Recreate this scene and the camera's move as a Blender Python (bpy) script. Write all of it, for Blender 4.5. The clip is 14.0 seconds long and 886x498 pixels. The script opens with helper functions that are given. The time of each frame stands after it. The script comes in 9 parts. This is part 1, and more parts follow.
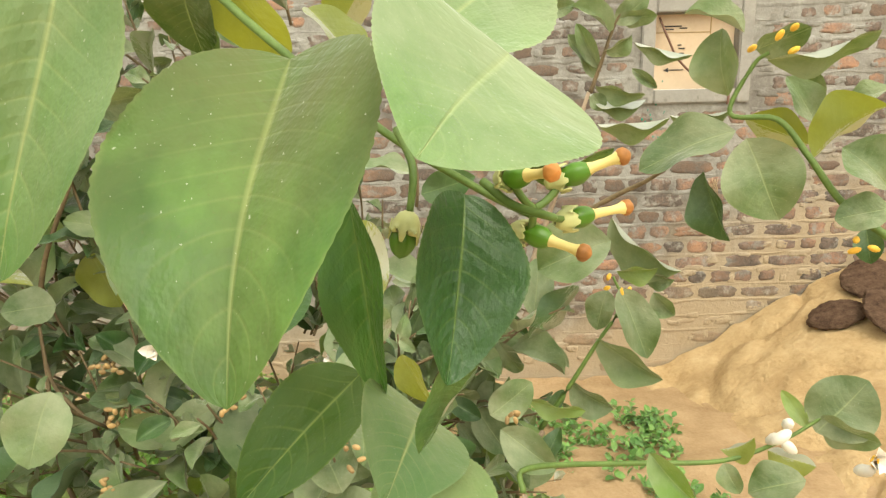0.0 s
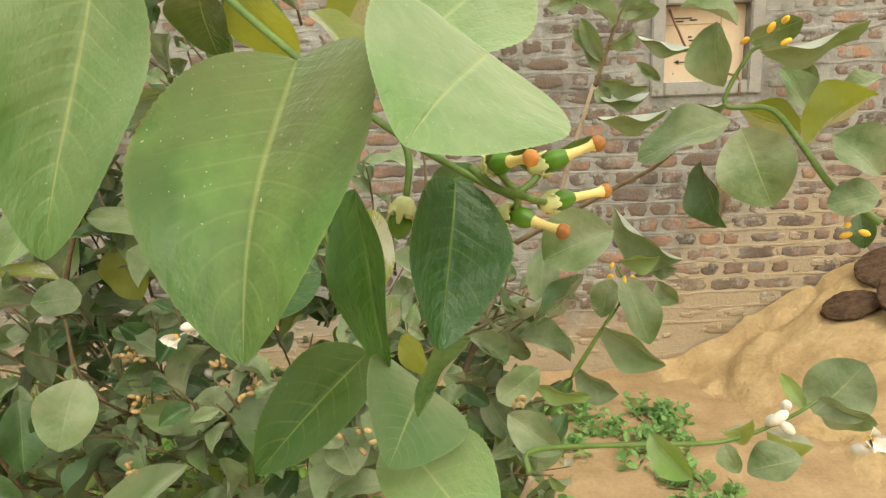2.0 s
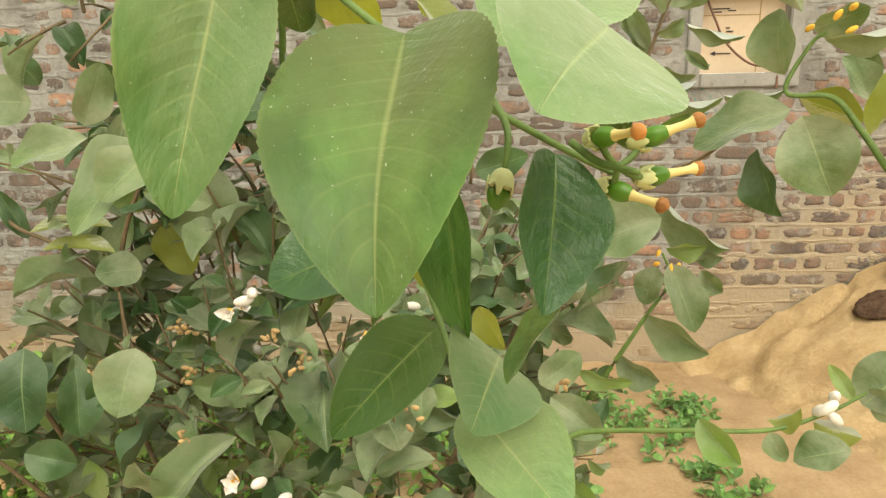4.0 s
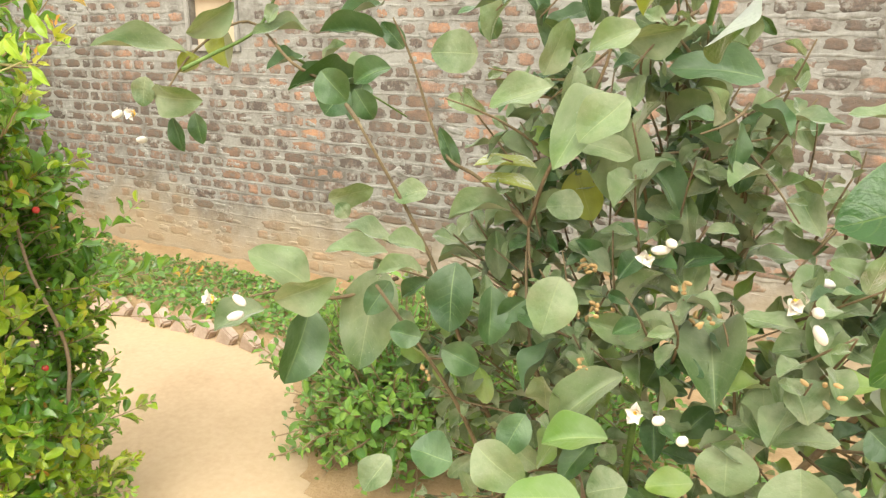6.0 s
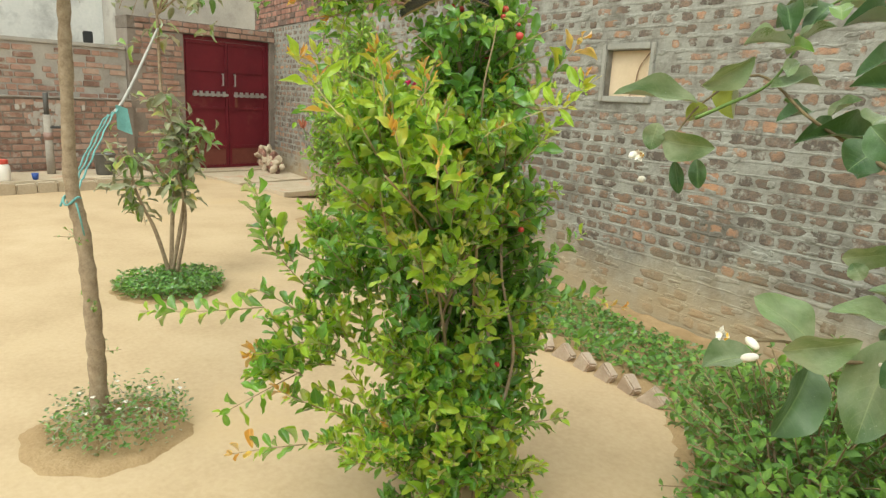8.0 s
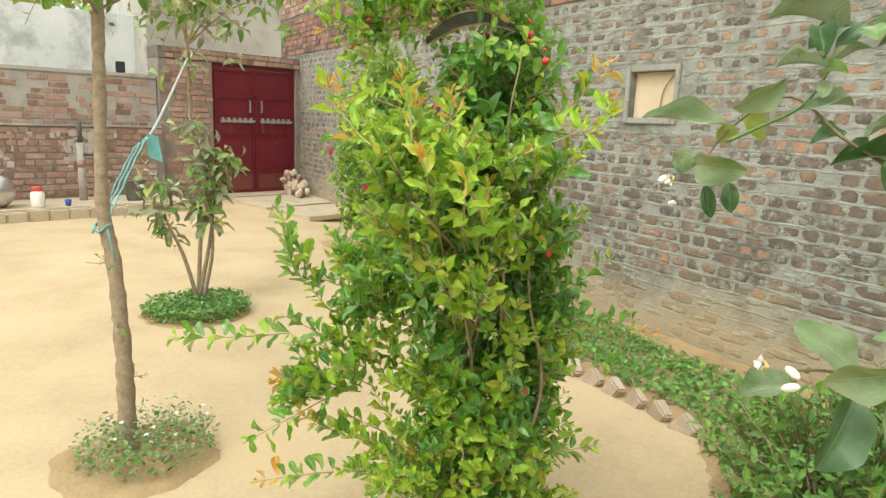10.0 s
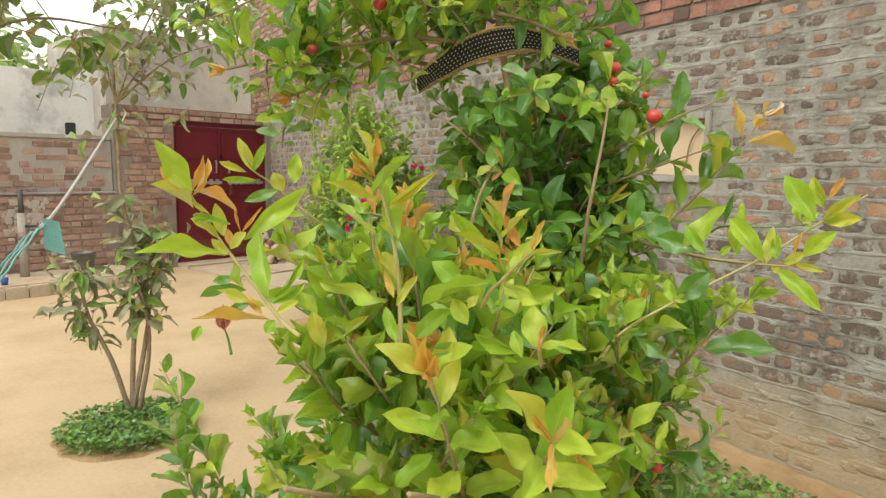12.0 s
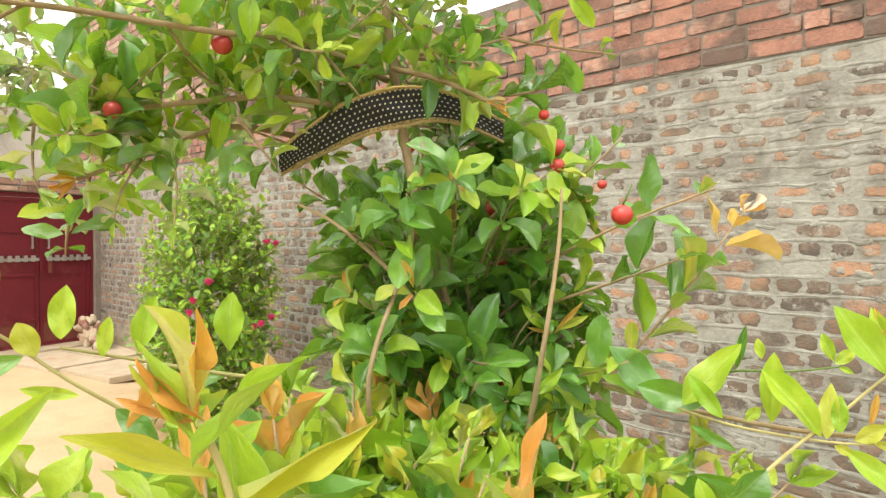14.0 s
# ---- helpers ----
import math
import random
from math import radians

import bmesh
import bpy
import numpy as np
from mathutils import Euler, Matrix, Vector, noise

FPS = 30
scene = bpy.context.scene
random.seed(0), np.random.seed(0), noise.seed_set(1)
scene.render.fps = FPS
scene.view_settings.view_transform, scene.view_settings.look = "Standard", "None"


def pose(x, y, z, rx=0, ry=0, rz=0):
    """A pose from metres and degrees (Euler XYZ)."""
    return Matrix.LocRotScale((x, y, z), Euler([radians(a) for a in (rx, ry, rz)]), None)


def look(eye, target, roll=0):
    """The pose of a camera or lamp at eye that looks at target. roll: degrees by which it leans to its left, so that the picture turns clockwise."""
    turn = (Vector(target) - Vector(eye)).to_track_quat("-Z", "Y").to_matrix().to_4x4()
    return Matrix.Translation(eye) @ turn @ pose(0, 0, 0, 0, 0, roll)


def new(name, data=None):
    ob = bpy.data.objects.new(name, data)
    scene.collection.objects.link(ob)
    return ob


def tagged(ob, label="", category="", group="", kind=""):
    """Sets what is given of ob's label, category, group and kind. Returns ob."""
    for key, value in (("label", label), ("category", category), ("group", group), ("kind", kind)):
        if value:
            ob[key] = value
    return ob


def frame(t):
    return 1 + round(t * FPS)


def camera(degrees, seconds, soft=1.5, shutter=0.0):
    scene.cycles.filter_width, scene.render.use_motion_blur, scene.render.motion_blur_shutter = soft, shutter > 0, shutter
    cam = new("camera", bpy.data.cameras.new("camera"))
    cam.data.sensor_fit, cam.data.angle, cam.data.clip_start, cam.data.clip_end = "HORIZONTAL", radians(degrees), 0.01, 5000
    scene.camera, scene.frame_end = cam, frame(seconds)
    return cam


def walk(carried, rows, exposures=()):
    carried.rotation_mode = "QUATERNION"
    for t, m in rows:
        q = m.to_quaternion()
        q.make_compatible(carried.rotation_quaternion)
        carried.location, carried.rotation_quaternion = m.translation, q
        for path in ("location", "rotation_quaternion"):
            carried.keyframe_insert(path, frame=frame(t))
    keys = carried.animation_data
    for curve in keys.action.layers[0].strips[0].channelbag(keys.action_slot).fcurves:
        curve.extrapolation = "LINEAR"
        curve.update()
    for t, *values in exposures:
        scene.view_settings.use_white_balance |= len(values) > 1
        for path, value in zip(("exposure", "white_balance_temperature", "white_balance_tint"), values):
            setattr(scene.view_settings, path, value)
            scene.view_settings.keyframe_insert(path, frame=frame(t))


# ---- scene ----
cam = camera(68.3, 14.0, soft=1.35)
PATH = [
    (0, (0.037, -0.069, 1.45), (0.052, 1.881, 1.009), -1.4),
    (0.5, (0.042, -0.084, 1.449), (0.036, 1.867, 1.008), -1.8),
    (1, (0.046, -0.089, 1.449), (0.039, 1.862, 1.01), -2.4),
    (1.5, (0.043, -0.095, 1.449), (0.029, 1.856, 1.007), -2.6),
    (2, (0.047, -0.101, 1.449), (0.018, 1.847, 0.998), -2.3),
    (4.5, (-0.031, -0.126, 1.437), (-0.178, 1.809, 0.954), -0.4),
    (5, (-0.104, -0.181, 1.425), (-0.458, 1.732, 0.961), 1.2),
    (5.5, (-0.142, -0.179, 1.42), (-0.7, 1.665, 0.885), 3.2),
    (6, (-0.187, -0.229, 1.427), (-1.05, 1.485, 0.863), 0.9),
    (6.5, (-0.275, -0.339, 1.422), (-1.415, 1.218, 0.896), 1.0),
    (7, (-0.374, -0.411, 1.398), (-1.803, 0.878, 0.854), 0.8),
    (7.5, (-0.394, -0.456, 1.402), (-1.996, 0.648, 0.94), 2.1),
    (8, (-0.364, -0.49, 1.412), (-1.989, 0.584, 0.959), 3.0),
    (8.5, (-0.361, -0.481, 1.421), (-2.005, 0.577, 1.0), 1.8),
    (8.7, (-0.345, -0.501, 1.424), (-1.994, 0.554, 1.015), 1.4),
    (10.8, (-0.49, -0.46, 1.416), (-2.182, 0.536, 1.033), 2.4),
    (11, (-0.573, -0.417, 1.428), (-2.283, 0.555, 1.066), 0.3),
    (11.5, (-0.915, -0.218, 1.487), (-2.613, 0.827, 1.336), -0.2),
    (12, (-1.163, -0.081, 1.503), (-2.833, 0.993, 1.261), 0.7),
    (12.5, (-1.389, -0.058, 1.535), (-2.791, 1.355, 1.343), -1.0),
    (13, (-1.491, -0.03, 1.548), (-2.717, 1.546, 1.426), -2.2),
    (13.5, (-1.463, 0.036, 1.557), (-2.737, 1.577, 1.523), -1.6),
    (14, (-1.442, 0.068, 1.554), (-2.847, 1.492, 1.521), 0.1),
]
walk(cam, [(t, look(eye, target, roll)) for t, eye, target, roll in PATH], [(0, -0.03, 7350, 5), (0.5, -0.40, 7400, 3), (1, -0.32, 7400, 5), (2, -0.29, 7400, 5), (4.5, -0.08, 7600, 7), (5, 0.06, 7900, 11), (5.5, 0.08, 7900, 10), (6, 0.32, 6950, 8), (6.5, -0.06, 7050, 6), (7, -0.2, 6900, 1), (8, -0.33, 6700, -3), (8.5, -0.1, 6550, -3), (11, -0.2, 6550, -3), (12, -0.42, 6900, 5), (13, -0.1, 7100, 5), (13.5, 0.12, 7050, 5), (14, 0.2, 7000, 6)])

# ---- light: bright hazy sky, soft high sun ----
world = bpy.data.worlds.new("hazy_sky")
scene.world = world
world.use_nodes = True
wn, wl = world.node_tree.nodes, world.node_tree.links
sky = wn.new("ShaderNodeTexSky")
sky.sky_type, sky.sun_disc = "NISHITA", False
sky.sun_elevation, sky.sun_rotation = radians(58), radians(160)
sky.air_density, sky.dust_density, sky.ozone_density = 1.0, 6.0, 1.0
pale = wn.new("ShaderNodeHueSaturation")
pale.inputs["Saturation"].default_value, pale.inputs["Value"].default_value = 0.22, 1.0
wl.new(sky.outputs[0], pale.inputs["Color"])
haze = wn.new("ShaderNodeMix")
haze.data_type, haze.blend_type = "RGBA", "ADD"
haze.inputs[0].default_value = 1.0
haze.inputs[7].default_value = (8.6, 8.6, 8.3, 1)
wl.new(pale.outputs[0], haze.inputs[6])
wl.new(haze.outputs[2], wn["Background"].inputs[0])
wn["Background"].inputs[1].default_value = 0.15
sun = new("sun", bpy.data.lights.new("sun", "SUN"))
sun.data.energy, sun.data.angle, sun.data.color = 0.7, radians(25), (1.0, 0.95, 0.86)
sun.matrix_world = look((2.0, -6.0, 10.0), (0, 0, 0))

# ---- tools ----
class Buf:
    """Vertices, faces and leaf coordinates that are joined into one mesh."""
    def __init__(self):
        self.v, self.f, self.uv, self.n = [], [], [], 0

    def add(self, verts, faces, uv=None):
        verts = np.asarray(verts, float)
        self.v.append(verts)
        self.uv.append(np.asarray(uv, float) if uv is not None else np.zeros((len(verts), 2)))
        self.f.extend([tuple(i + self.n for i in f) for f in faces])
        self.n += len(verts)

    def mesh(self, name, mats, smooth=True):
        me = bpy.data.meshes.new(name)
        me.from_pydata(np.concatenate(self.v).tolist(), [], self.f)
        layer = me.uv_layers.new(name="uv")
        idx = np.zeros(len(me.loops), dtype=np.int32)
        me.loops.foreach_get("vertex_index", idx)
        layer.data.foreach_set("uv", np.concatenate(self.uv)[idx].astype(np.float32).ravel())
        if smooth:
            me.polygons.foreach_set("use_smooth", np.ones(len(me.polygons), dtype=bool))
        for m in (mats if isinstance(mats, (list, tuple)) else [mats]):
            me.materials.append(m)
        me.update()
        return me


def empty(name, at, label, category, group="", kind=""):
    ob = new(name)
    ob.location = at
    ob.empty_display_size = 0.05
    return tagged(ob, label, category, group, kind)


INV = {}


def under(ob, parent):
    if parent.name not in INV:
        bpy.context.view_layer.update()
        INV[parent.name] = parent.matrix_world.inverted()
    ob.parent = parent
    ob.matrix_parent_inverse = INV[parent.name]
    return ob


def piece(name, data, parent, m=None, label=""):
    ob = new(name, data)
    if m is not None:
        ob.matrix_basis = m
    if parent is not None:
        under(ob, parent)
    if label:
        tagged(ob, label)
    return ob


def part(name, bm, material, parent, label="", smooth=False):
    me = bpy.data.meshes.new(name)
    bm.to_mesh(me)
    bm.free()
    me.materials.append(material)
    if smooth:
        for p in me.polygons:
            p.use_smooth = True
    return piece(name, me, parent, None, label)


def box(bm, x0, x1, y0, y1, z0, z1, bevel=0.0, m=None):
    r = bmesh.ops.create_cube(bm, size=1.0)
    mat = Matrix.Translation(((x0 + x1) / 2, (y0 + y1) / 2, (z0 + z1) / 2)) @ Matrix.Diagonal((x1 - x0, y1 - y0, z1 - z0, 1))
    vs = r["verts"]
    bmesh.ops.transform(bm, matrix=mat, verts=vs)
    if bevel:
        es = list({e for v in vs for e in v.link_edges})
        vs = bmesh.ops.bevel(bm, geom=es, offset=bevel, segments=2, affect="EDGES")["verts"] + [v for v in vs if v.is_valid]
        vs = list({v for v in vs if v.is_valid})
    if m is not None:
        bmesh.ops.transform(bm, matrix=m, verts=vs)
    return vs


def spline(pts, n=6):
    """A smooth line through points."""
    p = [np.array(q, float) for q in pts]
    p = [2 * p[0] - p[1]] + p + [2 * p[-1] - p[-2]]
    out = []
    for i in range(1, len(p) - 2):
        for k in range(n):
            t = k / n
            a, b, c, d = p[i - 1], p[i], p[i + 1], p[i + 2]
            out.append(0.5 * (2 * b + (c - a) * t + (2 * a - 5 * b + 4 * c - d) * t * t + (3 * b - a - 3 * c + d) * t ** 3))
    out.append(p[-2])
    return out


def tube(buf, pts, r0, r1, sides=7, knob=0.0, seed=0):
    rng = np.random.default_rng(seed)
    pts = [np.array(p, float) for p in pts]
    n = len(pts)
    ref = np.array((0.31, 0.17, 0.93))
    verts, faces, uv = [], [], []
    for i, p in enumerate(pts):
        t = pts[min(i + 1, n - 1)] - pts[max(i - 1, 0)]
        t /= np.linalg.norm(t) + 1e-9
        a = np.cross(t, ref if abs(t @ ref) < 0.95 else np.array((1.0, 0, 0)))
        a /= np.linalg.norm(a)
        b = np.cross(t, a)
        r = (r0 + (r1 - r0) * i / (n - 1)) * (1 + knob * rng.uniform(-1, 1))
        for k in range(sides):
            w = 2 * math.pi * k / sides
            verts.append(p + r * (math.cos(w) * a + math.sin(w) * b))
            uv.append((k / sides, i / n))
    for i in range(n - 1):
        for k in range(sides):
            k2 = (k + 1) % sides
            faces.append((i * sides + k, i * sides + k2, (i + 1) * sides + k2, (i + 1) * sides + k))
    faces.append(tuple(range((n - 1) * sides, n * sides)))
    faces.append(tuple(reversed(range(sides))))
    buf.add(verts, faces, uv)


# ---- materials ----
def shader(name):
    m = bpy.data.materials.new(name)
    m.use_nodes = True
    return m, m.node_tree.nodes, m.node_tree.links, m.node_tree.nodes["Principled BSDF"]


def coords(n, l, scale=1.0, kind="Position"):
    tc, mp = n.new("ShaderNodeNewGeometry"), n.new("ShaderNodeMapping")
    mp.inputs["Scale"].default_value = (scale, scale, scale) if isinstance(scale, (int, float)) else scale
    l.new(tc.outputs[kind], mp.inputs[0])
    return mp.outputs[0]


def noise_tex(n, l, vec, scale, detail=5.0, rough=0.6):
    t = n.new("ShaderNodeTexNoise")
    t.inputs["Scale"].default_value, t.inputs["Detail"].default_value, t.inputs["Roughness"].default_value = scale, detail, rough
    l.new(vec, t.inputs["Vector"])
    return t.outputs["Fac"]


def ramp(n, l, fac, stops):
    r = n.new("ShaderNodeValToRGB")
    while len(r.color_ramp.elements) < len(stops):
        r.color_ramp.elements.new(0.5)
    for e, (p, c) in zip(r.color_ramp.elements, stops):
        e.position, e.color = p, (*c, 1) if len(c) == 3 else c
    l.new(fac, r.inputs[0])
    return r.outputs[0]


def mix(n, l, fac, a, b, mode="MIX"):
    m = n.new("ShaderNodeMix")
    m.data_type, m.blend_type = "RGBA", mode
    for sock, val in ((m.inputs[0], fac), (m.inputs[6], a), (m.inputs[7], b)):
        if isinstance(val, (int, float)):
            sock.default_value = val
        elif isinstance(val, tuple):
            sock.default_value = (*val, 1)
        else:
            l.new(val, sock)
    return m.outputs[2]


def maths(n, l, op, a, b=0.0, c=0.0):
    m = n.new("ShaderNodeMath")
    m.operation = op
    for sock, val in zip(m.inputs, (a, b, c)):
        if isinstance(val, (int, float)):
            sock.default_value = val
        else:
            l.new(val, sock)
    return m.outputs[0]


def bump(n, l, bsdf, height, strength=0.3, dist=0.01):
    b = n.new("ShaderNodeBump")
    b.inputs["Strength"].default_value, b.inputs["Distance"].default_value = strength, dist
    l.new(height, b.inputs["Height"])
    l.new(b.outputs[0], bsdf.inputs["Normal"])


def rand(n, l):
    """A random number for each loose piece, whether it is an object or an island of a joined mesh."""
    a, b = n.new("ShaderNodeObjectInfo"), n.new("ShaderNodeNewGeometry")
    return maths(n, l, "FRACT", maths(n, l, "ADD", a.outputs["Random"], b.outputs["Random Per Island"]))


def surface(name, stops, scale=8.0, rough=0.8, fine=60.0, bumps=0.3, dist=0.01, metal=0.0, stain=None, splash=None, per_piece=0.0, spec=0.4):
    """A weathered surface: coarse and fine noise through a colour ramp, optional stains, optional change from piece to piece."""
    m, n, l, b = shader(name)
    v = coords(n, l)
    coarse, grain = noise_tex(n, l, v, scale), noise_tex(n, l, v, fine, 6.0)
    f = maths(n, l, "ADD", maths(n, l, "MULTIPLY", coarse, 0.65), maths(n, l, "MULTIPLY", grain, 0.35))
    if per_piece:
        f = maths(n, l, "ADD", f, maths(n, l, "MULTIPLY", maths(n, l, "SUBTRACT", rand(n, l), 0.5), per_piece))
    c = ramp(n, l, f, stops)
    if stain:
        s = ramp(n, l, noise_tex(n, l, v, stain[0], 8.0, 0.65), [(stain[1], (0, 0, 0)), (stain[2], (1, 1, 1))])
        c = mix(n, l, s, c, stain[3])
    if splash:
        # mud thrown up from the ground, with a ragged upper edge
        sp = n.new("ShaderNodeSeparateXYZ")
        l.new(v, sp.inputs[0])
        edge = maths(n, l, "SUBTRACT", maths(n, l, "ADD", splash[0], maths(n, l, "MULTIPLY", noise_tex(n, l, v, 1.7, 7.0), splash[1])), maths(n, l, "SUBTRACT", sp.outputs[2], maths(n, l, "MULTIPLY", maths(n, l, "MAXIMUM", maths(n, l, "SUBTRACT", sp.outputs[0], 0.6), 0.0), 0.5)))
        c = mix(n, l, ramp(n, l, maths(n, l, "MULTIPLY", edge, 2.2), [(0.0, (0, 0, 0)), (1.0, (0.85, 0.85, 0.85))]), c, splash[2])
    l.new(c, b.inputs["Base Color"])
    b.inputs["Roughness"].default_value, b.inputs["Metallic"].default_value = rough, metal
    b.inputs["Specular IOR Level"].default_value = spec
    bump(n, l, b, f, bumps, dist)
    return m


def leaf_material(name, dark, light, vein, rough=0.45, dusty=0.3, through_col=(0.35, 0.5, 0.05), veins=9.0, trans=0.35, young=None, dust_col=(0.42, 0.44, 0.34), gloss=0.5, relief=0.003, net=0.16):
    """A leaf with midrib, side veins, dust, a waxy gloss, and light that shines through it. young: tint of the new leaves."""
    m, n, l, b = shader(name)
    n.remove(b)
    uv = n.new("ShaderNodeUVMap")
    sep = n.new("ShaderNodeSeparateXYZ")
    l.new(uv.outputs[0], sep.inputs[0])
    r = rand(n, l)
    shift = n.new("ShaderNodeCombineXYZ")
    l.new(maths(n, l, "MULTIPLY", r, 37.0), shift.inputs[0])
    l.new(maths(n, l, "MULTIPLY", r, 91.0), shift.inputs[1])
    # the blade laid flat, so that grain and dust keep their size towards tip and base
    flat = n.new("ShaderNodeCombineXYZ")
    taper = maths(n, l, "POWER", maths(n, l, "MAXIMUM", maths(n, l, "SINE", maths(n, l, "MULTIPLY", sep.outputs[1], 3.1416)), 0.002), 0.7)
    l.new(maths(n, l, "MULTIPLY", maths(n, l, "SUBTRACT", sep.outputs[0], 0.5), taper), flat.inputs[0])
    l.new(sep.outputs[1], flat.inputs[1])
    add = n.new("ShaderNodeVectorMath")
    l.new(flat.outputs[0], add.inputs[0])
    l.new(shift.outputs[0], add.inputs[1])
    v = add.outputs[0]
    off = maths(n, l, "ABSOLUTE", maths(n, l, "SUBTRACT", sep.outputs[0], 0.5))
    rib = maths(n, l, "MAXIMUM", maths(n, l, "SUBTRACT", 1.0, maths(n, l, "MULTIPLY", off, maths(n, l, "ADD", 34.0, maths(n, l, "MULTIPLY", sep.outputs[1], 40.0)))), 0.0)
    # side veins curve towards the tip, unevenly spaced, and fade before the margin
    warp = maths(n, l, "MULTIPLY", maths(n, l, "SUBTRACT", noise_tex(n, l, v, 1.6, 1.0), 0.5), 1.0)
    phase = maths(n, l, "ADD", maths(n, l, "SUBTRACT", maths(n, l, "MULTIPLY", sep.outputs[1], veins), maths(n, l, "MULTIPLY", maths(n, l, "POWER", off, 1.25), veins * 0.62)), warp)
    wave = maths(n, l, "ABSOLUTE", maths(n, l, "SUBTRACT", maths(n, l, "FRACT", phase), 0.5))
    fade = maths(n, l, "MAXIMUM", maths(n, l, "SUBTRACT", 1.0, maths(n, l, "MULTIPLY", off, 2.1)), 0.0)
    side = maths(n, l, "MULTIPLY", maths(n, l, "MAXIMUM", maths(n, l, "SUBTRACT", 1.0, maths(n, l, "MULTIPLY", wave, 11.0)), 0.0), fade)
    nz = noise_tex(n, l, v, 2.6, 5.0)
    mottle = noise_tex(n, l, v, 11.0, 4.0)
    fac = maths(n, l, "ADD", maths(n, l, "MULTIPLY", nz, 0.55), maths(n, l, "ADD", maths(n, l, "MULTIPLY", mottle, 0.26), maths(n, l, "MULTIPLY", maths(n, l, "SUBTRACT", r, 0.35), 0.75)))
    c = ramp(n, l, fac, [(0.24, dark), (0.72, light)])
    if young:
        c = mix(n, l, ramp(n, l, r, [(young[0], (0, 0, 0)), (young[1], (1, 1, 1))]), c, young[2])
    margin = maths(n, l, "ADD", maths(n, l, "MULTIPLY", off, 2.0), maths(n, l, "MULTIPLY", maths(n, l, "SUBTRACT", noise_tex(n, l, v, 9.0, 4.0), 0.5), 0.10))
    c = mix(n, l, maths(n, l, "MULTIPLY", ramp(n, l, margin, [(0.95, (0, 0, 0)), (1.0, (1, 1, 1))]), 0.35), c, vein)
    c = mix(n, l, maths(n, l, "MULTIPLY", side, net), c, vein)
    c = mix(n, l, maths(n, l, "MULTIPLY", rib, 0.7), c, vein)
    c = mix(n, l, maths(n, l, "MULTIPLY", ramp(n, l, noise_tex(n, l, v, 1.6, 4.0), [(0.42, (0, 0, 0)), (0.62, (1, 1, 1))]), 0.6), c, dark)
    speck = noise_tex(n, l, v, 70.0, 3.0)
    dust = maths(n, l, "MULTIPLY", ramp(n, l, noise_tex(n, l, v, 1.9, 6.0), [(0.35, (0, 0, 0)), (0.75, (1, 1, 1))]), dusty)
    dust = maths(n, l, "ADD", dust, maths(n, l, "MULTIPLY", ramp(n, l, speck, [(0.60, (0, 0, 0)), (0.68, (1, 1, 1))]), dusty * 0.4))
    dots = ramp(n, l, noise_tex(n, l, v, 46.0, 2.0), [(0.70, (0, 0, 0)), (0.73, (1, 1, 1))])
    settled = maths(n, l, "MULTIPLY", maths(n, l, "SUBTRACT", 0.75, sep.outputs[1]), noise_tex(n, l, v, 5.0, 6.0))
    dust = maths(n, l, "ADD", dust, maths(n, l, "MAXIMUM", maths(n, l, "MULTIPLY", settled, dusty * 2.2), 0.0))
    dust = maths(n, l, "MINIMUM", dust, 0.85)
    c = mix(n, l, dust, c, dust_col)
    c = mix(n, l, maths(n, l, "MULTIPLY", dots, min(dusty, 0.6)), c, (0.55, 0.56, 0.45))
    c = mix(n, l, maths(n, l, "MULTIPLY", maths(n, l, "MAXIMUM", rib, maths(n, l, "MULTIPLY", side, net * 1.9)), 0.3), c, vein)
    h = maths(n, l, "SUBTRACT", maths(n, l, "MULTIPLY", nz, 1.2), maths(n, l, "ADD", maths(n, l, "MULTIPLY", rib, 0.13), maths(n, l, "MULTIPLY", side, 0.04)))
    h = maths(n, l, "SUBTRACT", h, maths(n, l, "MULTIPLY", maths(n, l, "MULTIPLY", maths(n, l, "POWER", maths(n, l, "MULTIPLY", wave, 2.0), 2.0), fade), -0.45 * net))
    h = maths(n, l, "ADD", h, maths(n, l, "MULTIPLY", mottle, 0.16))
    bp = n.new("ShaderNodeBump")
    bp.inputs["Strength"].default_value, bp.inputs["Distance"].default_value = 0.6, relief
    l.new(h, bp.inputs["Height"])
    df, tr, gl = n.new("ShaderNodeBsdfDiffuse"), n.new("ShaderNodeBsdfTranslucent"), n.new("ShaderNodeBsdfGlossy")
    l.new(c, df.inputs["Color"])
    tc = mix(n, l, 0.6, c, through_col)
    if young:
        tc = mix(n, l, 0.5, tc, c)
    l.new(tc, tr.inputs["Color"])
    l.new(maths(n, l, "ADD", maths(n, l, "MULTIPLY", dust, 0.45), rough), gl.inputs["Roughness"])
    fr = n.new("ShaderNodeFresnel")
    fr.inputs["IOR"].default_value = 1.46
    for node in (df, gl, fr):
        l.new(bp.outputs[0], node.inputs["Normal"])
    body, coat = n.new("ShaderNodeMixShader"), n.new("ShaderNodeMixShader")
    body.inputs[0].default_value = trans
    l.new(df.outputs[0], body.inputs[1])
    l.new(tr.outputs[0], body.inputs[2])
    wax = maths(n, l, "MULTIPLY", maths(n, l, "SUBTRACT", 1.0, maths(n, l, "MULTIPLY", dust, 0.6)), gloss * 2.0)
    l.new(maths(n, l, "MINIMUM", maths(n, l, "MULTIPLY", fr.outputs[0], wax), 0.45), coat.inputs[0])
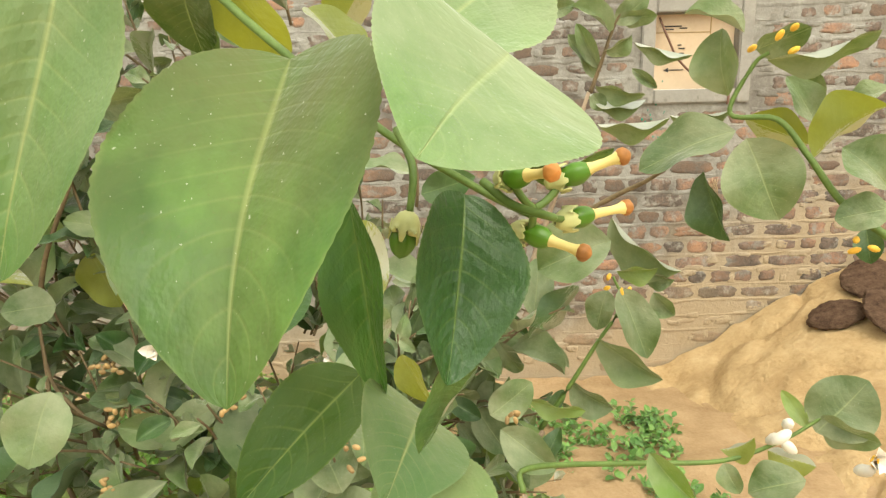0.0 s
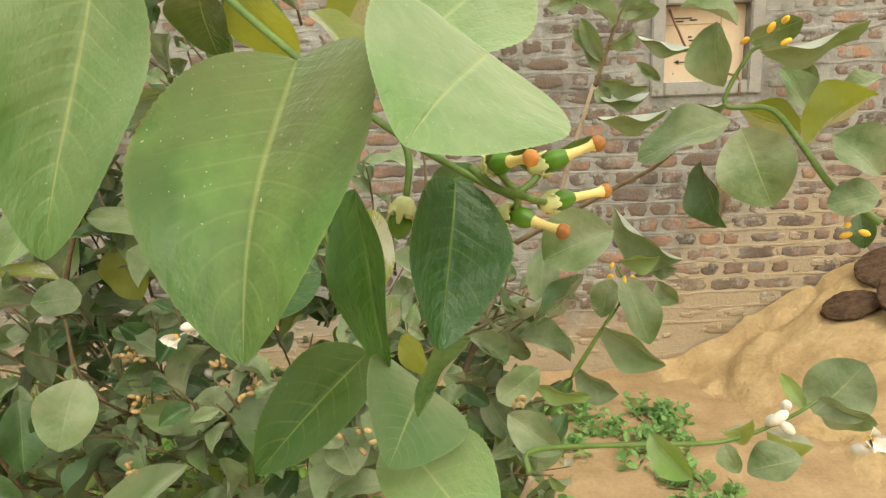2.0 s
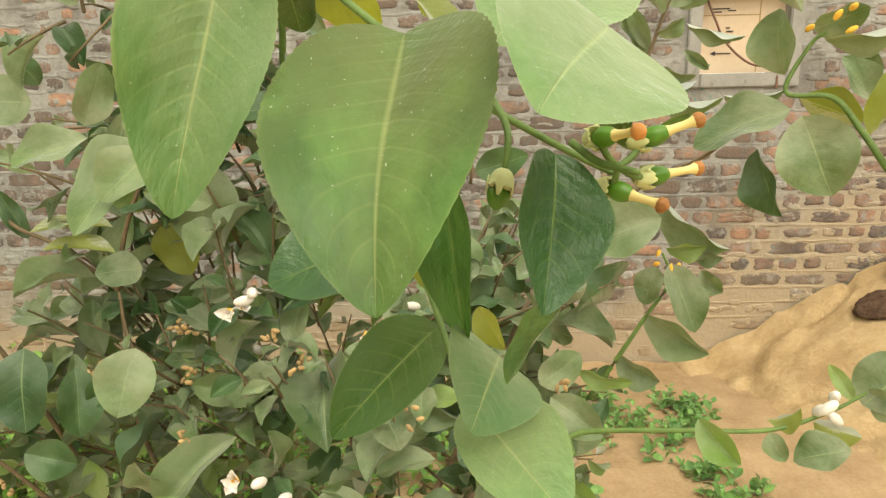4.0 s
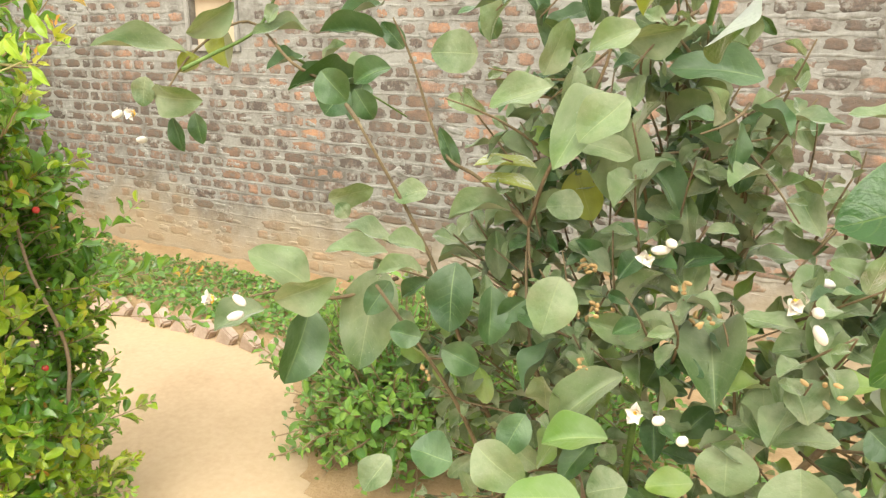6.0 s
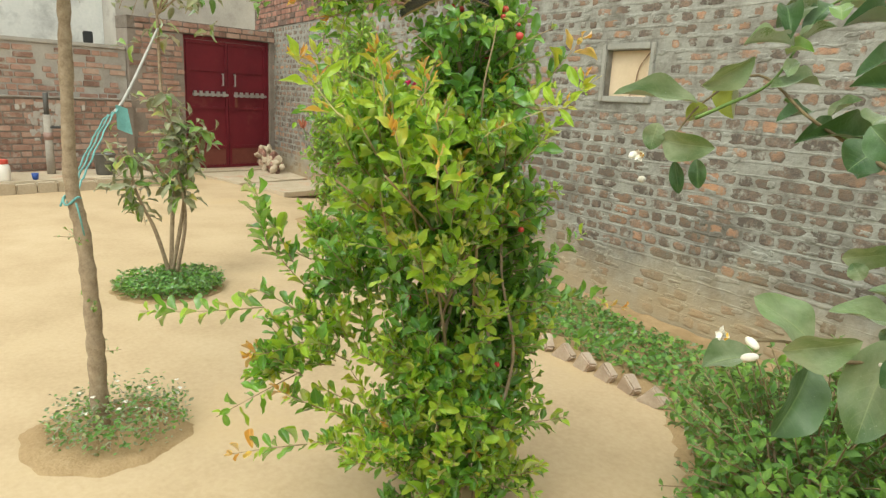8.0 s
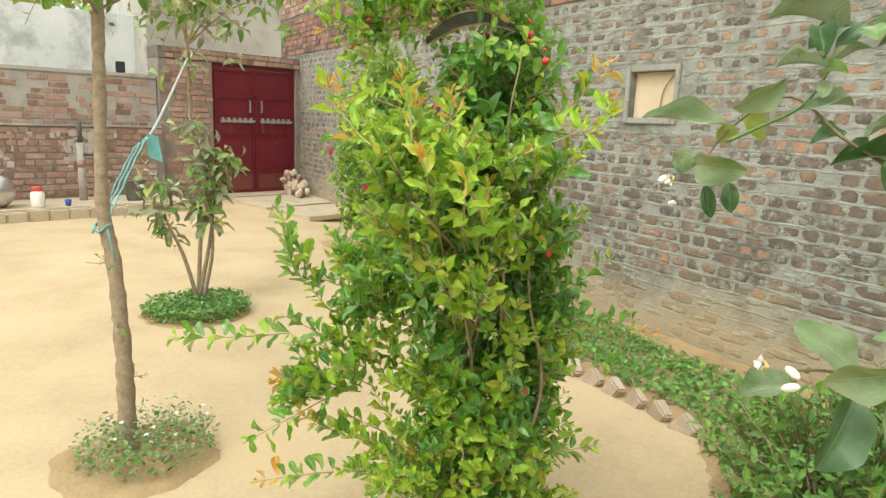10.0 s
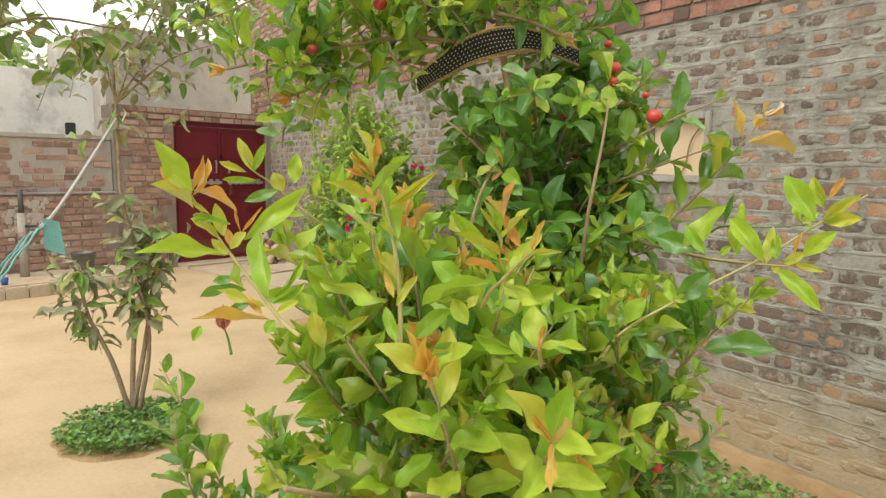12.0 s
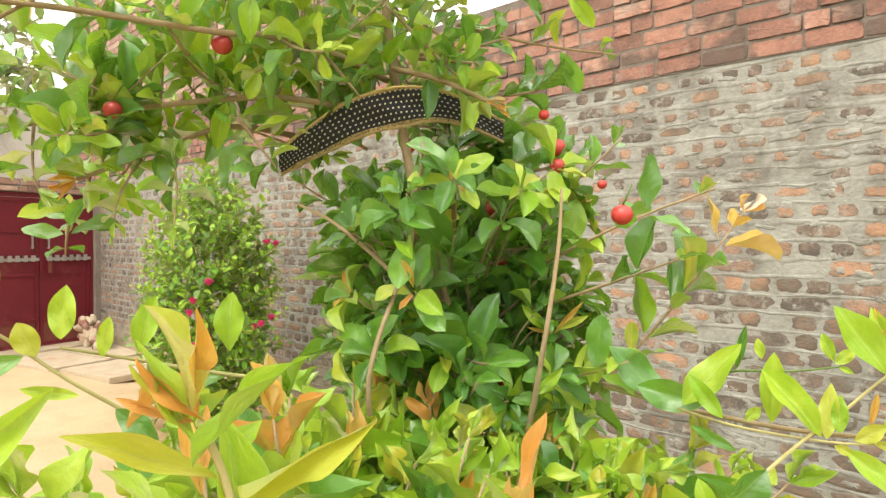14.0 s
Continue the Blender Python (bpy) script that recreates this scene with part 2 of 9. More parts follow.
    l.new(body.outputs[0], coat.inputs[1])
    l.new(gl.outputs[0], coat.inputs[2])
    l.new(coat.outputs[0], n["Material Output"].inputs[0])
    return m


SAND = surface("packed_sand", [(0.3, (0.42, 0.308, 0.19)), (0.5, (0.51, 0.382, 0.245)), (0.7, (0.58, 0.45, 0.298))], 1.6, 0.95, 40.0, 0.35, 0.012, stain=(0.8, 0.55, 0.75, (0.50, 0.36, 0.21)), spec=0.1)
SOIL = surface("brown_soil", [(0.3, (0.27, 0.175, 0.09)), (0.55, (0.41, 0.285, 0.16)), (0.75, (0.50, 0.37, 0.225))], 5.0, 0.95, 70.0, 0.9, 0.02, spec=0.1)
MUD = surface("mud_plaster", [(0.32, (0.34, 0.225, 0.11)), (0.5, (0.47, 0.335, 0.175)), (0.68, (0.55, 0.41, 0.235))], 5.0, 0.95, 45.0, 1.0, 0.03, stain=(3.0, 0.5, 0.68, (0.36, 0.24, 0.12)), spec=0.1)
DUNG = surface("dry_dung", [(0.32, (0.05, 0.03, 0.02)), (0.5, (0.115, 0.07, 0.045)), (0.7, (0.19, 0.125, 0.085))], 26.0, 0.95, 120.0, 1.0, 0.03, spec=0.1)
MORTAR = surface("grey_mortar", [(0.28, (0.165, 0.157, 0.135)), (0.42, (0.26, 0.25, 0.222)), (0.54, (0.33, 0.322, 0.29)), (0.75, (0.41, 0.403, 0.37))], 6.5, 0.92, 40.0, 0.8, 0.02, stain=(4.0, 0.49, 0.67, (0.17, 0.155, 0.135)), spec=0.2, splash=(0.02, 0.85, (0.44, 0.345, 0.225)))


def brick_material(name, stops, smear, rim_dark, edge, scale, per_piece, soot=None, splash=None):
    """Burnt clay that darkens unevenly towards its rim, with mortar smears across it."""
    m, n, l, b = shader(name)
    v = coords(n, l)
    uv = n.new("ShaderNodeUVMap")
    sep = n.new("ShaderNodeSeparateXYZ")
    l.new(uv.outputs[0], sep.inputs[0])
    coarse, grain = noise_tex(n, l, v, scale), noise_tex(n, l, v, 70.0, 6.0)
    f = maths(n, l, "ADD", maths(n, l, "MULTIPLY", coarse, 0.6), maths(n, l, "MULTIPLY", grain, 0.4))
    f2 = maths(n, l, "ADD", f, maths(n, l, "MULTIPLY", maths(n, l, "SUBTRACT", rand(n, l), 0.5), per_piece))
    c = ramp(n, l, f2, stops)
    # uneven darker colour towards the rim
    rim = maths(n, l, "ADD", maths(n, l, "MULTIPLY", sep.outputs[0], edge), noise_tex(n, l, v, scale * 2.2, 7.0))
    c = mix(n, l, ramp(n, l, rim, [(rim_dark[0], (0, 0, 0)), (rim_dark[1], (0.9, 0.9, 0.9))]), c, rim_dark[2])
    if smear:
        s = ramp(n, l, noise_tex(n, l, v, smear[0], 8.0, 0.65), [(smear[1], (0, 0, 0)), (smear[2], (1, 1, 1))])
        c = mix(n, l, s, c, smear[3])
    if soot:
        k = maths(n, l, "ADD", noise_tex(n, l, v, soot[0], 4.0), maths(n, l, "MULTIPLY", maths(n, l, "SUBTRACT", rand(n, l), 0.5), 0.35))
        c = mix(n, l, ramp(n, l, k, [(soot[1], (0, 0, 0)), (soot[2], (0.8, 0.8, 0.8))]), c, soot[3])
    if splash:
        sp = n.new("ShaderNodeSeparateXYZ")
        l.new(v, sp.inputs[0])
        k = maths(n, l, "SUBTRACT", maths(n, l, "ADD", splash[0], maths(n, l, "MULTIPLY", noise_tex(n, l, v, 1.7, 7.0), splash[1])), sp.outputs[2])
        c = mix(n, l, ramp(n, l, maths(n, l, "MULTIPLY", k, 2.2), [(0.0, (0, 0, 0)), (1.0, (0.8, 0.8, 0.8))]), c, splash[2])
    l.new(c, b.inputs["Base Color"])
    b.inputs["Roughness"].default_value, b.inputs["Specular IOR Level"].default_value = 0.92, 0.15
    bump(n, l, b, f, 0.9, 0.012)
    return m


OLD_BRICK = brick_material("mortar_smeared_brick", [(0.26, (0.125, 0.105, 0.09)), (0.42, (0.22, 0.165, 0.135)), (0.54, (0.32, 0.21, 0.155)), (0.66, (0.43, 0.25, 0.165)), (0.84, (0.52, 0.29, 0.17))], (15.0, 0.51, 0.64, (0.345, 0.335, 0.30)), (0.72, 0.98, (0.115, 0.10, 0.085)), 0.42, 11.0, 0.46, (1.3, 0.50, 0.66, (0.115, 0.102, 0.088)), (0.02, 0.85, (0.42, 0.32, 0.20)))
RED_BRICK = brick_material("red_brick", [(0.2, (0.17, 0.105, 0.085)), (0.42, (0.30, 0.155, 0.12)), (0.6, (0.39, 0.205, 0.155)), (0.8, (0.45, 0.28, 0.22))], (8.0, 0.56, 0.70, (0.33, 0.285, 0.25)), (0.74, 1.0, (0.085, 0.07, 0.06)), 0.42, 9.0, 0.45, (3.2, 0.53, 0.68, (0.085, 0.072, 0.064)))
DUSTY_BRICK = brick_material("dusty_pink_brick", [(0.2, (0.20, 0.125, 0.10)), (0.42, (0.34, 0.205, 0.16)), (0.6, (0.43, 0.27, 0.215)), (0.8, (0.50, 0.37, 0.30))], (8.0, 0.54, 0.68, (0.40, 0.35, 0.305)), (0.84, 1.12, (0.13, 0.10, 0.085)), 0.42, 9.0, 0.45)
DARK_JOINT = surface("dark_joint", [(0.3, (0.12, 0.10, 0.085)), (0.7, (0.25, 0.21, 0.18))], 8.0, 0.95, 60.0, 0.6, 0.01, spec=0.1)
PALE_JOINT = surface("pale_joint", [(0.3, (0.20, 0.165, 0.14)), (0.7, (0.33, 0.285, 0.25))], 5.0, 0.95, 60.0, 0.6, 0.01, spec=0.1)
PLASTER = surface("grey_plaster", [(0.3, (0.34, 0.31, 0.28)), (0.7, (0.50, 0.47, 0.43))], 2.0, 0.9, 40.0, 0.3, 0.01, stain=(1.5, 0.5, 0.75, (0.22, 0.20, 0.18)), spec=0.2)
WHITEWASH = surface("stained_whitewash", [(0.3, (0.62, 0.64, 0.64)), (0.7, (0.82, 0.82, 0.80))], 1.2, 0.9, 25.0, 0.2, 0.01, stain=(1.4, 0.48, 0.72, (0.30, 0.31, 0.31)), spec=0.2)
CONCRETE = surface("worn_concrete", [(0.3, (0.40, 0.32, 0.23)), (0.7, (0.58, 0.49, 0.37))], 3.0, 0.9, 40.0, 0.4, 0.01, stain=(2.2, 0.55, 0.75, (0.50, 0.24, 0.16)), spec=0.2)
FRAME = surface("cement_frame", [(0.3, (0.27, 0.26, 0.232)), (0.7, (0.39, 0.375, 0.34))], 9.0, 0.9, 80.0, 0.6, 0.006, stain=(12.0, 0.6, 0.7, (0.19, 0.18, 0.16)), spec=0.2)
BOARD = surface("beige_carton", [(0.3, (0.60, 0.46, 0.31)), (0.7, (0.72, 0.58, 0.42))], 3.0, 0.8, 50.0, 0.1, 0.003, spec=0.2)
GATE_RED = surface("maroon_paint", [(0.3, (0.125, 0.010, 0.020)), (0.7, (0.18, 0.017, 0.028))], 4.0, 0.45, 70.0, 0.1, 0.003, stain=(3.0, 0.58, 0.8, (0.22, 0.06, 0.05)))
GATE_DARK = surface("dusty_maroon_paint", [(0.3, (0.13, 0.03, 0.025)), (0.7, (0.22, 0.07, 0.05))], 6.0, 0.6, 70.0, 0.1, 0.003)
STEEL = surface("dull_steel", [(0.3, (0.50, 0.50, 0.50)), (0.7, (0.68, 0.68, 0.67))], 8.0, 0.35, 50.0, 0.1, 0.003, metal=0.9)
BARK = surface("grey_brown_bark", [(0.3, (0.20, 0.145, 0.095)), (0.55, (0.34, 0.26, 0.18)), (0.75, (0.44, 0.36, 0.27))], 30.0, 0.9, 140.0, 0.8, 0.006, spec=0.2)
SHOOT_TWIG = surface("pale_shoot", [(0.3, (0.33, 0.29, 0.11)), (0.7, (0.48, 0.43, 0.20))], 40.0, 0.6, 200.0, 0.3, 0.002, spec=0.3)
TWIG = surface("tan_twig", [(0.3, (0.26, 0.18, 0.10)), (0.7, (0.42, 0.32, 0.20))], 40.0, 0.8, 200.0, 0.5, 0.003, spec=0.2)
GREEN_TWIG = surface("green_twig", [(0.3, (0.07, 0.13, 0.025)), (0.7, (0.16, 0.25, 0.06))], 40.0, 0.55, 200.0, 0.3, 0.002)
DARK_TWIG = surface("brown_twig", [(0.3, (0.10, 0.075, 0.045)), (0.7, (0.24, 0.18, 0.10))], 40.0, 0.8, 200.0, 0.5, 0.003, spec=0.2)

# ---- ground ----
def steps(a, b, d):
    return list(np.arange(a, b, d)) + [b]


def ground_z(x, y):
    z = 0.018 * noise.noise((x * 0.5, y * 0.5, 0.3)) + 0.006 * noise.noise((x * 2.3, y * 2.3, 4.0))
    return z - 0.13 * min(max((y - 2.2) / 1.1, 0.0), 1.0) - (0.02 if abs(x) > 40 or abs(y) > 40 else 0.0)


gx = [-2500, -600, -150, -60, -30, -20] + steps(-15, 6, 0.14) + [10, 20, 40, 100, 400, 2500]
gy = [-2500, -600, -150, -60, -30, -18, -12] + steps(-8, 4.2, 0.14) + [6, 10, 20, 60, 200, 800, 2500]
buf = Buf()
buf.add([(x, y, ground_z(x, y)) for y in gy for x in gx],
        [(j * len(gx) + i, j * len(gx) + i + 1, (j + 1) * len(gx) + i + 1, (j + 1) * len(gx) + i) for j in range(len(gy) - 1) for i in range(len(gx) - 1)])
tagged(new("ground", buf.mesh("ground", SAND)), "packed sandy earth of the courtyard", "ground", kind="structure")


def patch(name, outline, top, mat, label, cell=0.06, seed=1.0, rough=0.02):
    """A low bed of earth on the ground inside an outline (a test that gives 0..1 from rim to middle)."""
    xs, ys, inside = outline
    buf, ids, verts, faces = Buf(), {}, [], []
    X, Y = steps(*xs, cell), steps(*ys, cell)
    for j, y in enumerate(Y):
        for i, x in enumerate(X):
            k = inside(x + 0.04 * noise.noise((x * 4, y * 4, seed)), y + 0.04 * noise.noise((x * 4, y * 4, seed + 7)))
            if k > -0.35:
                ids[i, j] = len(verts)
                z = ground_z(x, y) - 0.02 + (top + 0.02) * min(max(k * 3 + 0.3, 0.0), 1.0) + rough * noise.noise((x * 9, y * 9, seed)) * (k > 0)
                verts.append((x, y, z))
    for (i, j), a in ids.items():
        q = [ids.get((i + 1, j)), ids.get((i + 1, j + 1)), ids.get((i, j + 1))]
        if None not in q:
            faces.append((a, *q))
    buf.add(verts, faces)
    return tagged(new(name, buf.mesh(name, mat)), label, "ground", kind="structure")


def bed_edge(x):
    """The line of the stones that bound the planted strip: y at x."""
    return 2.05 + 0.03 * math.sin(x * 1.3) - 1.1 * min(max((x + 2.25) / 1.1, 0.0), 1.0) ** 1.2


patch("planting_bed", ((-7.5, 1.6), (0.3, 3.36), lambda x, y: min((y - bed_edge(x)) * 3, (x + 7.3) * 2, 1.0)), 0.035, SOIL, "loose brown soil of the planted strip along the wall", 0.07, 2.0, 0.03)

# ---- mud ramp against the wall ----
def ramp_z(x, y):
    k = min(max((x - (1.10 + 0.06 * noise.noise((y * 3, 0, 5)))) / 0.03, 0.0), 1.0)
    lift = (0.62 * min(max(x - 1.28, 0.0), 0.62) + 0.46 * max(x - 1.9, 0.0)) * (0.50 + 0.50 * min(max((y - 1.5) / 1.5, 0.0), 1.0)) * min(max((y - 0.9) / 0.7, 0.0), 1.0)
    return -0.17 + k * 0.11 - 0.10 * max(0.0, 1 - (y - 0.9 + 0.15 * noise.noise((x * 1.5, 0, 8))) / 0.25) + min(lift, 1.1) + 0.035 * noise.noise((x * 3, y * 3, 9)) + 0.022 * noise.noise((x * 9, y * 9, 2)) + 0.012 * noise.noise((x * 23, y * 23, 6)) - 0.05 * max(0.0, 1 - abs(noise.noise((x * 1.7, y * 1.7, 3.3))) * 14)


X, Y = steps(0.98, 4.6, 0.022), steps(0.9, 3.38, 0.026)
buf = Buf()
buf.add([(x, y, ramp_z(x, y)) for y in Y for x in X],
        [(j * len(X) + i, j * len(X) + i + 1, (j + 1) * len(X) + i + 1, (j + 1) * len(X) + i) for j in range(len(Y) - 1) for i in range(len(X) - 1)])
tagged(new("mud_ramp", buf.mesh("mud_ramp", MUD)), "sloping platform of cracked yellow mud against the wall", "mud platform", kind="structure")

# ---- brick walls ----
RNG = np.random.default_rng(5)


def outline(rng, n, square, rough):
    """A closed, uneven outline in a 1 x 1 square: the higher square, the nearer to a rectangle."""
    ph, out = rng.uniform(0, 6.28, 5), []
    amp = rough * rng.uniform(0.5, 1.0, 5)
    for k in range(n):
        a = 2 * math.pi * (k + 0.5) / n
        c, s = math.cos(a), math.sin(a)
        q = 0.5 / (abs(c) ** square + abs(s) ** square) ** (1 / square)
        q *= 1 - rough * 0.8 + sum(amp[h] * 0.5 * math.sin((h + 2) * a + ph[h]) for h in range(5))
        out.append((c * q, s * q))
    return out


def corners(rng, rough):
    """A rectangle of 16 points with slightly rounded, chipped corners, in a 1 x 1 square."""
    out = []
    for sx, sz in ((1, 1), (-1, 1), (-1, -1), (1, -1)):
        cx, cz = 0.03 + 0.05 * rng.random() ** 2, 0.08 + 0.14 * rng.random() ** 2
        side = [(0.5, 0.5 - cz), (0.5 - cx, 0.5), (0.16, 0.5)] if sx * sz > 0 else [(0.16, 0.5), (0.5 - cx, 0.5), (0.5, 0.5 - cz)]
        side = side + [(0.5, 0.17)] if sx * sz < 0 else [(0.5, 0.17)] + side
        out += [(sx * x, sz * z) for x, z in side]
    return [(x * (1 - rough * 0.5 * rng.random()), z * (1 - rough * 2.5 * rng.random())) for x, z in out]


def blob_brick(seed):
    """The uneven face of a brick that shows between smeared mortar: 1 x 1, bulging to y = -1."""
    rng = np.random.default_rng(seed)
    n = 16
    rim = outline(rng, n, 9.0, 0.11)
    verts = [(x, 0.3, z) for x, z in rim] + [(x * 0.93, -0.45 + 0.25 * rng.uniform(-1, 1), z * 0.86) for x, z in rim] + [(x * 0.5, -0.6 + 0.4 * rng.uniform(-1, 1), z * 0.5) for x, z in rim] + [(0.0, -0.6, 0.0)]
    uv = [(1.0, 0.0)] * n + [(0.72, 0.0)] * n + [(0.35, 0.0)] * n + [(0.0, 0.0)]
    faces = [(r * n + k, r * n + (k + 1) % n, (r + 1) * n + (k + 1) % n, (r + 1) * n + k) for r in (0, 1) for k in range(n)] + [(2 * n + k, 2 * n + (k + 1) % n, 3 * n) for k in range(n)]
    return np.array(verts), faces, np.array(uv)


def sharp_brick(seed):
    """A brick with worn, chipped edges: 1 x 1, its face at y = -1."""
    rng = np.random.default_rng(seed)
    n = 16
    rim = corners(rng, 0.03)
    verts = [(x * 1.02, 0.4, z * 1.02) for x, z in rim] + [(x, -0.62, z) for x, z in rim] + [(x * 0.98, -0.9 + 0.12 * rng.uniform(-1, 1), z * 0.955) for x, z in rim] + [(0.0, -0.92, 0.0)]
    uv = [(1.0, 0.0)] * n + [(0.9, 0.0)] * n + [(0.6, 0.0)] * n + [(0.0, 0.0)]
    faces = [(r * n + k, r * n + (k + 1) % n, (r + 1) * n + (k + 1) % n, (r + 1) * n + k) for r in (0, 1) for k in range(n)] + [(2 * n + k, 2 * n + (k + 1) % n, 3 * n) for k in range(n)]
    return np.array(verts), faces, np.array(uv)


BLOBS, SHARPS = [blob_brick(i) for i in range(30)], [sharp_brick(i) for i in range(16)]
BLOB_ME, SHARP_ME, DUSTY_ME = [], [], []
for group, store, mat, nm in ((BLOBS, BLOB_ME, OLD_BRICK, "brick"), (SHARPS, SHARP_ME, RED_BRICK, "brick"), (SHARPS, DUSTY_ME, DUSTY_BRICK, "brick")):
    for v, f, uv in group:
        b = Buf()
        b.add(v, f, uv)
        store.append(b.mesh(nm, mat, smooth=store is BLOB_ME))


def courses(s0, s1, z0, z1, course, joint, rng, bond="mixed"):
    """Yields the bricks of a wall: middle, height, length, thickness of the course."""
    k, z = 0, z0
    while z + course * 0.6 < z1:
        s = s0 - rng.uniform(0, 0.2)
        while s < s1:
            head = (rng.random() < (0.85 if k % 2 else 0.15)) if bond == "mixed" else rng.random() < 0.35
            w = (0.112 if head else 0.228) * rng.uniform(0.93, 1.07)
            if s > s0 and s + w < s1 + 0.01:
                yield s + w / 2, z + course / 2, w, course
            s += w + joint
        z += course
        k += 1


def lay(parent, m, bricks, meshes, shapes, mat, joint, proud, n_parts, nearest, holes=(), keep=1.0, rng=RNG):
    """Lays bricks on a wall whose face is y = 0 of m: the nearest as parts, the others joined."""
    todo = [b for b in bricks if rng.random() < keep and not any(h[0] - b[2] / 2 < b[0] < h[1] + b[2] / 2 and h[2] - 0.035 < b[1] < h[3] + 0.035 for h in holes)]
    todo.sort(key=lambda b: (b[0] - nearest[0]) ** 2 + (b[1] - nearest[1]) ** 2)
    buf = Buf()
    for i, (s, z, w, h) in enumerate(todo):
        k = int(rng.integers(len(shapes)))
        j = joint * rng.uniform(0.6, 1.5)
        if meshes is BLOB_ME:
            # the smear covers more of the bricks high up on the wall
            bare = 1.04 - 0.24 * min(max((z - 1.25) / 0.6, 0.0), 1.0) + 0.22 * noise.noise((s * 1.3, 4.0, z * 1.3))
            sx, sz = min(bare * rng.uniform(0.78, 1.12), 1.03), min(bare * rng.uniform(0.66, 0.98), 0.90)
            dx, dz, lean = w * (1 - sx) * rng.uniform(-0.5, 0.5), h * (1 - sz) * rng.uniform(-0.2, 0.2), rng.normal() * 0.008
        else:
            sx, sz, dx, dz, lean = 1.0, (h - j) / h, 0.0, rng.uniform(-1, 1) * joint * 0.22, rng.normal() * 0.012
        sm = m @ Matrix.Translation((s + dx, 0, z + dz)) @ Matrix.Rotation(lean, 4, "Y") @ Matrix.Diagonal((w * sx, proud * rng.uniform(0.5, 1.4), h * sz, 1))
        if i < n_parts:
            piece("brick", meshes[k], parent, sm)
        else:
            v = shapes[k][0]
            a = np.array(sm)
            buf.add(v @ a[:3, :3].T + a[:3, 3], shapes[k][1], shapes[k][2])
    if buf.n:
        tagged(piece("bricks", buf.mesh("bricks", mat, smooth=meshes is BLOB_ME), parent), kind="stuff")


def slab(name, m, s0, s1, z0, z1, thick, mat, label, holes=(), category="wall"):
    """A wall with openings, its face at y = 0 of m, cut into blocks round the holes."""
    ob = new(name)
    ob.matrix_basis = m
    tagged(ob, label, category, kind="structure")
    ss = sorted({s0, s1, *[h[0] for h in holes], *[h[1] for h in holes]})
    zs = sorted({z0, z1, *[h[2] for h in holes], *[h[3] for h in holes]})
    bm = bmesh.new()
    grid = {}

    def corner(p):
        key = tuple(round(q, 4) for q in p)
        if key not in grid:
            grid[key] = bm.verts.new(p)
        return grid[key]

    for a, b in zip(ss[:-1], ss[1:]):
        for c, d in zip(zs[:-1], zs[1:]):
            if any(h[0] <= a and b <= h[1] and h[2] <= c and d <= h[3] for h in holes):
                continue
            bm.faces.new([corner(p) for p in ((a, 0.0, c), (b, 0.0, c), (b, 0.0, d), (a, 0.0, d))])
            bm.faces.new([corner(p) for p in ((a, thick, d), (b, thick, d), (b, thick, c), (a, thick, c))])
    for e in [e for e in bm.edges if e.is_boundary and all(v.co.y < 1e-6 for v in e.verts)]:
        v0, v1 = e.verts
        bm.faces.new((v0, v1, corner((v1.co.x, thick, v1.co.z)), corner((v0.co.x, thick, v0.co.z))))
    bmesh.ops.recalc_face_normals(bm, faces=bm.faces)
    me = bpy.data.meshes.new(name)
    bm.to_mesh(me)
    bm.free()
    me.materials.append(mat)
    body = new("wall_body", me)
    body.parent = ob
    return ob


WALL = Matrix.Translation((0, 3.4, 0))
W1, W2 = (1.17, 1.60, 1.48, 1.86), (-4.09, -3.67, 1.485, 1.825)
wall_north = slab("wall_north", WALL, -12.9, 5.2, -0.3, 3.08, 0.23, MORTAR, "long brick wall smeared with grey mortar, two small openings", (W1, W2))
low = list(courses(-12.9, 5.2, -0.18, 2.40, 0.0865, 0.012, RNG))
low = [b for b in low if b[1] > 0.32 + 0.14 * noise.noise((b[0] * 0.8, 0, 1)) or RNG.random() < 0.35]
big = [(W1[0] - 0.09, W1[1] + 0.09, W1[2] - 0.1, W1[3] + 0.08), (W2[0] - 0.05, W2[1] + 0.05, W2[2] - 0.06, W2[3] + 0.05)]
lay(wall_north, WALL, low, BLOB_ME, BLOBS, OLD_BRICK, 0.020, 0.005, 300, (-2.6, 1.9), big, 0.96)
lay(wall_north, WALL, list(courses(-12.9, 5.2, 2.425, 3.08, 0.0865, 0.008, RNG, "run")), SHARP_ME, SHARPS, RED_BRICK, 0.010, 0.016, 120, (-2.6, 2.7))
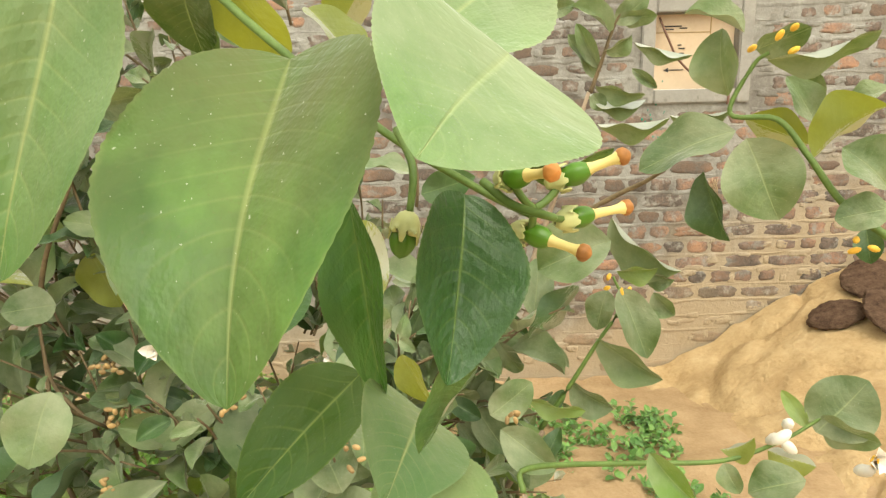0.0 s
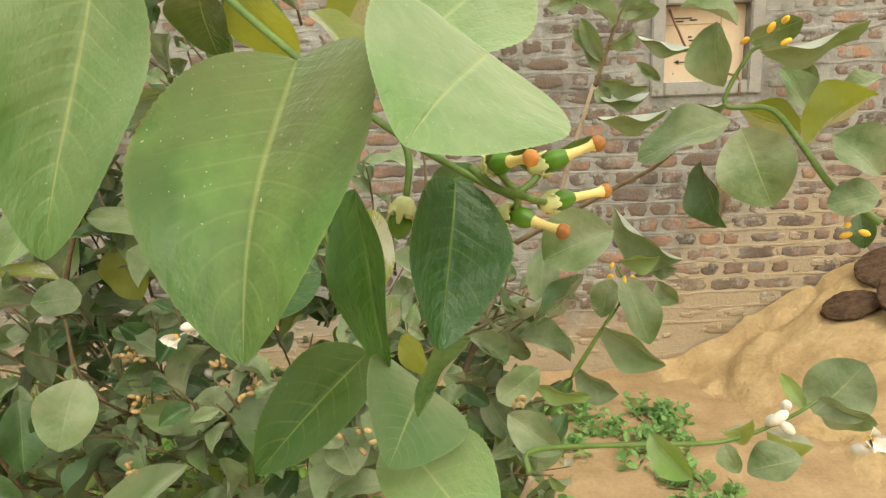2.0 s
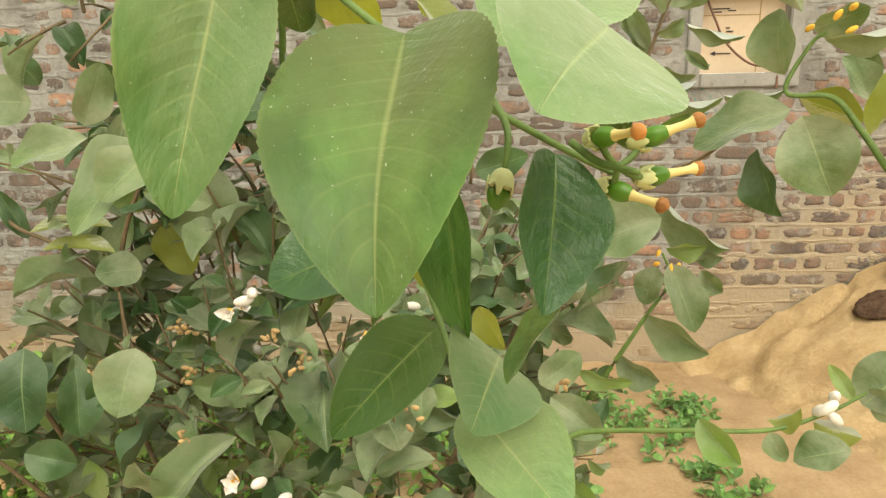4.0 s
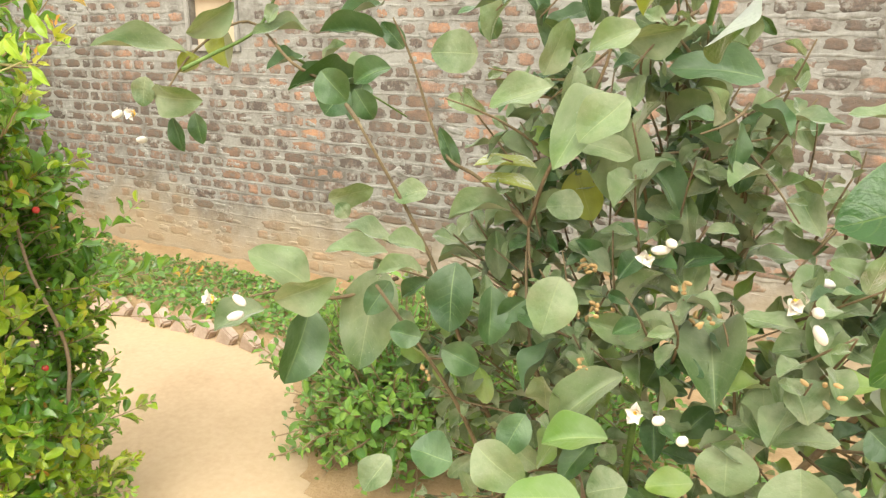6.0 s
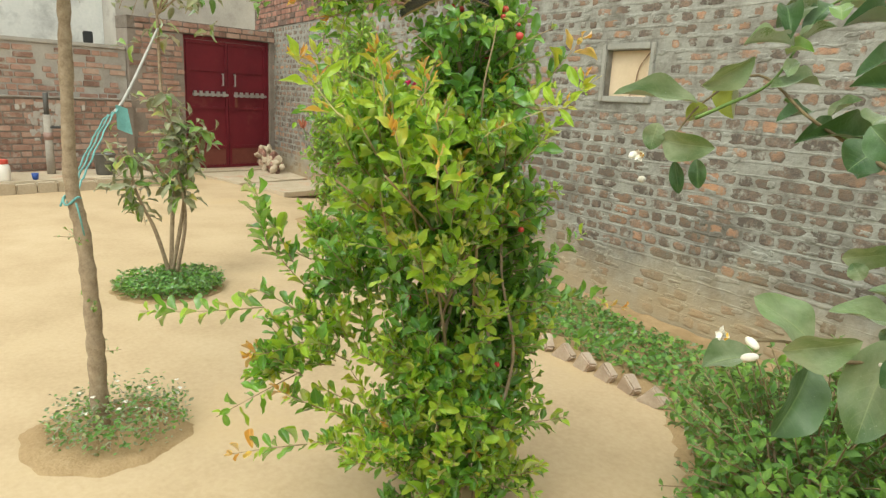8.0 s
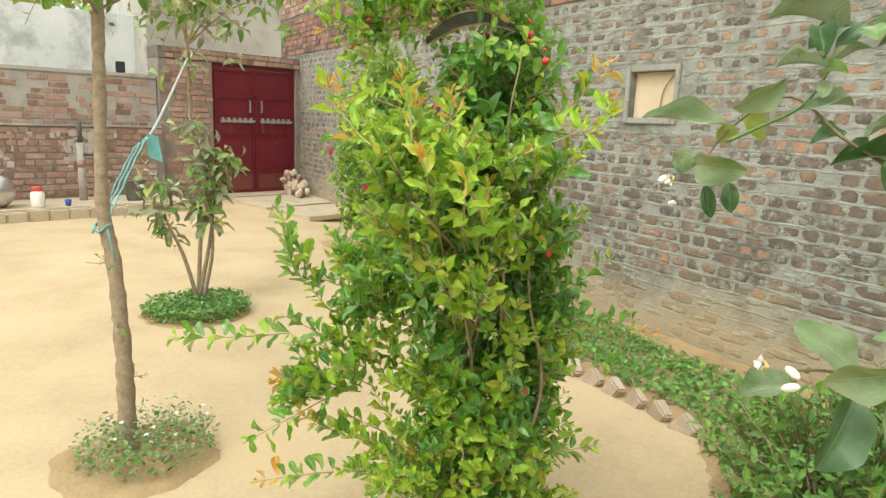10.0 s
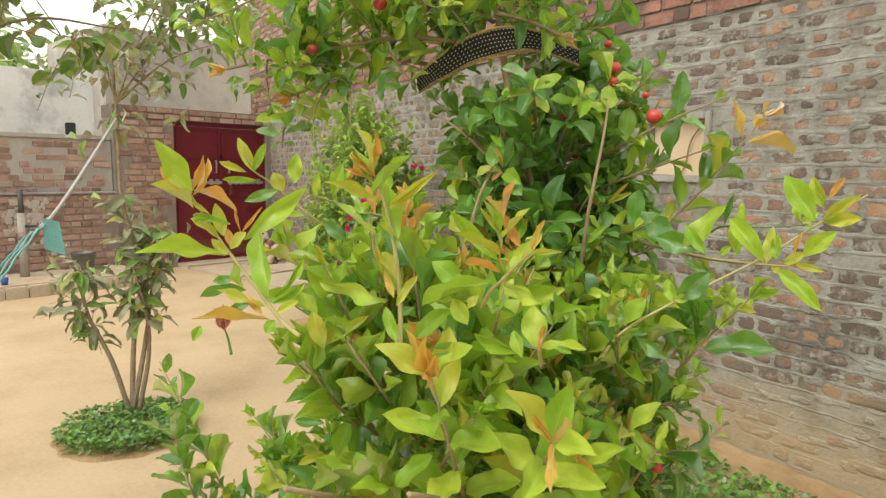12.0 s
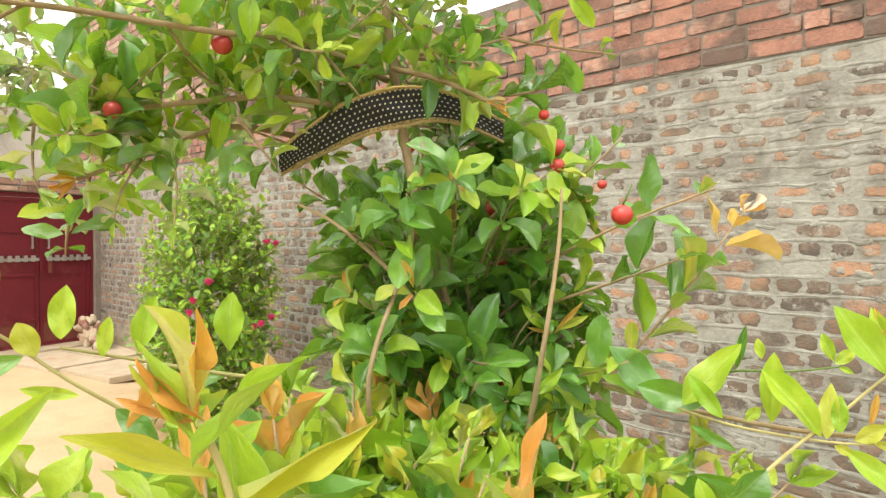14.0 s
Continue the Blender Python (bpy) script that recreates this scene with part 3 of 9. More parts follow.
# thick uneven mortar squeezed out of the bed joints
buf = Buf()
S = steps(-12.9, 5.2, 0.024)
z = -0.18
while z < 2.43:
    thick = (0.011 + 0.008 * min(max((z - 1.2) / 0.7, 0.0), 1.0)) * min(max(z / 0.4 + 0.2, 0.3), 1.0)
    run = []
    for x in S + [None]:
        if x is None or any(h[0] < x < h[1] and h[2] - 0.02 < z < h[3] + 0.02 for h in big):
            if len(run) > 1:
                n5 = [p for q in run for p in q]
                buf.add(n5, [(i * 5 + k, i * 5 + k + 1, i * 5 + k + 6, i * 5 + k + 5) for i in range(len(run) - 1) for k in range(4)])
            run = []
            continue
        a = 1.1 * noise.noise((x * 3.0, z * 31, 1.0)) + 0.5 * noise.noise((x * 17.0, z * 31, 2.0)) + 0.25 * noise.noise((x * 43.0, z * 31, 3.0))
        b = 1.1 * noise.noise((x * 2.6, z * 31, 7.0)) + 0.5 * noise.noise((x * 19.0, z * 31, 8.0)) + 0.25 * noise.noise((x * 47.0, z * 31, 9.0))
        up, dn = max(thick * (0.7 + 1.5 * a), 0.001), max(thick * (0.8 + 1.7 * b), 0.001)
        proud = max(0.0016 + 0.0026 * noise.noise((x * 9.0, z * 31, 5.0)) + 0.0012 * noise.noise((x * 31.0, z * 31, 6.0)), -0.001)
        c = z + 0.006 * noise.noise((x * 2.1, z * 31, 4.0)) + 0.007 * noise.noise((x * 9.0, z * 31, 14.0))
        run.append([(x, 3.402, c + up), (x, 3.4 - proud * 0.7, c + up * 0.55), (x, 3.4 - proud, c - dn * 0.2), (x, 3.4 - proud * 0.85, c - dn * 0.8), (x, 3.402, c - dn)])
    z += 0.0865
# trowel smears that cover parts of the brick faces
for i in range(2600):
    x, z = RNG.uniform(-9.0, 5.1), RNG.uniform(0.0, 2.40)
    if any(h[0] < x < h[1] and h[2] < z < h[3] for h in big) or noise.noise((x * 1.3, 4.0, z * 1.3)) > 0.25 + 0.2 * RNG.random():
        continue
    v, f, uv = BLOBS[i % len(BLOBS)]
    a = np.array(Matrix.Translation((x, 3.4, z)) @ Matrix.Rotation(RNG.normal() * 0.12, 4, "Y") @ Matrix.Diagonal((RNG.uniform(0.03, 0.13), RNG.uniform(0.0045, 0.0075), RNG.uniform(0.018, 0.055), 1)))
    buf.add(v @ a[:3, :3].T + a[:3, 3], f, uv)
tagged(piece("mortar_joints", buf.mesh("mortar_joints", MORTAR), wall_north), kind="stuff")
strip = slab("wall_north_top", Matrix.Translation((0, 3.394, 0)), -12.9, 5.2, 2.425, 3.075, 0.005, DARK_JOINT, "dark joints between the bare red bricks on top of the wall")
house = slab("house_wall", Matrix.Translation((0, 3.39, 0)), -12.95, -5.6, 3.08, 6.0, 0.25, PALE_JOINT, "tall bare red brick house wall rising above the garden wall")
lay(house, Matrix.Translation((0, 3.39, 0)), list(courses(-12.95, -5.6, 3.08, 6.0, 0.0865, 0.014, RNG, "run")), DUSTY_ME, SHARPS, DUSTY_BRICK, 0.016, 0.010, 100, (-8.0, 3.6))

# ---- far end: gate wall ----
GATE = pose(-11.5, 1.84, 0, 0, 0, 103.9)


def brick_block(name, s0, s1, y0, z0, z1, thick, label, n_parts, joint_mat=PALE_JOINT, keep=1.0):
    m = GATE @ Matrix.Translation((0, y0, 0))
    ob = slab(name, m, s0, s1, z0, z1, thick, joint_mat, label)
    lay(ob, m, list(courses(s0 + 0.004, s1, z0, z1, 0.0865, 0.016, RNG, "run")), DUSTY_ME, SHARPS, DUSTY_BRICK, 0.018, 0.012, n_parts, ((s0 + s1) / 2, 1.2), (), keep)
    return ob


brick_block("gate_pillar_1", -0.86, -0.02, -0.02, -0.1, 2.16, 0.4, "red brick pillar beside the maroon gate", 60)
brick_block("gate_pillar_2", 1.52, 1.98, -0.02, -0.1, 2.16, 0.4, "red brick pillar beside the maroon gate", 60)
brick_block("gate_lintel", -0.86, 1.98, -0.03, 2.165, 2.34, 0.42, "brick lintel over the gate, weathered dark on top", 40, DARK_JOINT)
brick_block("wall_west_lower", -9.0, -0.87, -0.10, -0.1, 1.12, 0.35, "projecting lower half of the red brick courtyard wall", 120, PALE_JOINT)
brick_block("wall_west_upper", -9.0, -0.87, 0.06, 1.12, 1.84, 0.2, "set-back upper half of the courtyard wall, half plastered", 100, PLASTER, 0.72)
buf = Buf()
for i in range(80):
    x, z = -2.05 + RNG.normal() * 0.22 - (0.9 if i % 4 == 0 else 0.0), 1.05 - abs(RNG.normal()) * 0.32
    if z < 0.1:
        continue
    v, f, uv = BLOBS[i % len(BLOBS)]
    a = np.array(GATE @ Matrix.Translation((x, -0.112, z)) @ Matrix.Diagonal((RNG.uniform(0.03, 0.10), 0.003, RNG.uniform(0.04, 0.10), 1)))
    buf.add(v @ a[:3, :3].T + a[:3, 3], f, uv)
tagged(new("limewash", buf.mesh("limewash", surface("thin_limewash", [(0.3, (0.38, 0.33, 0.29)), (0.7, (0.54, 0.51, 0.475))], 6.0, 0.9, 50.0, 0.4, 0.006))), "pale limewash splashed on the lower courtyard wall", "paint", kind="structure")
bm = bmesh.new()
box(bm, -9.0, -0.875, -0.13, 0.058, 1.122, 1.145, 0.008)
o = part("wall_ledge", bm, PLASTER, None)
o.matrix_basis = GATE
tagged(o, "grey plastered ledge along the courtyard wall", "ledge", kind="structure")
bm = bmesh.new()
box(bm, -9.0, -0.875, 0.03, 0.29, 1.842, 1.90, 0.012)
o = part("wall_coping", bm, PLASTER, None)
o.matrix_basis = GATE
tagged(o, "dark weathered coping on the courtyard wall", "coping", kind="structure")
for nm, s0, s1, y0, h, mat, lab in (("white_house", -14.0, 0.3, 3.2, 3.1, WHITEWASH, "stained whitewashed building behind the courtyard wall"), ("plaster_house", 0.0, 3.2, 2.6, 3.9, PLASTER, "grey plastered building behind the gate")):
    slab(nm, GATE @ Matrix.Translation((0, y0, 0)), s0, s1, -0.1, h, 3.0, mat, lab, category="building")
# unseen walls, added only to close the yard and its reflected light
for nm, m, s, mat, lab in (("added_wall_east", pose(5.2, 3.4, 0, 0, 0, -90), 12.0, PLASTER, "plain plastered wall that closes the yard"), ("added_wall_south", pose(5.4, -8.0, 0, 0, 0, 180), 19.0, PLASTER, "plain plastered wall that closes the yard")):
    slab(nm, m, 0, s, -0.1, 2.4, 0.25, mat, lab)

# ---- leaves ----
def leaf_shape(nu, nv, swell=0.85, sharp=0.75, fold=0.25, droop=0.15, wavy=0.0, teeth=0, seed=0, notch=0.0):
    """A leaf of length 1 and width 1 along +y, its upper side towards +z."""
    rng = np.random.default_rng(seed)
    ph = rng.uniform(0, 6, 3)
    verts, uv, faces = [], [], []
    for j in range(nv + 1):
        v = j / nv
        w = math.sin(math.pi * min(max(v, 0.0), 1.0) ** swell) ** sharp if 0 < v < 1 else 0.0
        for i in range(nu + 1):
            u = 2 * i / nu - 1
            e = w * u
            if teeth and abs(u) == 1:
                e *= 1 - 0.016 * (0.5 + 0.5 * math.cos(v * teeth * 2 * math.pi))
            z = fold * abs(e) * 0.5 + droop * v * (1 - v) * 1.3 + wavy * math.sin(v * 9 + ph[0] + (2 if u > 0 else 0)) * abs(e) + 0.02 * math.sin(5 * v + ph[1]) * (1 - v)
            y = v - 0.10 * notch * abs(e) * (1 - v)
            verts.append((e * 0.5 + 0.08 * math.sin(2.5 * v + ph[2]) * v * (1 - v), y, z))
            uv.append((0.5 + 0.5 * u, v))
    for j in range(nv):
        for i in range(nu):
            a = j * (nu + 1) + i
            faces.append((a, a + 1, a + nu + 2, a + nu + 1))
    return np.array(verts), faces, np.array(uv)


LEMON = leaf_material("dusty_lemon_leaf", (0.046, 0.105, 0.028), (0.14, 0.225, 0.075), (0.32, 0.39, 0.17), 0.36, 0.62, (0.32, 0.40, 0.04), 8.0, 0.18, dust_col=(0.32, 0.355, 0.225), gloss=0.55, relief=0.005)
LEMON_DARK = leaf_material("dark_lemon_leaf", (0.016, 0.060, 0.014), (0.052, 0.125, 0.034), (0.20, 0.30, 0.11), 0.32, 0.22, (0.22, 0.33, 0.02), 8.0, 0.14, dust_col=(0.26, 0.32, 0.21), gloss=0.5, relief=0.004)
LEMON_UNDER = leaf_material("olive_leaf_underside", (0.15, 0.20, 0.018), (0.26, 0.31, 0.03), (0.36, 0.4, 0.1), 0.6, 0.1, (0.5, 0.5, 0.02), 9.0, 0.4)
LEMON_FRESH = leaf_material("fresh_lemon_leaf", (0.11, 0.24, 0.035), (0.24, 0.36, 0.08), (0.36, 0.44, 0.16), 0.42, 0.25, (0.45, 0.55, 0.03), 9.0, 0.3)
HERO = leaf_material("near_lemon_leaf", (0.006, 0.045, 0.003), (0.155, 0.31, 0.068), (0.31, 0.37, 0.13), 0.34, 0.55, (0.30, 0.50, 0.02), 10.5, 0.12, dust_col=(0.128, 0.132, 0.055), gloss=0.36, relief=0.007, net=0.17)
HERO_SAGE = leaf_material("sage_lemon_leaf", (0.060, 0.165, 0.042), (0.18, 0.33, 0.095), (0.40, 0.45, 0.18), 0.36, 0.45, (0.35, 0.5, 0.04), 9.5, 0.18, dust_col=(0.27, 0.31, 0.17), gloss=0.5, relief=0.007, net=0.19)
# sky sheen on two upturned waxy leaves, painted as paler green and dust
HERO_SKY_SHEEN = leaf_material("waxy_sky_sheen_leaf", (0.085, 0.19, 0.045), (0.17, 0.31, 0.085), (0.40, 0.48, 0.20), 0.36, 0.50, (0.35, 0.5, 0.04), 7.0, 0.16, dust_col=(0.36, 0.41, 0.27), gloss=0.6, relief=0.006, net=0.12)
HERO_CLEAN = leaf_material("clean_lemon_leaf", (0.024, 0.095, 0.010), (0.115, 0.26, 0.035), (0.30, 0.38, 0.11), 0.34, 0.20, (0.32, 0.5, 0.02), 7.5, 0.18, dust_col=(0.24, 0.27, 0.13), gloss=0.45, relief=0.007, net=0.22)
HERO_DARK = leaf_material("deep_green_leaf", (0.020, 0.085, 0.014), (0.065, 0.18, 0.030), (0.2, 0.30, 0.07), 0.30, 0.10, (0.2, 0.35, 0.02), 8.0, 0.12, dust_col=(0.16, 0.18, 0.10), gloss=0.6, relief=0.006, net=0.24)
CHERRY = leaf_material("glossy_cherry_leaf", (0.060, 0.215, 0.030), (0.22, 0.48, 0.070), (0.28, 0.46, 0.12), 0.20, 0.05, (0.42, 0.68, 0.05), 7.0, 0.46, gloss=1.0, relief=0.003)
# new growth; its lime also stands for sun through the crown and arms
CHERRY_NEW_AND_LIT = leaf_material("new_and_sunlit_cherry_leaf", (0.26, 0.47, 0.026), (0.54, 0.67, 0.065), (0.6, 0.7, 0.2), 0.30, 0.04, (0.55, 0.72, 0.04), 7.0, 0.40, young=(0.90, 0.98, (0.60, 0.50, 0.05)), gloss=0.6)
CHERRY_TIP = leaf_material("orange_shoot_tip", (0.68, 0.31, 0.07), (0.74, 0.56, 0.12), (0.68, 0.46, 0.1), 0.4, 0.05, (0.85, 0.48, 0.05), 7.0, 0.45)
CHERRY_YELLOW = leaf_material("yellow_shoot_leaf", (0.46, 0.50, 0.05), (0.58, 0.68, 0.12), (0.66, 0.56, 0.2), 0.36, 0.05, (0.7, 0.62, 0.05), 7.0, 0.42)
CHERRY_RED = leaf_material("red_shoot_bud", (0.34, 0.08, 0.05), (0.46, 0.20, 0.10), (0.5, 0.25, 0.12), 0.4, 0.05, (0.6, 0.2, 0.08), 7.0, 0.3)
HEDGE = leaf_material("hedge_leaf", (0.07, 0.20, 0.02), (0.24, 0.45, 0.05), (0.25, 0.4, 0.1), 0.38, 0.12, (0.4, 0.55, 0.03), 6.0, 0.3)
BUSH = leaf_material("flower_bush_leaf", (0.16, 0.37, 0.03), (0.46, 0.68, 0.07), (0.32, 0.44, 0.1), 0.42, 0.05, (0.5, 0.62, 0.03), 6.0, 0.36, gloss=0.3)
TREE = leaf_material("small_tree_leaf", (0.10, 0.23, 0.03), (0.30, 0.48, 0.08), (0.25, 0.36, 0.1), 0.42, 0.12, (0.4, 0.55, 0.03), 7.0, 0.3, young=(0.85, 0.95, (0.42, 0.30, 0.05)))
DRY = leaf_material("dull_drooping_leaf", (0.17, 0.185, 0.09), (0.36, 0.36, 0.19), (0.28, 0.26, 0.14), 0.55, 0.35, (0.4, 0.36, 0.05), 8.0, 0.2, young=(0.82, 0.92, (0.36, 0.36, 0.06)))
GRASS = leaf_material("ground_cover_leaf", (0.05, 0.17, 0.02), (0.16, 0.38, 0.05), (0.18, 0.34, 0.06), 0.5, 0.06, (0.35, 0.5, 0.03), 5.0, 0.3)
MINT = leaf_material("herb_leaf", (0.07, 0.22, 0.04), (0.22, 0.44, 0.10), (0.22, 0.4, 0.12), 0.5, 0.1, (0.35, 0.5, 0.05), 6.0, 0.25)

HERO_SHAPES = [leaf_shape(16, 96, 0.86, 0.70, 0.30, 0.10, 0.04, 28, i, 0.6) for i in range(3)]
BROAD_SHAPES = [leaf_shape(20, 112, 0.839, 0.668, 0.241, 0.213, 0.02, 30, 4, 1.09)]
TRI_SHAPES = [leaf_shape(16, 60, 0.45, 0.66, 0.10, 0.05, 0.02, 26, i) for i in range(2)]
LEMON_SHAPES = [leaf_shape(8, 16, 0.90 + 0.03 * i, 0.66, 0.16 + 0.10 * i, 0.02 + 0.07 * i, 0.07, 0, i) for i in range(6)]
CHERRY_SHAPES = [leaf_shape(6, 10, 1.08 + 0.05 * i, 0.58, 0.12 + 0.10 * i, -0.04 + 0.08 * i, 0.06, 0, 20 + i) for i in range(6)]
NEW_SHAPES = [leaf_shape(4, 10, 0.92 + 0.05 * i, 0.80, 0.25 + 0.08 * i, -0.04 + 0.08 * i, 0.12, 0, 90 + i) for i in range(6)]
FINE_SHAPES = [leaf_shape(6, 12, 0.92 + 0.03 * i, 0.85, 0.2 + 0.1 * i, 0.10 + 0.06 * i, 0.06, 0, 70 + i) for i in range(4)]
SHOOT_SHAPES = [leaf_shape(8, 18, 0.92 + 0.04 * i, 0.84, 0.16 + 0.05 * i, -0.03 + 0.04 * i, 0.08, 0, 110 + i) for i in range(6)]
SMALL_SHAPES = [leaf_shape(2, 4, 0.95, 0.8, 0.25, 0.12 * i, 0.04, 0, 40 + i) for i in range(4)]
LONG_SHAPES = [leaf_shape(4, 8, 0.9, 0.7, 0.2, 0.25 + 0.1 * i, 0.06, 0, 50 + i) for i in range(4)]
MESHES = {}


def leaf_mesh(shapes, k, mat):
    key = (id(shapes), k, mat.name)
    if key not in MESHES:
        b = Buf()
        b.add(*shapes[k])
        MESHES[key] = b.mesh("leaf", mat)
    return MESHES[key]


def leaf_pose(base, tip, normal, width):
    """The matrix that lays a unit leaf from base to tip with its face towards normal."""
    base, tip, normal = Vector(base), Vector(tip), Vector(normal)
    y = tip - base
    length = y.length
    y.normalize()
    x = y.cross(normal)
    if x.length < 1e-4:
        x = y.cross(Vector((0.3, 0.5, 0.8)))
    x.normalize()
    z = x.cross(y)
    return Matrix(((x.x * width, y.x * length, z.x * length, base.x), (x.y * width, y.y * length, z.y * length, base.y), (x.z * width, y.z * length, z.z * length, base.z), (0, 0, 0, 1)))


class Foliage:
    """The leaves of one plant: the first ones are parts, the others are joined by material."""
    def __init__(self, plant, limit):
        self.plant, self.limit, self.bufs, self.count = plant, limit, {}, 0

    def leaf(self, m, shapes, k, mat, single=False):
        self.count += 1
        if single or self.count <= self.limit:
            piece("leaf", leaf_mesh(shapes, k, mat), self.plant, m)
        else:
            v, f, uv = shapes[k]
            a = np.array(m)
            self.bufs.setdefault(mat.name, (Buf(), mat))[0].add(v @ a[:3, :3].T + a[:3, 3], f, uv)

    def close(self):
        for b, mat in self.bufs.values():
            tagged(piece("foliage", b.mesh("foliage", mat), self.plant), kind="stuff")


def stem(name, plant, pts, r0, r1, mat, n=6, sides=7, knob=0.0, seed=0):
    b = Buf()
    tube(b, spline(pts, n), r0, r1, sides, knob, seed)
    return piece(name, b.mesh(name, mat), plant)


def sprig(fol, rng, start, way, length, n_pairs, size, mats, shapes, stem_buf=None, aspect=0.45, up=0.35, tip=None, r=0.0015, alternate=False, droop=0.0, spread=0.9, face=None, lift=0.0):
    """A twig with leaves in pairs along it; the end leaves may be younger."""
    start, way = np.array(start, float), np.array(way, float)
    way /= np.linalg.norm(way)
    bend = rng.normal(size=3) * 0.25 + np.array((0, 0, up - droop))
    pts = [start + way * length * t + bend * length * t * t * 0.4 for t in np.linspace(0, 1, 5)]
    if stem_buf is not None:
        tube(stem_buf, pts, r * 1.5, r * 0.7, 5)
    line = spline(pts, 3)
    for i in range(n_pairs):
        t = (i + 0.6) / n_pairs
        q = line[min(int(t * (len(line) - 1)), len(line) - 1)]
        d = line[min(int(t * (len(line) - 1)) + 1, len(line) - 1)] - line[max(int(t * (len(line) - 1)) - 1, 0)]
        d = d / (np.linalg.norm(d) + 1e-9)
        a = np.cross(d, (0.2, 0.1, 1.0))
        a /= np.linalg.norm(a) + 1e-9
        b = np.cross(d, a)
        turn = i * 1.57 + rng.uniform(-0.4, 0.4)
        side = math.cos(turn) * a + math.sin(turn) * b
        for s in ((1,) if alternate and i % 2 else (-1,) if alternate else (1, -1)):
            ax = d * rng.uniform(0.25, 0.75) + s * side * spread + np.array((0, 0, rng.uniform(-0.15, 0.4) - droop + lift)) + rng.normal(size=3) * 0.12
            ax /= np.linalg.norm(ax)
            L = size * rng.uniform(0.65, 1.2) * (0.6 if t > 0.85 else 1.0)
            nrm = np.array((0, 0, 1.0)) + d * 0.4 + rng.normal(size=3) * 0.35
            if face is not None:
                nrm = np.array(face) * 0.6 + np.array((0, 0, 0.7)) + rng.normal(size=3) * 0.4
            base = q + ax * L * 0.08
            mat = tip if tip is not None and t > 0.8 and rng.random() < 0.8 else mats[int(rng.integers(len(mats)))]
            fol.leaf(leaf_pose(base, base + ax * L, nrm, L * aspect * rng.uniform(0.85, 1.15)), shapes, int(rng.integers(len(shapes))), mat)
    if tip is not None:
        d = line[-1] - line[-3]
        d /= np.linalg.norm(d)
        for k in range(3):
            ax = d + rng.normal(size=3) * 0.35
            ax /= np.linalg.norm(ax)
            L = size * rng.uniform(0.35, 0.6)
            fol.leaf(leaf_pose(line[-1], line[-1] + ax * L, rng.normal(size=3), L * 0.3), shapes, int(rng.integers(len(shapes))), tip)
    return line


def ball(bm, at, r, sx=1.0, sy=1.0, sz=1.0, seg=12, rings=8, m=None):
    vs = bmesh.ops.create_uvsphere(bm, u_segments=seg, v_segments=rings, radius=1.0)["verts"]
    bmesh.ops.transform(bm, matrix=(m or Matrix.Translation(at)) @ Matrix.Diagonal((r * sx, r * sy, r * sz, 1)), verts=vs)
    return vs


def plain(name, col, rough=0.5, trans=0.0, spec=0.4, vary=0.15):
    """A small thing's surface: one colour with slight mottling and a change from piece to piece."""
    m, n, l, b = shader(name)
    f = maths(n, l, "ADD", maths(n, l, "MULTIPLY", noise_tex(n, l, coords(n, l), 120.0), 0.6), maths(n, l, "MULTIPLY", rand(n, l), 0.4))
    lo, hi = tuple(c * (1 - vary) for c in col), tuple(min(c * (1 + vary), 1.0) for c in col)
    l.new(ramp(n, l, f, [(0.25, lo), (0.75, hi)]), b.inputs["Base Color"])
    b.inputs["Roughness"].default_value, b.inputs["Specular IOR Level"].default_value = rough, spec
    if trans:
        b.inputs["Subsurface Weight"].default_value = trans
        b.inputs["Subsurface Radius"].default_value = (0.004, 0.003, 0.002)
    return m


PETAL = plain("white_petal", (0.74, 0.70, 0.62), 0.45, 0.15)
STAMEN = plain("yellow_stamen", (0.80, 0.46, 0.06), 0.6)
SPENT = plain("withered_blossom", (0.40, 0.27, 0.12), 0.8, vary=0.4)
BUD_Y = plain("orange_stigma", (0.48, 0.20, 0.05), 0.6, vary=0.5)
STYLE = plain("pale_yellow_style", (0.70, 0.58, 0.22), 0.5)
OVARY = plain("green_fruitlet", (0.075, 0.19, 0.015), 0.35)
CALYX = plain("pale_calyx", (0.52, 0.54, 0.24), 0.5)
FRUIT = plain("red_cherry", (0.50, 0.05, 0.045), 0.22, 0.1, 0.5, 0.25)
PINK = plain("pink_petal", (0.75, 0.06, 0.25), 0.5)

# ---- lemon tree ----
lemon_tree = empty("lemon_tree", (-0.38, 1.02, 0.0), "dusty green lemon tree with white blossom", "tree")
LF = Foliage(lemon_tree, 0)
LEMON_KINDS = (LEMON, LEMON_DARK, LEMON_UNDER, LEMON_FRESH)
HERO_KINDS = (HERO, HERO_DARK, LEMON_UNDER, LEMON_FRESH, HERO_SKY_SHEEN, HERO_CLEAN, HERO_SAGE)
COUNT = [0, 0]


def hero_leaf(base, tip, normal, width, k):
    COUNT[0] += 1
    LF.leaf(leaf_pose(base, tip, normal, width), HERO_SHAPES, COUNT[0] % 3, HERO_KINDS[k], True)


def bush_leaf(base, tip, normal, width, k):
    COUNT[1] += 1
    LF.leaf(leaf_pose(base, tip, normal, width * 0.98), LEMON_SHAPES, COUNT[1] % 6, LEMON_KINDS[k], True)


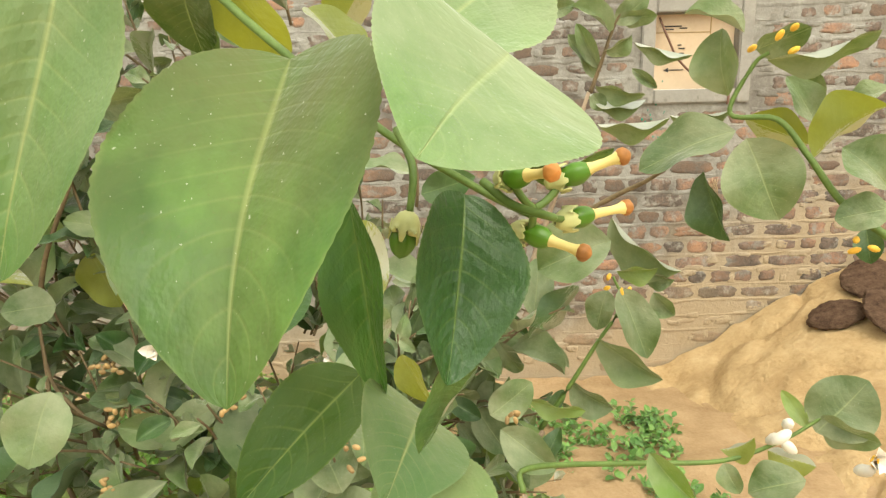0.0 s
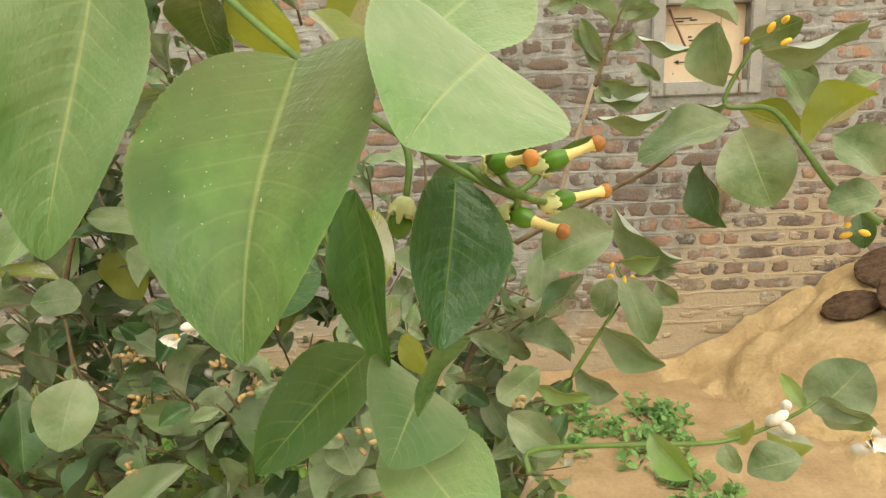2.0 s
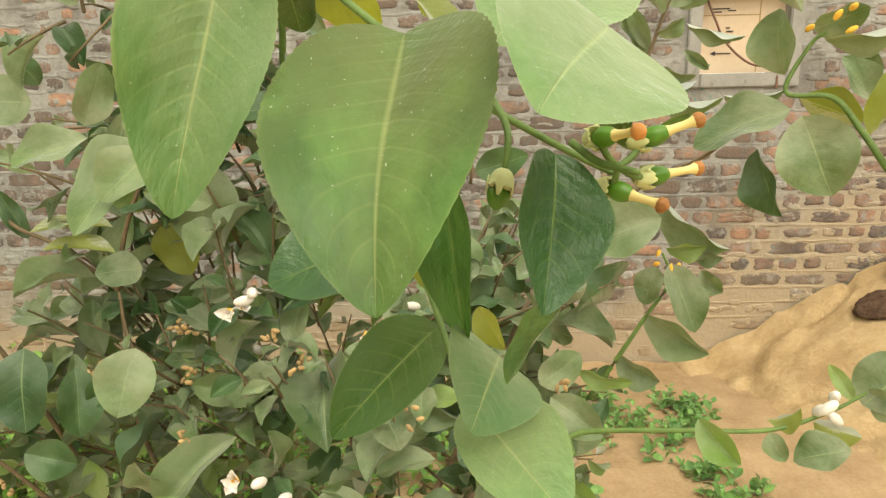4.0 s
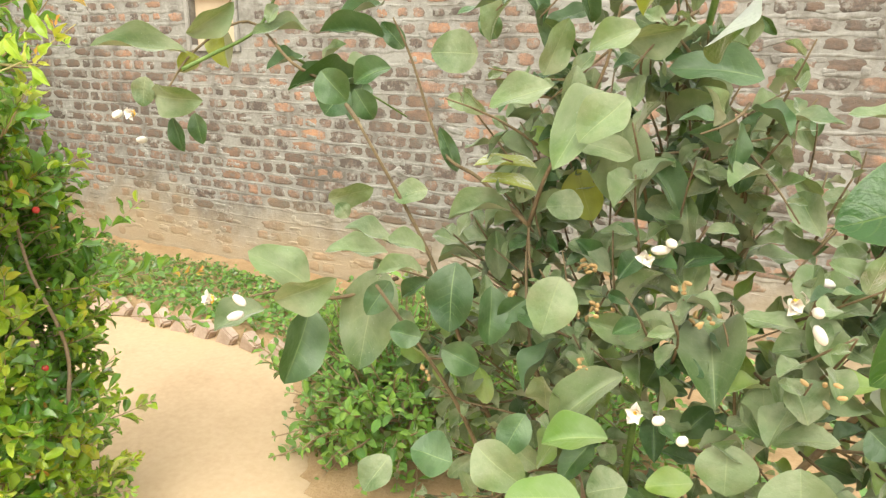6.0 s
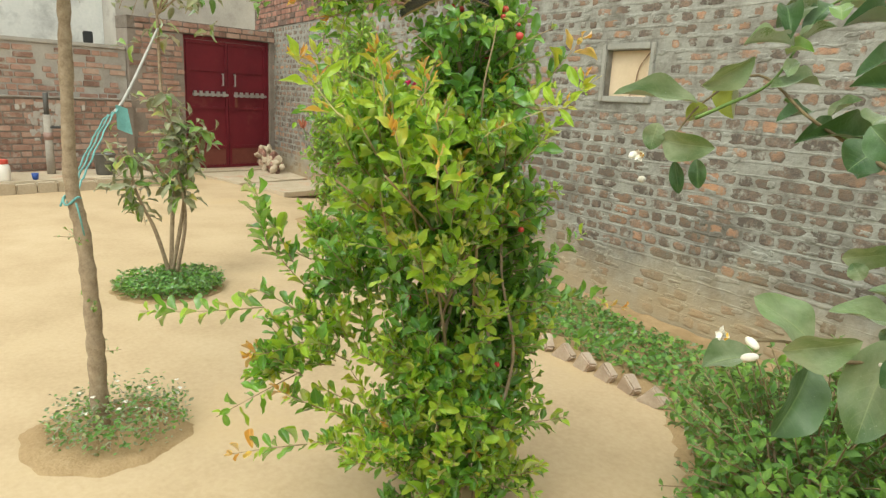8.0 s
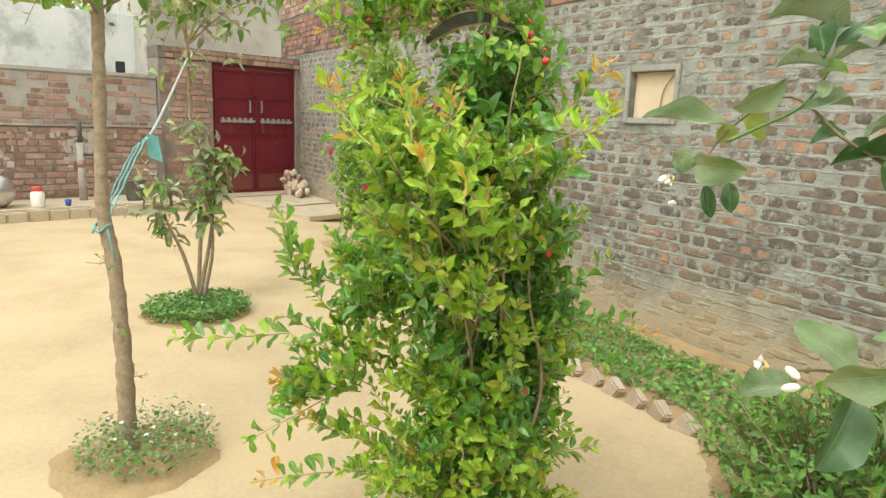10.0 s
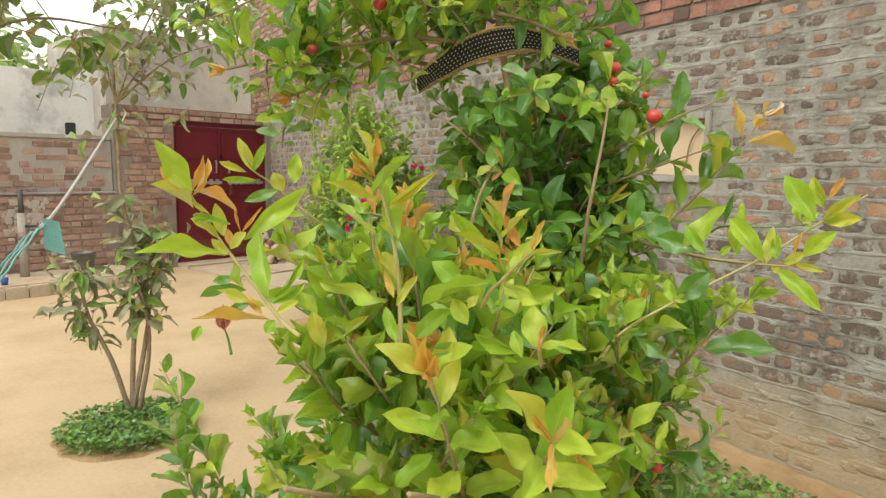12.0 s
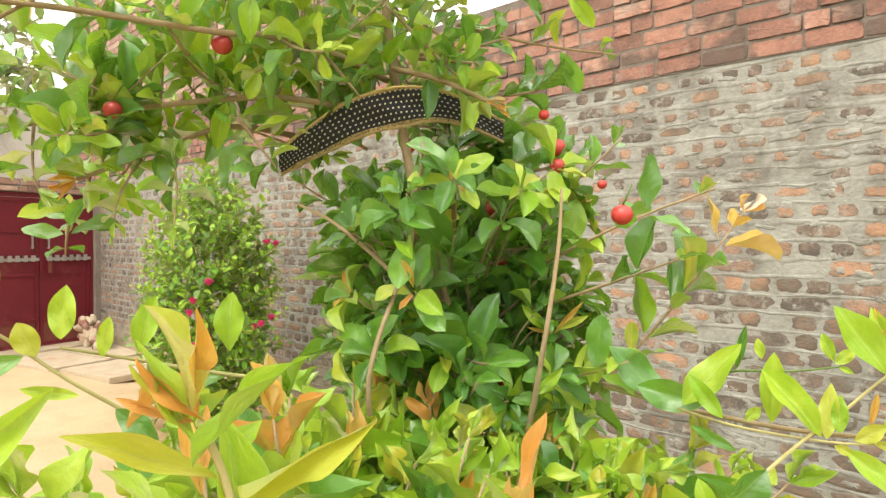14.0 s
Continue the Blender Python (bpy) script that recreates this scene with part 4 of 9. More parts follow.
LF.leaf(leaf_pose((-0.027, 0.237, 1.470), (-0.030, 0.119, 1.358), (-0.084, 0.168, 1.208), 0.105), BROAD_SHAPES, 0, HERO, True)
LF.leaf(leaf_pose((0.064, 0.177, 1.4655), (0.031, 0.132, 1.433), (0.36, -0.70, 0.61), 0.094), TRI_SHAPES, 0, HERO_SKY_SHEEN, True)
LF.leaf(leaf_pose((0.025, 0.307, 1.262), (0.004, 0.248, 1.236), (0.63, -0.43, 0.65), 0.085), TRI_SHAPES, 1, HERO_SAGE, True)
hero_leaf((0.004, 0.312, 1.222), (0.066, 0.252, 1.172), (0.25, -0.66, 0.70), 0.075, 6)
hero_leaf((-0.106, 0.213, 1.518), (-0.130, 0.172, 1.387), (0.30, -0.75, 0.55), 0.064, 6)
hero_leaf((-0.022, 0.376, 1.257), (-0.098, 0.315, 1.193), (0.071, -0.757, 0.650), 0.064, 5)
hero_leaf((0.050, 0.224, 1.409), (0.039, 0.176, 1.338), (0.451, -0.768, 0.454), 0.051, 1)
hero_leaf((-0.013, 0.310, 1.395), (0.002, 0.299, 1.275), (-0.289, -0.956, 0.044), 0.037, 1)
hero_leaf((0.056, 0.233, 1.321), (0.025, 0.222, 1.281), (-0.754, -0.292, 0.589), 0.026, 0)
hero_leaf((-0.048, 0.348, 1.333), (-0.139, 0.325, 1.309), (-0.019, -0.670, 0.743), 0.085, 1)
hero_leaf((0.080, 0.277, 1.516), (0.018, 0.255, 1.465), (-0.180, -0.797, 0.576), 0.101, 4)
hero_leaf((0.091, 0.252, 1.416), (0.074, 0.243, 1.468), (-0.537, -0.792, -0.291), 0.025, 0)
hero_leaf((0.081, 0.243, 1.416), (0.120, 0.236, 1.427), (0.073, -0.712, -0.698), 0.017, 0)
hero_leaf((-0.034, 0.325, 1.503), (-0.003, 0.313, 1.469), (0.584, -0.448, 0.677), 0.039, 2)
hero_leaf((-0.099, 0.387, 1.533), (-0.061, 0.404, 1.485), (-0.306, -0.804, -0.510), 0.052, 2)
hero_leaf((-0.123, 0.380, 1.533), (-0.123, 0.407, 1.486), (-0.340, -0.809, -0.479), 0.053, 0)
hero_leaf((-0.004, 0.357, 1.520), (-0.025, 0.359, 1.490), (-0.514, 0.759, 0.399), 0.035, 2)
hero_leaf((-0.018, 0.444, 1.359), (-0.034, 0.412, 1.278), (-0.415, 0.871, -0.264), 0.058, 2)
hero_leaf((-0.024, 0.398, 1.326), (-0.020, 0.383, 1.272), (-0.604, 0.751, -0.266), 0.017, 2)
hero_leaf((0.011, 0.338, 1.287), (0.029, 0.327, 1.258), (-0.520, -0.854, 0.001), 0.023, 2)
hero_leaf((-0.254, 0.380, 1.439), (-0.221, 0.454, 1.483), (0.807, -0.010, -0.591), 0.045, 0)
bush_leaf((0.372, 0.666, 1.411), (0.276, 0.700, 1.364), (-0.512, -0.577, 0.637), 0.066, 0)
bush_leaf((0.374, 0.643, 1.403), (0.404, 0.617, 1.317), (-0.454, -0.885, 0.108), 0.084, 0)
bush_leaf((0.352, 0.694, 1.363), (0.377, 0.670, 1.283), (-0.867, -0.483, -0.122), 0.050, 1)
bush_leaf((0.373, 0.664, 1.514), (0.314, 0.686, 1.537), (0.047, -0.649, 0.759), 0.042, 0)
bush_leaf((0.371, 0.690, 1.448), (0.360, 0.691, 1.522), (-0.687, -0.721, -0.094), 0.053, 0)
bush_leaf((0.393, 0.678, 1.498), (0.439, 0.652, 1.517), (-0.040, -0.640, -0.768), 0.053, 0)
bush_leaf((0.395, 0.655, 1.484), (0.482, 0.602, 1.509), (-0.047, -0.486, -0.873), 0.042, 0)
bush_leaf((0.462, 0.665, 1.415), (0.432, 0.682, 1.468), (-0.056, -0.961, 0.272), 0.036, 0)
bush_leaf((0.476, 0.680, 1.443), (0.447, 0.696, 1.472), (-0.495, -0.869, -0.016), 0.033, 0)
bush_leaf((0.441, 0.629, 1.381), (0.495, 0.596, 1.435), (-0.054, 0.830, 0.555), 0.066, 2)
bush_leaf((0.499, 0.587, 1.352), (0.463, 0.616, 1.393), (-0.186, -0.875, 0.447), 0.059, 0)
bush_leaf((0.488, 0.568, 1.335), (0.448, 0.592, 1.321), (-0.561, -0.569, 0.602), 0.047, 0)
bush_leaf((0.466, 0.685, 1.392), (0.405, 0.718, 1.421), (0.585, 0.692, 0.422), 0.048, 2)
bush_leaf((0.528, 0.646, 1.451), (0.493, 0.670, 1.436), (-0.573, -0.391, 0.720), 0.030, 0)
bush_leaf((0.515, 0.641, 1.301), (0.518, 0.630, 1.262), (-0.559, -0.807, 0.189), 0.030, 1)
bush_leaf((0.310, 0.939, 1.266), (0.407, 0.890, 1.189), (-0.648, -0.639, -0.414), 0.068, 0)
bush_leaf((0.291, 0.866, 1.245), (0.186, 0.878, 1.199), (-0.293, -0.844, 0.448), 0.098, 0)
bush_leaf((0.250, 0.880, 1.172), (0.171, 0.869, 1.095), (-0.303, 0.936, 0.179), 0.052, 1)
bush_leaf((0.302, 0.915, 1.154), (0.282, 0.900, 1.094), (-0.545, -0.756, 0.363), 0.050, 0)
bush_leaf((0.300, 0.846, 1.177), (0.332, 0.803, 1.084), (0.042, -0.900, 0.434), 0.059, 0)
bush_leaf((0.282, 0.896, 1.083), (0.372, 0.847, 1.031), (-0.518, -0.851, -0.088), 0.059, 0)
bush_leaf((0.248, 0.933, 1.017), (0.165, 0.955, 1.037), (0.076, -0.492, 0.867), 0.048, 0)
bush_leaf((0.244, 0.906, 1.005), (0.307, 0.874, 0.972), (-0.464, -0.885, -0.035), 0.051, 0)
bush_leaf((0.108, 0.829, 0.990), (0.173, 0.844, 1.035), (0.101, -0.981, 0.165), 0.061, 0)
bush_leaf((0.170, 0.851, 1.002), (0.252, 0.830, 0.992), (-0.276, -0.907, -0.319), 0.035, 3)
bush_leaf((0.119, 0.775, 0.996), (0.192, 0.739, 0.951), (-0.229, -0.903, 0.362), 0.058, 0)
bush_leaf((0.308, 0.892, 1.192), (0.366, 0.875, 1.199), (-0.202, -0.879, -0.432), 0.035, 3)
bush_leaf((0.352, 0.909, 1.186), (0.398, 0.890, 1.176), (-0.421, -0.805, -0.418), 0.032, 0)
bush_leaf((0.382, 0.940, 1.140), (0.412, 0.919, 1.108), (-0.553, -0.833, 0.034), 0.038, 0)
bush_leaf((0.499, 0.665, 1.039), (0.556, 0.662, 1.107), (-0.411, -0.862, 0.297), 0.086, 0)
bush_leaf((0.504, 0.671, 1.056), (0.556, 0.627, 1.041), (-0.669, -0.666, -0.330), 0.049, 0)
bush_leaf((0.440, 0.663, 1.018), (0.484, 0.632, 1.012), (0.127, 0.374, -0.919), 0.044, 2)
bush_leaf((0.458, 0.607, 1.010), (0.400, 0.624, 0.984), (-0.467, -0.496, 0.732), 0.051, 0)
bush_leaf((0.271, 0.600, 1.055), (0.309, 0.561, 1.018), (-0.502, -0.801, 0.325), 0.038, 3)
bush_leaf((0.379, 0.659, 1.022), (0.416, 0.651, 1.042), (0.492, 0.233, -0.839), 0.031, 2)
bush_leaf((0.492, 0.671, 1.042), (0.472, 0.702, 1.079), (-0.469, -0.785, 0.404), 0.021, 3)
bush_leaf((0.380, 0.650, 1.009), (0.392, 0.627, 0.981), (-0.662, -0.685, 0.305), 0.031, 0)
bush_leaf((0.343, 1.204, 1.473), (0.432, 1.179, 1.454), (-0.325, -0.694, -0.642), 0.039, 0)
bush_leaf((0.359, 1.251, 1.506), (0.315, 1.254, 1.591), (-0.223, -0.972, -0.077), 0.035, 0)
bush_leaf((0.356, 1.198, 1.533), (0.403, 1.183, 1.561), (0.110, -0.776, -0.621), 0.039, 0)
bush_leaf((0.369, 1.192, 1.562), (0.293, 1.204, 1.615), (0.167, -0.882, 0.441), 0.045, 0)
bush_leaf((0.373, 1.189, 1.582), (0.427, 1.168, 1.626), (-0.280, -0.952, -0.123), 0.045, 0)
bush_leaf((0.355, 1.253, 1.485), (0.300, 1.259, 1.571), (0.221, -0.951, 0.215), 0.041, 0)
bush_leaf((0.408, 1.182, 1.550), (0.506, 1.151, 1.521), (-0.393, -0.488, -0.780), 0.028, 0)
bush_leaf((0.339, 1.206, 1.457), (0.360, 1.200, 1.426), (-0.241, -0.971, 0.002), 0.034, 0)
bush_leaf((0.333, 1.227, 1.463), (0.439, 1.198, 1.444), (-0.273, -0.437, -0.857), 0.034, 0)
bush_leaf((0.406, 1.186, 1.501), (0.451, 1.173, 1.464), (-0.302, -0.953, -0.030), 0.022, 0)
bush_leaf((0.382, 1.186, 1.591), (0.443, 1.167, 1.592), (-0.227, -0.771, -0.595), 0.039, 0)
bush_leaf((0.243, 1.214, 1.608), (0.303, 1.201, 1.619), (-0.182, -0.975, -0.131), 0.034, 0)
bush_leaf((0.253, 0.814, 1.417), (0.341, 0.788, 1.422), (-0.104, -0.515, -0.851), 0.039, 0)
bush_leaf((0.357, 0.835, 1.425), (0.428, 0.807, 1.430), (-0.194, -0.629, -0.753), 0.041, 0)
bush_leaf((-0.095, 0.688, 0.959), (-0.128, 0.712, 1.010), (0.444, -0.660, 0.606), 0.070, 0)
bush_leaf((-0.083, 0.835, 1.011), (-0.148, 0.818, 1.000), (-0.000, -0.571, 0.821), 0.052, 0)
bush_leaf((-0.421, 0.684, 1.223), (-0.468, 0.654, 1.224), (0.403, -0.593, 0.697), 0.055, 0)
bush_leaf((-0.448, 0.688, 1.111), (-0.459, 0.640, 1.033), (0.361, -0.818, 0.449), 0.078, 0)
bush_leaf((-0.362, 0.632, 1.380), (-0.411, 0.594, 1.325), (0.156, -0.868, 0.472), 0.062, 0)
bush_leaf((-0.376, 0.741, 1.469), (-0.436, 0.707, 1.438), (0.254, -0.857, 0.449), 0.047, 0)
bush_leaf((-0.337, 0.751, 1.564), (-0.374, 0.742, 1.485), (-0.181, -0.963, 0.199), 0.039, 2)
bush_leaf((-0.478, 0.799, 1.419), (-0.494, 0.785, 1.356), (0.522, -0.851, 0.056), 0.035, 0)
bush_leaf((-0.830, 0.783, 1.037), (-0.829, 0.699, 0.858), (0.407, -0.825, 0.392), 0.114, 0)
bush_leaf((-0.917, 0.676, 1.018), (-1.005, 0.616, 1.087), (0.703, -0.313, 0.638), 0.085, 0)
bush_leaf((-0.923, 0.589, 1.018), (-0.818, 0.626, 1.065), (0.419, -0.871, -0.255), 0.069, 0)
bush_leaf((-0.912, 0.665, 0.983), (-0.915, 0.589, 0.858), (0.862, -0.445, 0.242), 0.090, 1)
bush_leaf((-1.003, 0.648, 0.965), (-1.058, 0.572, 0.937), (0.247, -0.488, 0.837), 0.067, 0)
bush_leaf((-0.244, 0.907, 0.993), (-0.212, 0.747, 0.918), (-0.157, -0.447, 0.881), 0.110, 0)
bush_leaf((-0.418, 0.898, 1.338), (-0.418, 0.881, 1.191), (0.394, -0.913, 0.107), 0.111, 0)
bush_leaf((-0.413, 0.726, 1.385), (-0.437, 0.575, 1.290), (0.254, -0.548, 0.797), 0.067, 0)
bush_leaf((-0.490, 0.722, 1.387), (-0.575, 0.687, 1.356), (0.093, -0.774, 0.626), 0.056, 0)
bush_leaf((-0.954, 0.869, 1.364), (-0.991, 0.838, 1.313), (0.226, -0.897, 0.381), 0.088, 1)
bush_leaf((-0.945, 0.875, 1.364), (-0.913, 0.894, 1.305), (0.573, -0.819, 0.045), 0.053, 1)
bush_leaf((-0.885, 0.916, 1.407), (-0.945, 0.875, 1.374), (0.315, -0.831, 0.458), 0.058, 1)
bush_leaf((-0.714, 0.954, 1.433), (-0.794, 0.912, 1.435), (0.443, -0.840, 0.314), 0.090, 0)
bush_leaf((-0.214, 0.878, 1.404), (-0.351, 0.862, 1.416), (0.145, -0.763, 0.629), 0.071, 1)
bush_leaf((-0.839, 0.825, 1.052), (-0.937, 0.752, 1.061), (0.345, -0.363, 0.866), 0.056, 0)
bush_leaf((-0.788, 0.755, 1.094), (-0.863, 0.712, 1.127), (0.491, -0.212, 0.845), 0.047, 0)
bush_leaf((-0.733, 0.785, 1.082), (-0.800, 0.749, 1.100), (0.433, -0.417, 0.799), 0.047, 0)
bush_leaf((-0.709, 0.732, 1.063), (-0.779, 0.686, 1.058), (0.260, -0.482, 0.837), 0.040, 0)
bush_leaf((-0.781, 0.738, 1.032), (-0.807, 0.696, 0.975), (0.532, -0.782, 0.326), 0.052, 1)
bush_leaf((-0.661, 0.764, 1.080), (-0.652, 0.724, 0.963), (0.189, -0.923, 0.335), 0.090, 1)
bush_leaf((-0.600, 0.780, 1.041), (-0.586, 0.746, 0.943), (0.670, -0.667, 0.327), 0.065, 1)
bush_leaf((-0.387, 0.920, 1.100), (-0.472, 0.899, 1.097), (0.149, -0.700, 0.698), 0.057, 0)
bush_leaf((-0.344, 0.882, 1.124), (-0.326, 0.863, 1.048), (0.156, -0.951, 0.269), 0.060, 3)
bush_leaf((-0.337, 0.932, 1.113), (-0.284, 0.918, 1.037), (-0.157, -0.985, 0.072), 0.073, 0)
bush_leaf((-0.287, 0.809, 1.030), (-0.371, 0.776, 0.980), (-0.043, -0.793, 0.608), 0.057, 0)
bush_leaf((-0.140, 0.773, 0.877), (-0.152, 0.806, 0.947), (0.162, -0.878, 0.450), 0.078, 0)
bush_leaf((-0.189, 0.703, 0.895), (-0.181, 0.666, 0.832), (0.027, -0.862, 0.506), 0.086, 0)
bush_leaf((-0.097, 0.654, 0.912), (-0.086, 0.609, 0.840), (-0.236, -0.841, 0.487), 0.095, 0)
bush_leaf((-0.344, 0.627, 0.898), (-0.433, 0.592, 0.882), (0.041, -0.507, 0.861), 0.061, 3)
bush_leaf((-0.354, 0.761, 0.938), (-0.448, 0.692, 0.853), (-0.039, -0.754, 0.656), 0.067, 0)
bush_leaf((-0.355, 0.534, 0.852), (-0.452, 0.497, 0.846), (0.101, -0.411, 0.906), 0.066, 3)
bush_leaf((-0.050, 0.715, 0.929), (-0.136, 0.709, 0.907), (-0.206, -0.389, 0.898), 0.041, 0)
bush_leaf((-0.224, 0.667, 0.837), (-0.289, 0.649, 0.820), (-0.029, -0.622, 0.783), 0.045, 3)
bush_leaf((-0.306, 0.602, 0.846), (-0.359, 0.580, 0.830), (0.020, -0.609, 0.793), 0.061, 0)
bush_leaf((-0.014, 0.768, 0.932), (0.023, 0.751, 0.909), (-0.146, -0.890, 0.431), 0.057, 1)
bush_leaf((-0.101, 0.811, 1.015), (-0.012, 0.778, 0.956), (-0.377, -0.924, -0.059), 0.048, 0)
bush_leaf((-0.498, 0.919, 1.238), (-0.462, 0.914, 1.148), (-0.050, -0.998, 0.042), 0.078, 2)
bush_leaf((-0.406, 0.988, 1.193), (-0.350, 0.991, 1.153), (0.177, -0.968, 0.177), 0.065, 1)
bush_leaf((-0.276, 0.999, 1.147), (-0.364, 0.985, 1.137), (0.041, -0.749, 0.662), 0.049, 0)
bush_leaf((-0.549, 0.850, 1.243), (-0.652, 0.807, 1.246), (-0.347, 0.857, 0.382), 0.022, 2)
bush_leaf((-0.547, 0.845, 1.204), (-0.638, 0.809, 1.218), (-0.295, 0.889, 0.350), 0.022, 2)
bush_leaf((-0.600, 0.870, 1.160), (-0.704, 0.817, 1.140), (0.123, -0.549, 0.826), 0.057, 0)
bush_leaf((-0.740, 0.927, 1.210), (-0.776, 0.918, 1.296), (0.463, -0.880, 0.109), 0.034, 1)
bush_leaf((-0.529, 0.912, 1.257), (-0.579, 0.900, 1.311), (0.331, -0.939, 0.092), 0.042, 3)
bush_leaf((-0.337, 1.008, 1.248), (-0.309, 0.999, 1.166), (0.133, -0.980, 0.150), 0.043, 3)
bush_leaf((-0.304, 1.066, 1.277), (-0.214, 1.068, 1.228), (-0.244, -0.845, -0.476), 0.067, 0)
bush_leaf((-0.267, 1.064, 1.225), (-0.178, 1.063, 1.187), (-0.209, -0.856, -0.474), 0.056, 0)
bush_leaf((-0.153, 1.056, 1.146), (-0.079, 1.048, 1.122), (-0.233, -0.866, -0.443), 0.051, 0)
bush_leaf((-0.520, 0.765, 1.403), (-0.487, 0.772, 1.486), (0.721, -0.654, -0.227), 0.055, 0)
bush_leaf((-0.644, 0.875, 1.459), (-0.668, 0.860, 1.503), (0.416, -0.906, -0.072), 0.042, 1)
bush_leaf((-0.580, 0.898, 1.498), (-0.496, 0.930, 1.436), (-0.003, -0.887, -0.461), 0.052, 1)
bush_leaf((-0.425, 0.845, 1.459), (-0.329, 0.863, 1.478), (0.262, -0.794, -0.548), 0.057, 0)
bush_leaf((-0.409, 0.901, 1.445), (-0.339, 0.914, 1.438), (0.189, -0.981, -0.041), 0.030, 1)
bush_leaf((-0.945, 0.995, 1.463), (-1.055, 0.915, 1.472), (0.547, -0.703, 0.455), 0.050, 1)
bush_leaf((-0.913, 1.016, 1.443), (-0.952, 0.988, 1.495), (0.535, -0.843, -0.051), 0.044, 1)
bush_leaf((-0.742, 0.808, 1.195), (-0.794, 0.773, 1.177), (0.277, -0.732, 0.623), 0.052, 0)
bush_leaf((-0.693, 0.697, 0.955), (-0.743, 0.672, 0.967), (0.488, -0.787, 0.377), 0.050, 1)
bush_leaf((-0.679, 0.748, 0.915), (-0.611, 0.766, 0.885), (0.408, -0.815, 0.413), 0.062, 1)
bush_leaf((-0.539, 0.798, 1.022), (-0.579, 0.768, 0.985), (0.350, -0.873, 0.340), 0.045, 1)
bush_leaf((-0.522, 0.877, 0.920), (-0.554, 0.843, 0.871), (0.305, -0.864, 0.399), 0.054, 1)
bush_leaf((-0.464, 0.603, 0.917), (-0.483, 0.561, 0.862), (0.317, -0.803, 0.505), 0.052, 1)
bush_leaf((-0.523, 0.553, 0.877), (-0.444, 0.553, 0.829), (0.170, -0.944, 0.284), 0.078, 0)
bush_leaf((-0.546, 0.525, 0.853), (-0.605, 0.504, 0.871), (0.407, -0.485, 0.774), 0.069, 1)
bush_leaf((-0.606, 0.449, 0.891), (-0.623, 0.407, 0.855), (0.172, -0.689, 0.704), 0.049, 0)
bush_leaf((-0.307, 0.879, 0.938), (-0.330, 0.850, 0.881), (0.135, -0.905, 0.404), 0.062, 1)
bush_leaf((-0.261, 0.826, 0.816), (-0.219, 0.855, 0.865), (0.070, -0.884, 0.462), 0.052, 1)
bush_leaf((-0.109, 0.882, 0.924), (-0.042, 0.863, 0.891), (-0.068, -0.911, 0.407), 0.062, 1)
bush_leaf((0.023, 0.550, 0.964), (0.037, 0.522, 0.924), (-0.367, -0.822, 0.435), 0.070, 1)
bush_leaf((-1.319, 0.807, 1.425), (-1.464, 0.688, 1.438), (0.489, -0.525, 0.697), 0.060, 0)
bush_leaf((-1.317, 0.807, 1.467), (-1.230, 0.860, 1.531), (0.686, -0.553, -0.472), 0.060, 0)
bush_leaf((-1.300, 0.820, 1.420), (-1.334, 0.795, 1.388), (-0.746, 0.534, 0.398), 0.047, 2)
bush_leaf((-1.273, 0.867, 1.493), (-1.269, 0.872, 1.397), (-0.890, 0.457, -0.014), 0.062, 2)
bush_leaf((-1.357, 0.728, 1.380), (-1.364, 0.719, 1.319), (0.481, -0.873, 0.073), 0.052, 0)
bush_leaf((-1.349, 0.733, 1.345), (-1.210, 0.736, 1.337), (0.004, -0.969, -0.247), 0.071, 0)
bush_leaf((-1.283, 0.779, 1.307), (-1.269, 0.782, 1.242), (0.569, -0.817, 0.091), 0.039, 1)
bush_leaf((-1.320, 0.752, 1.298), (-1.300, 0.758, 1.226), (0.591, -0.800, 0.099), 0.033, 1)
bush_leaf((-1.210, 1.025, 1.633), (-1.277, 0.835, 1.653), (0.201, -0.357, 0.912), 0.049, 0)
bush_leaf((-1.229, 0.943, 1.644), (-1.185, 0.905, 1.568), (0.499, -0.818, 0.286), 0.051, 1)
bush_leaf((-1.216, 1.028, 1.663), (-1.219, 0.901, 1.592), (0.435, -0.768, 0.471), 0.057, 0)
bush_leaf((-1.195, 1.059, 1.658), (-1.197, 0.967, 1.579), (0.419, -0.775, 0.473), 0.045, 1)
bush_leaf((-1.155, 1.020, 1.645), (-1.124, 0.980, 1.610), (0.448, -0.847, 0.288), 0.048, 3)
bush_leaf((-1.189, 0.931, 1.553), (-1.223, 0.800, 1.548), (0.056, -0.096, 0.994), 0.026, 0)
bush_leaf((-1.187, 0.936, 1.557), (-1.127, 0.969, 1.596), (0.124, -0.213, 0.969), 0.031, 0)
bush_leaf((-1.207, 0.936, 1.540), (-1.141, 0.926, 1.541), (0.375, -0.629, 0.681), 0.036, 3)
bush_leaf((-1.196, 0.949, 1.531), (-1.172, 0.895, 1.490), (0.432, -0.740, 0.516), 0.032, 0)
bush_leaf((-1.169, 1.027, 1.480), (-1.188, 0.860, 1.466), (0.340, -0.634, 0.695), 0.049, 0)
bush_leaf((-1.167, 1.006, 1.418), (-1.177, 0.887, 1.396), (0.337, -0.621, 0.708), 0.042, 1)
bush_leaf((-1.161, 1.068, 1.407), (-1.097, 1.071, 1.452), (0.254, -0.491, 0.833), 0.043, 0)
bush_leaf((-1.091, 1.101, 1.360), (-1.119, 0.889, 1.363), (0.393, -0.852, 0.346), 0.054, 1)
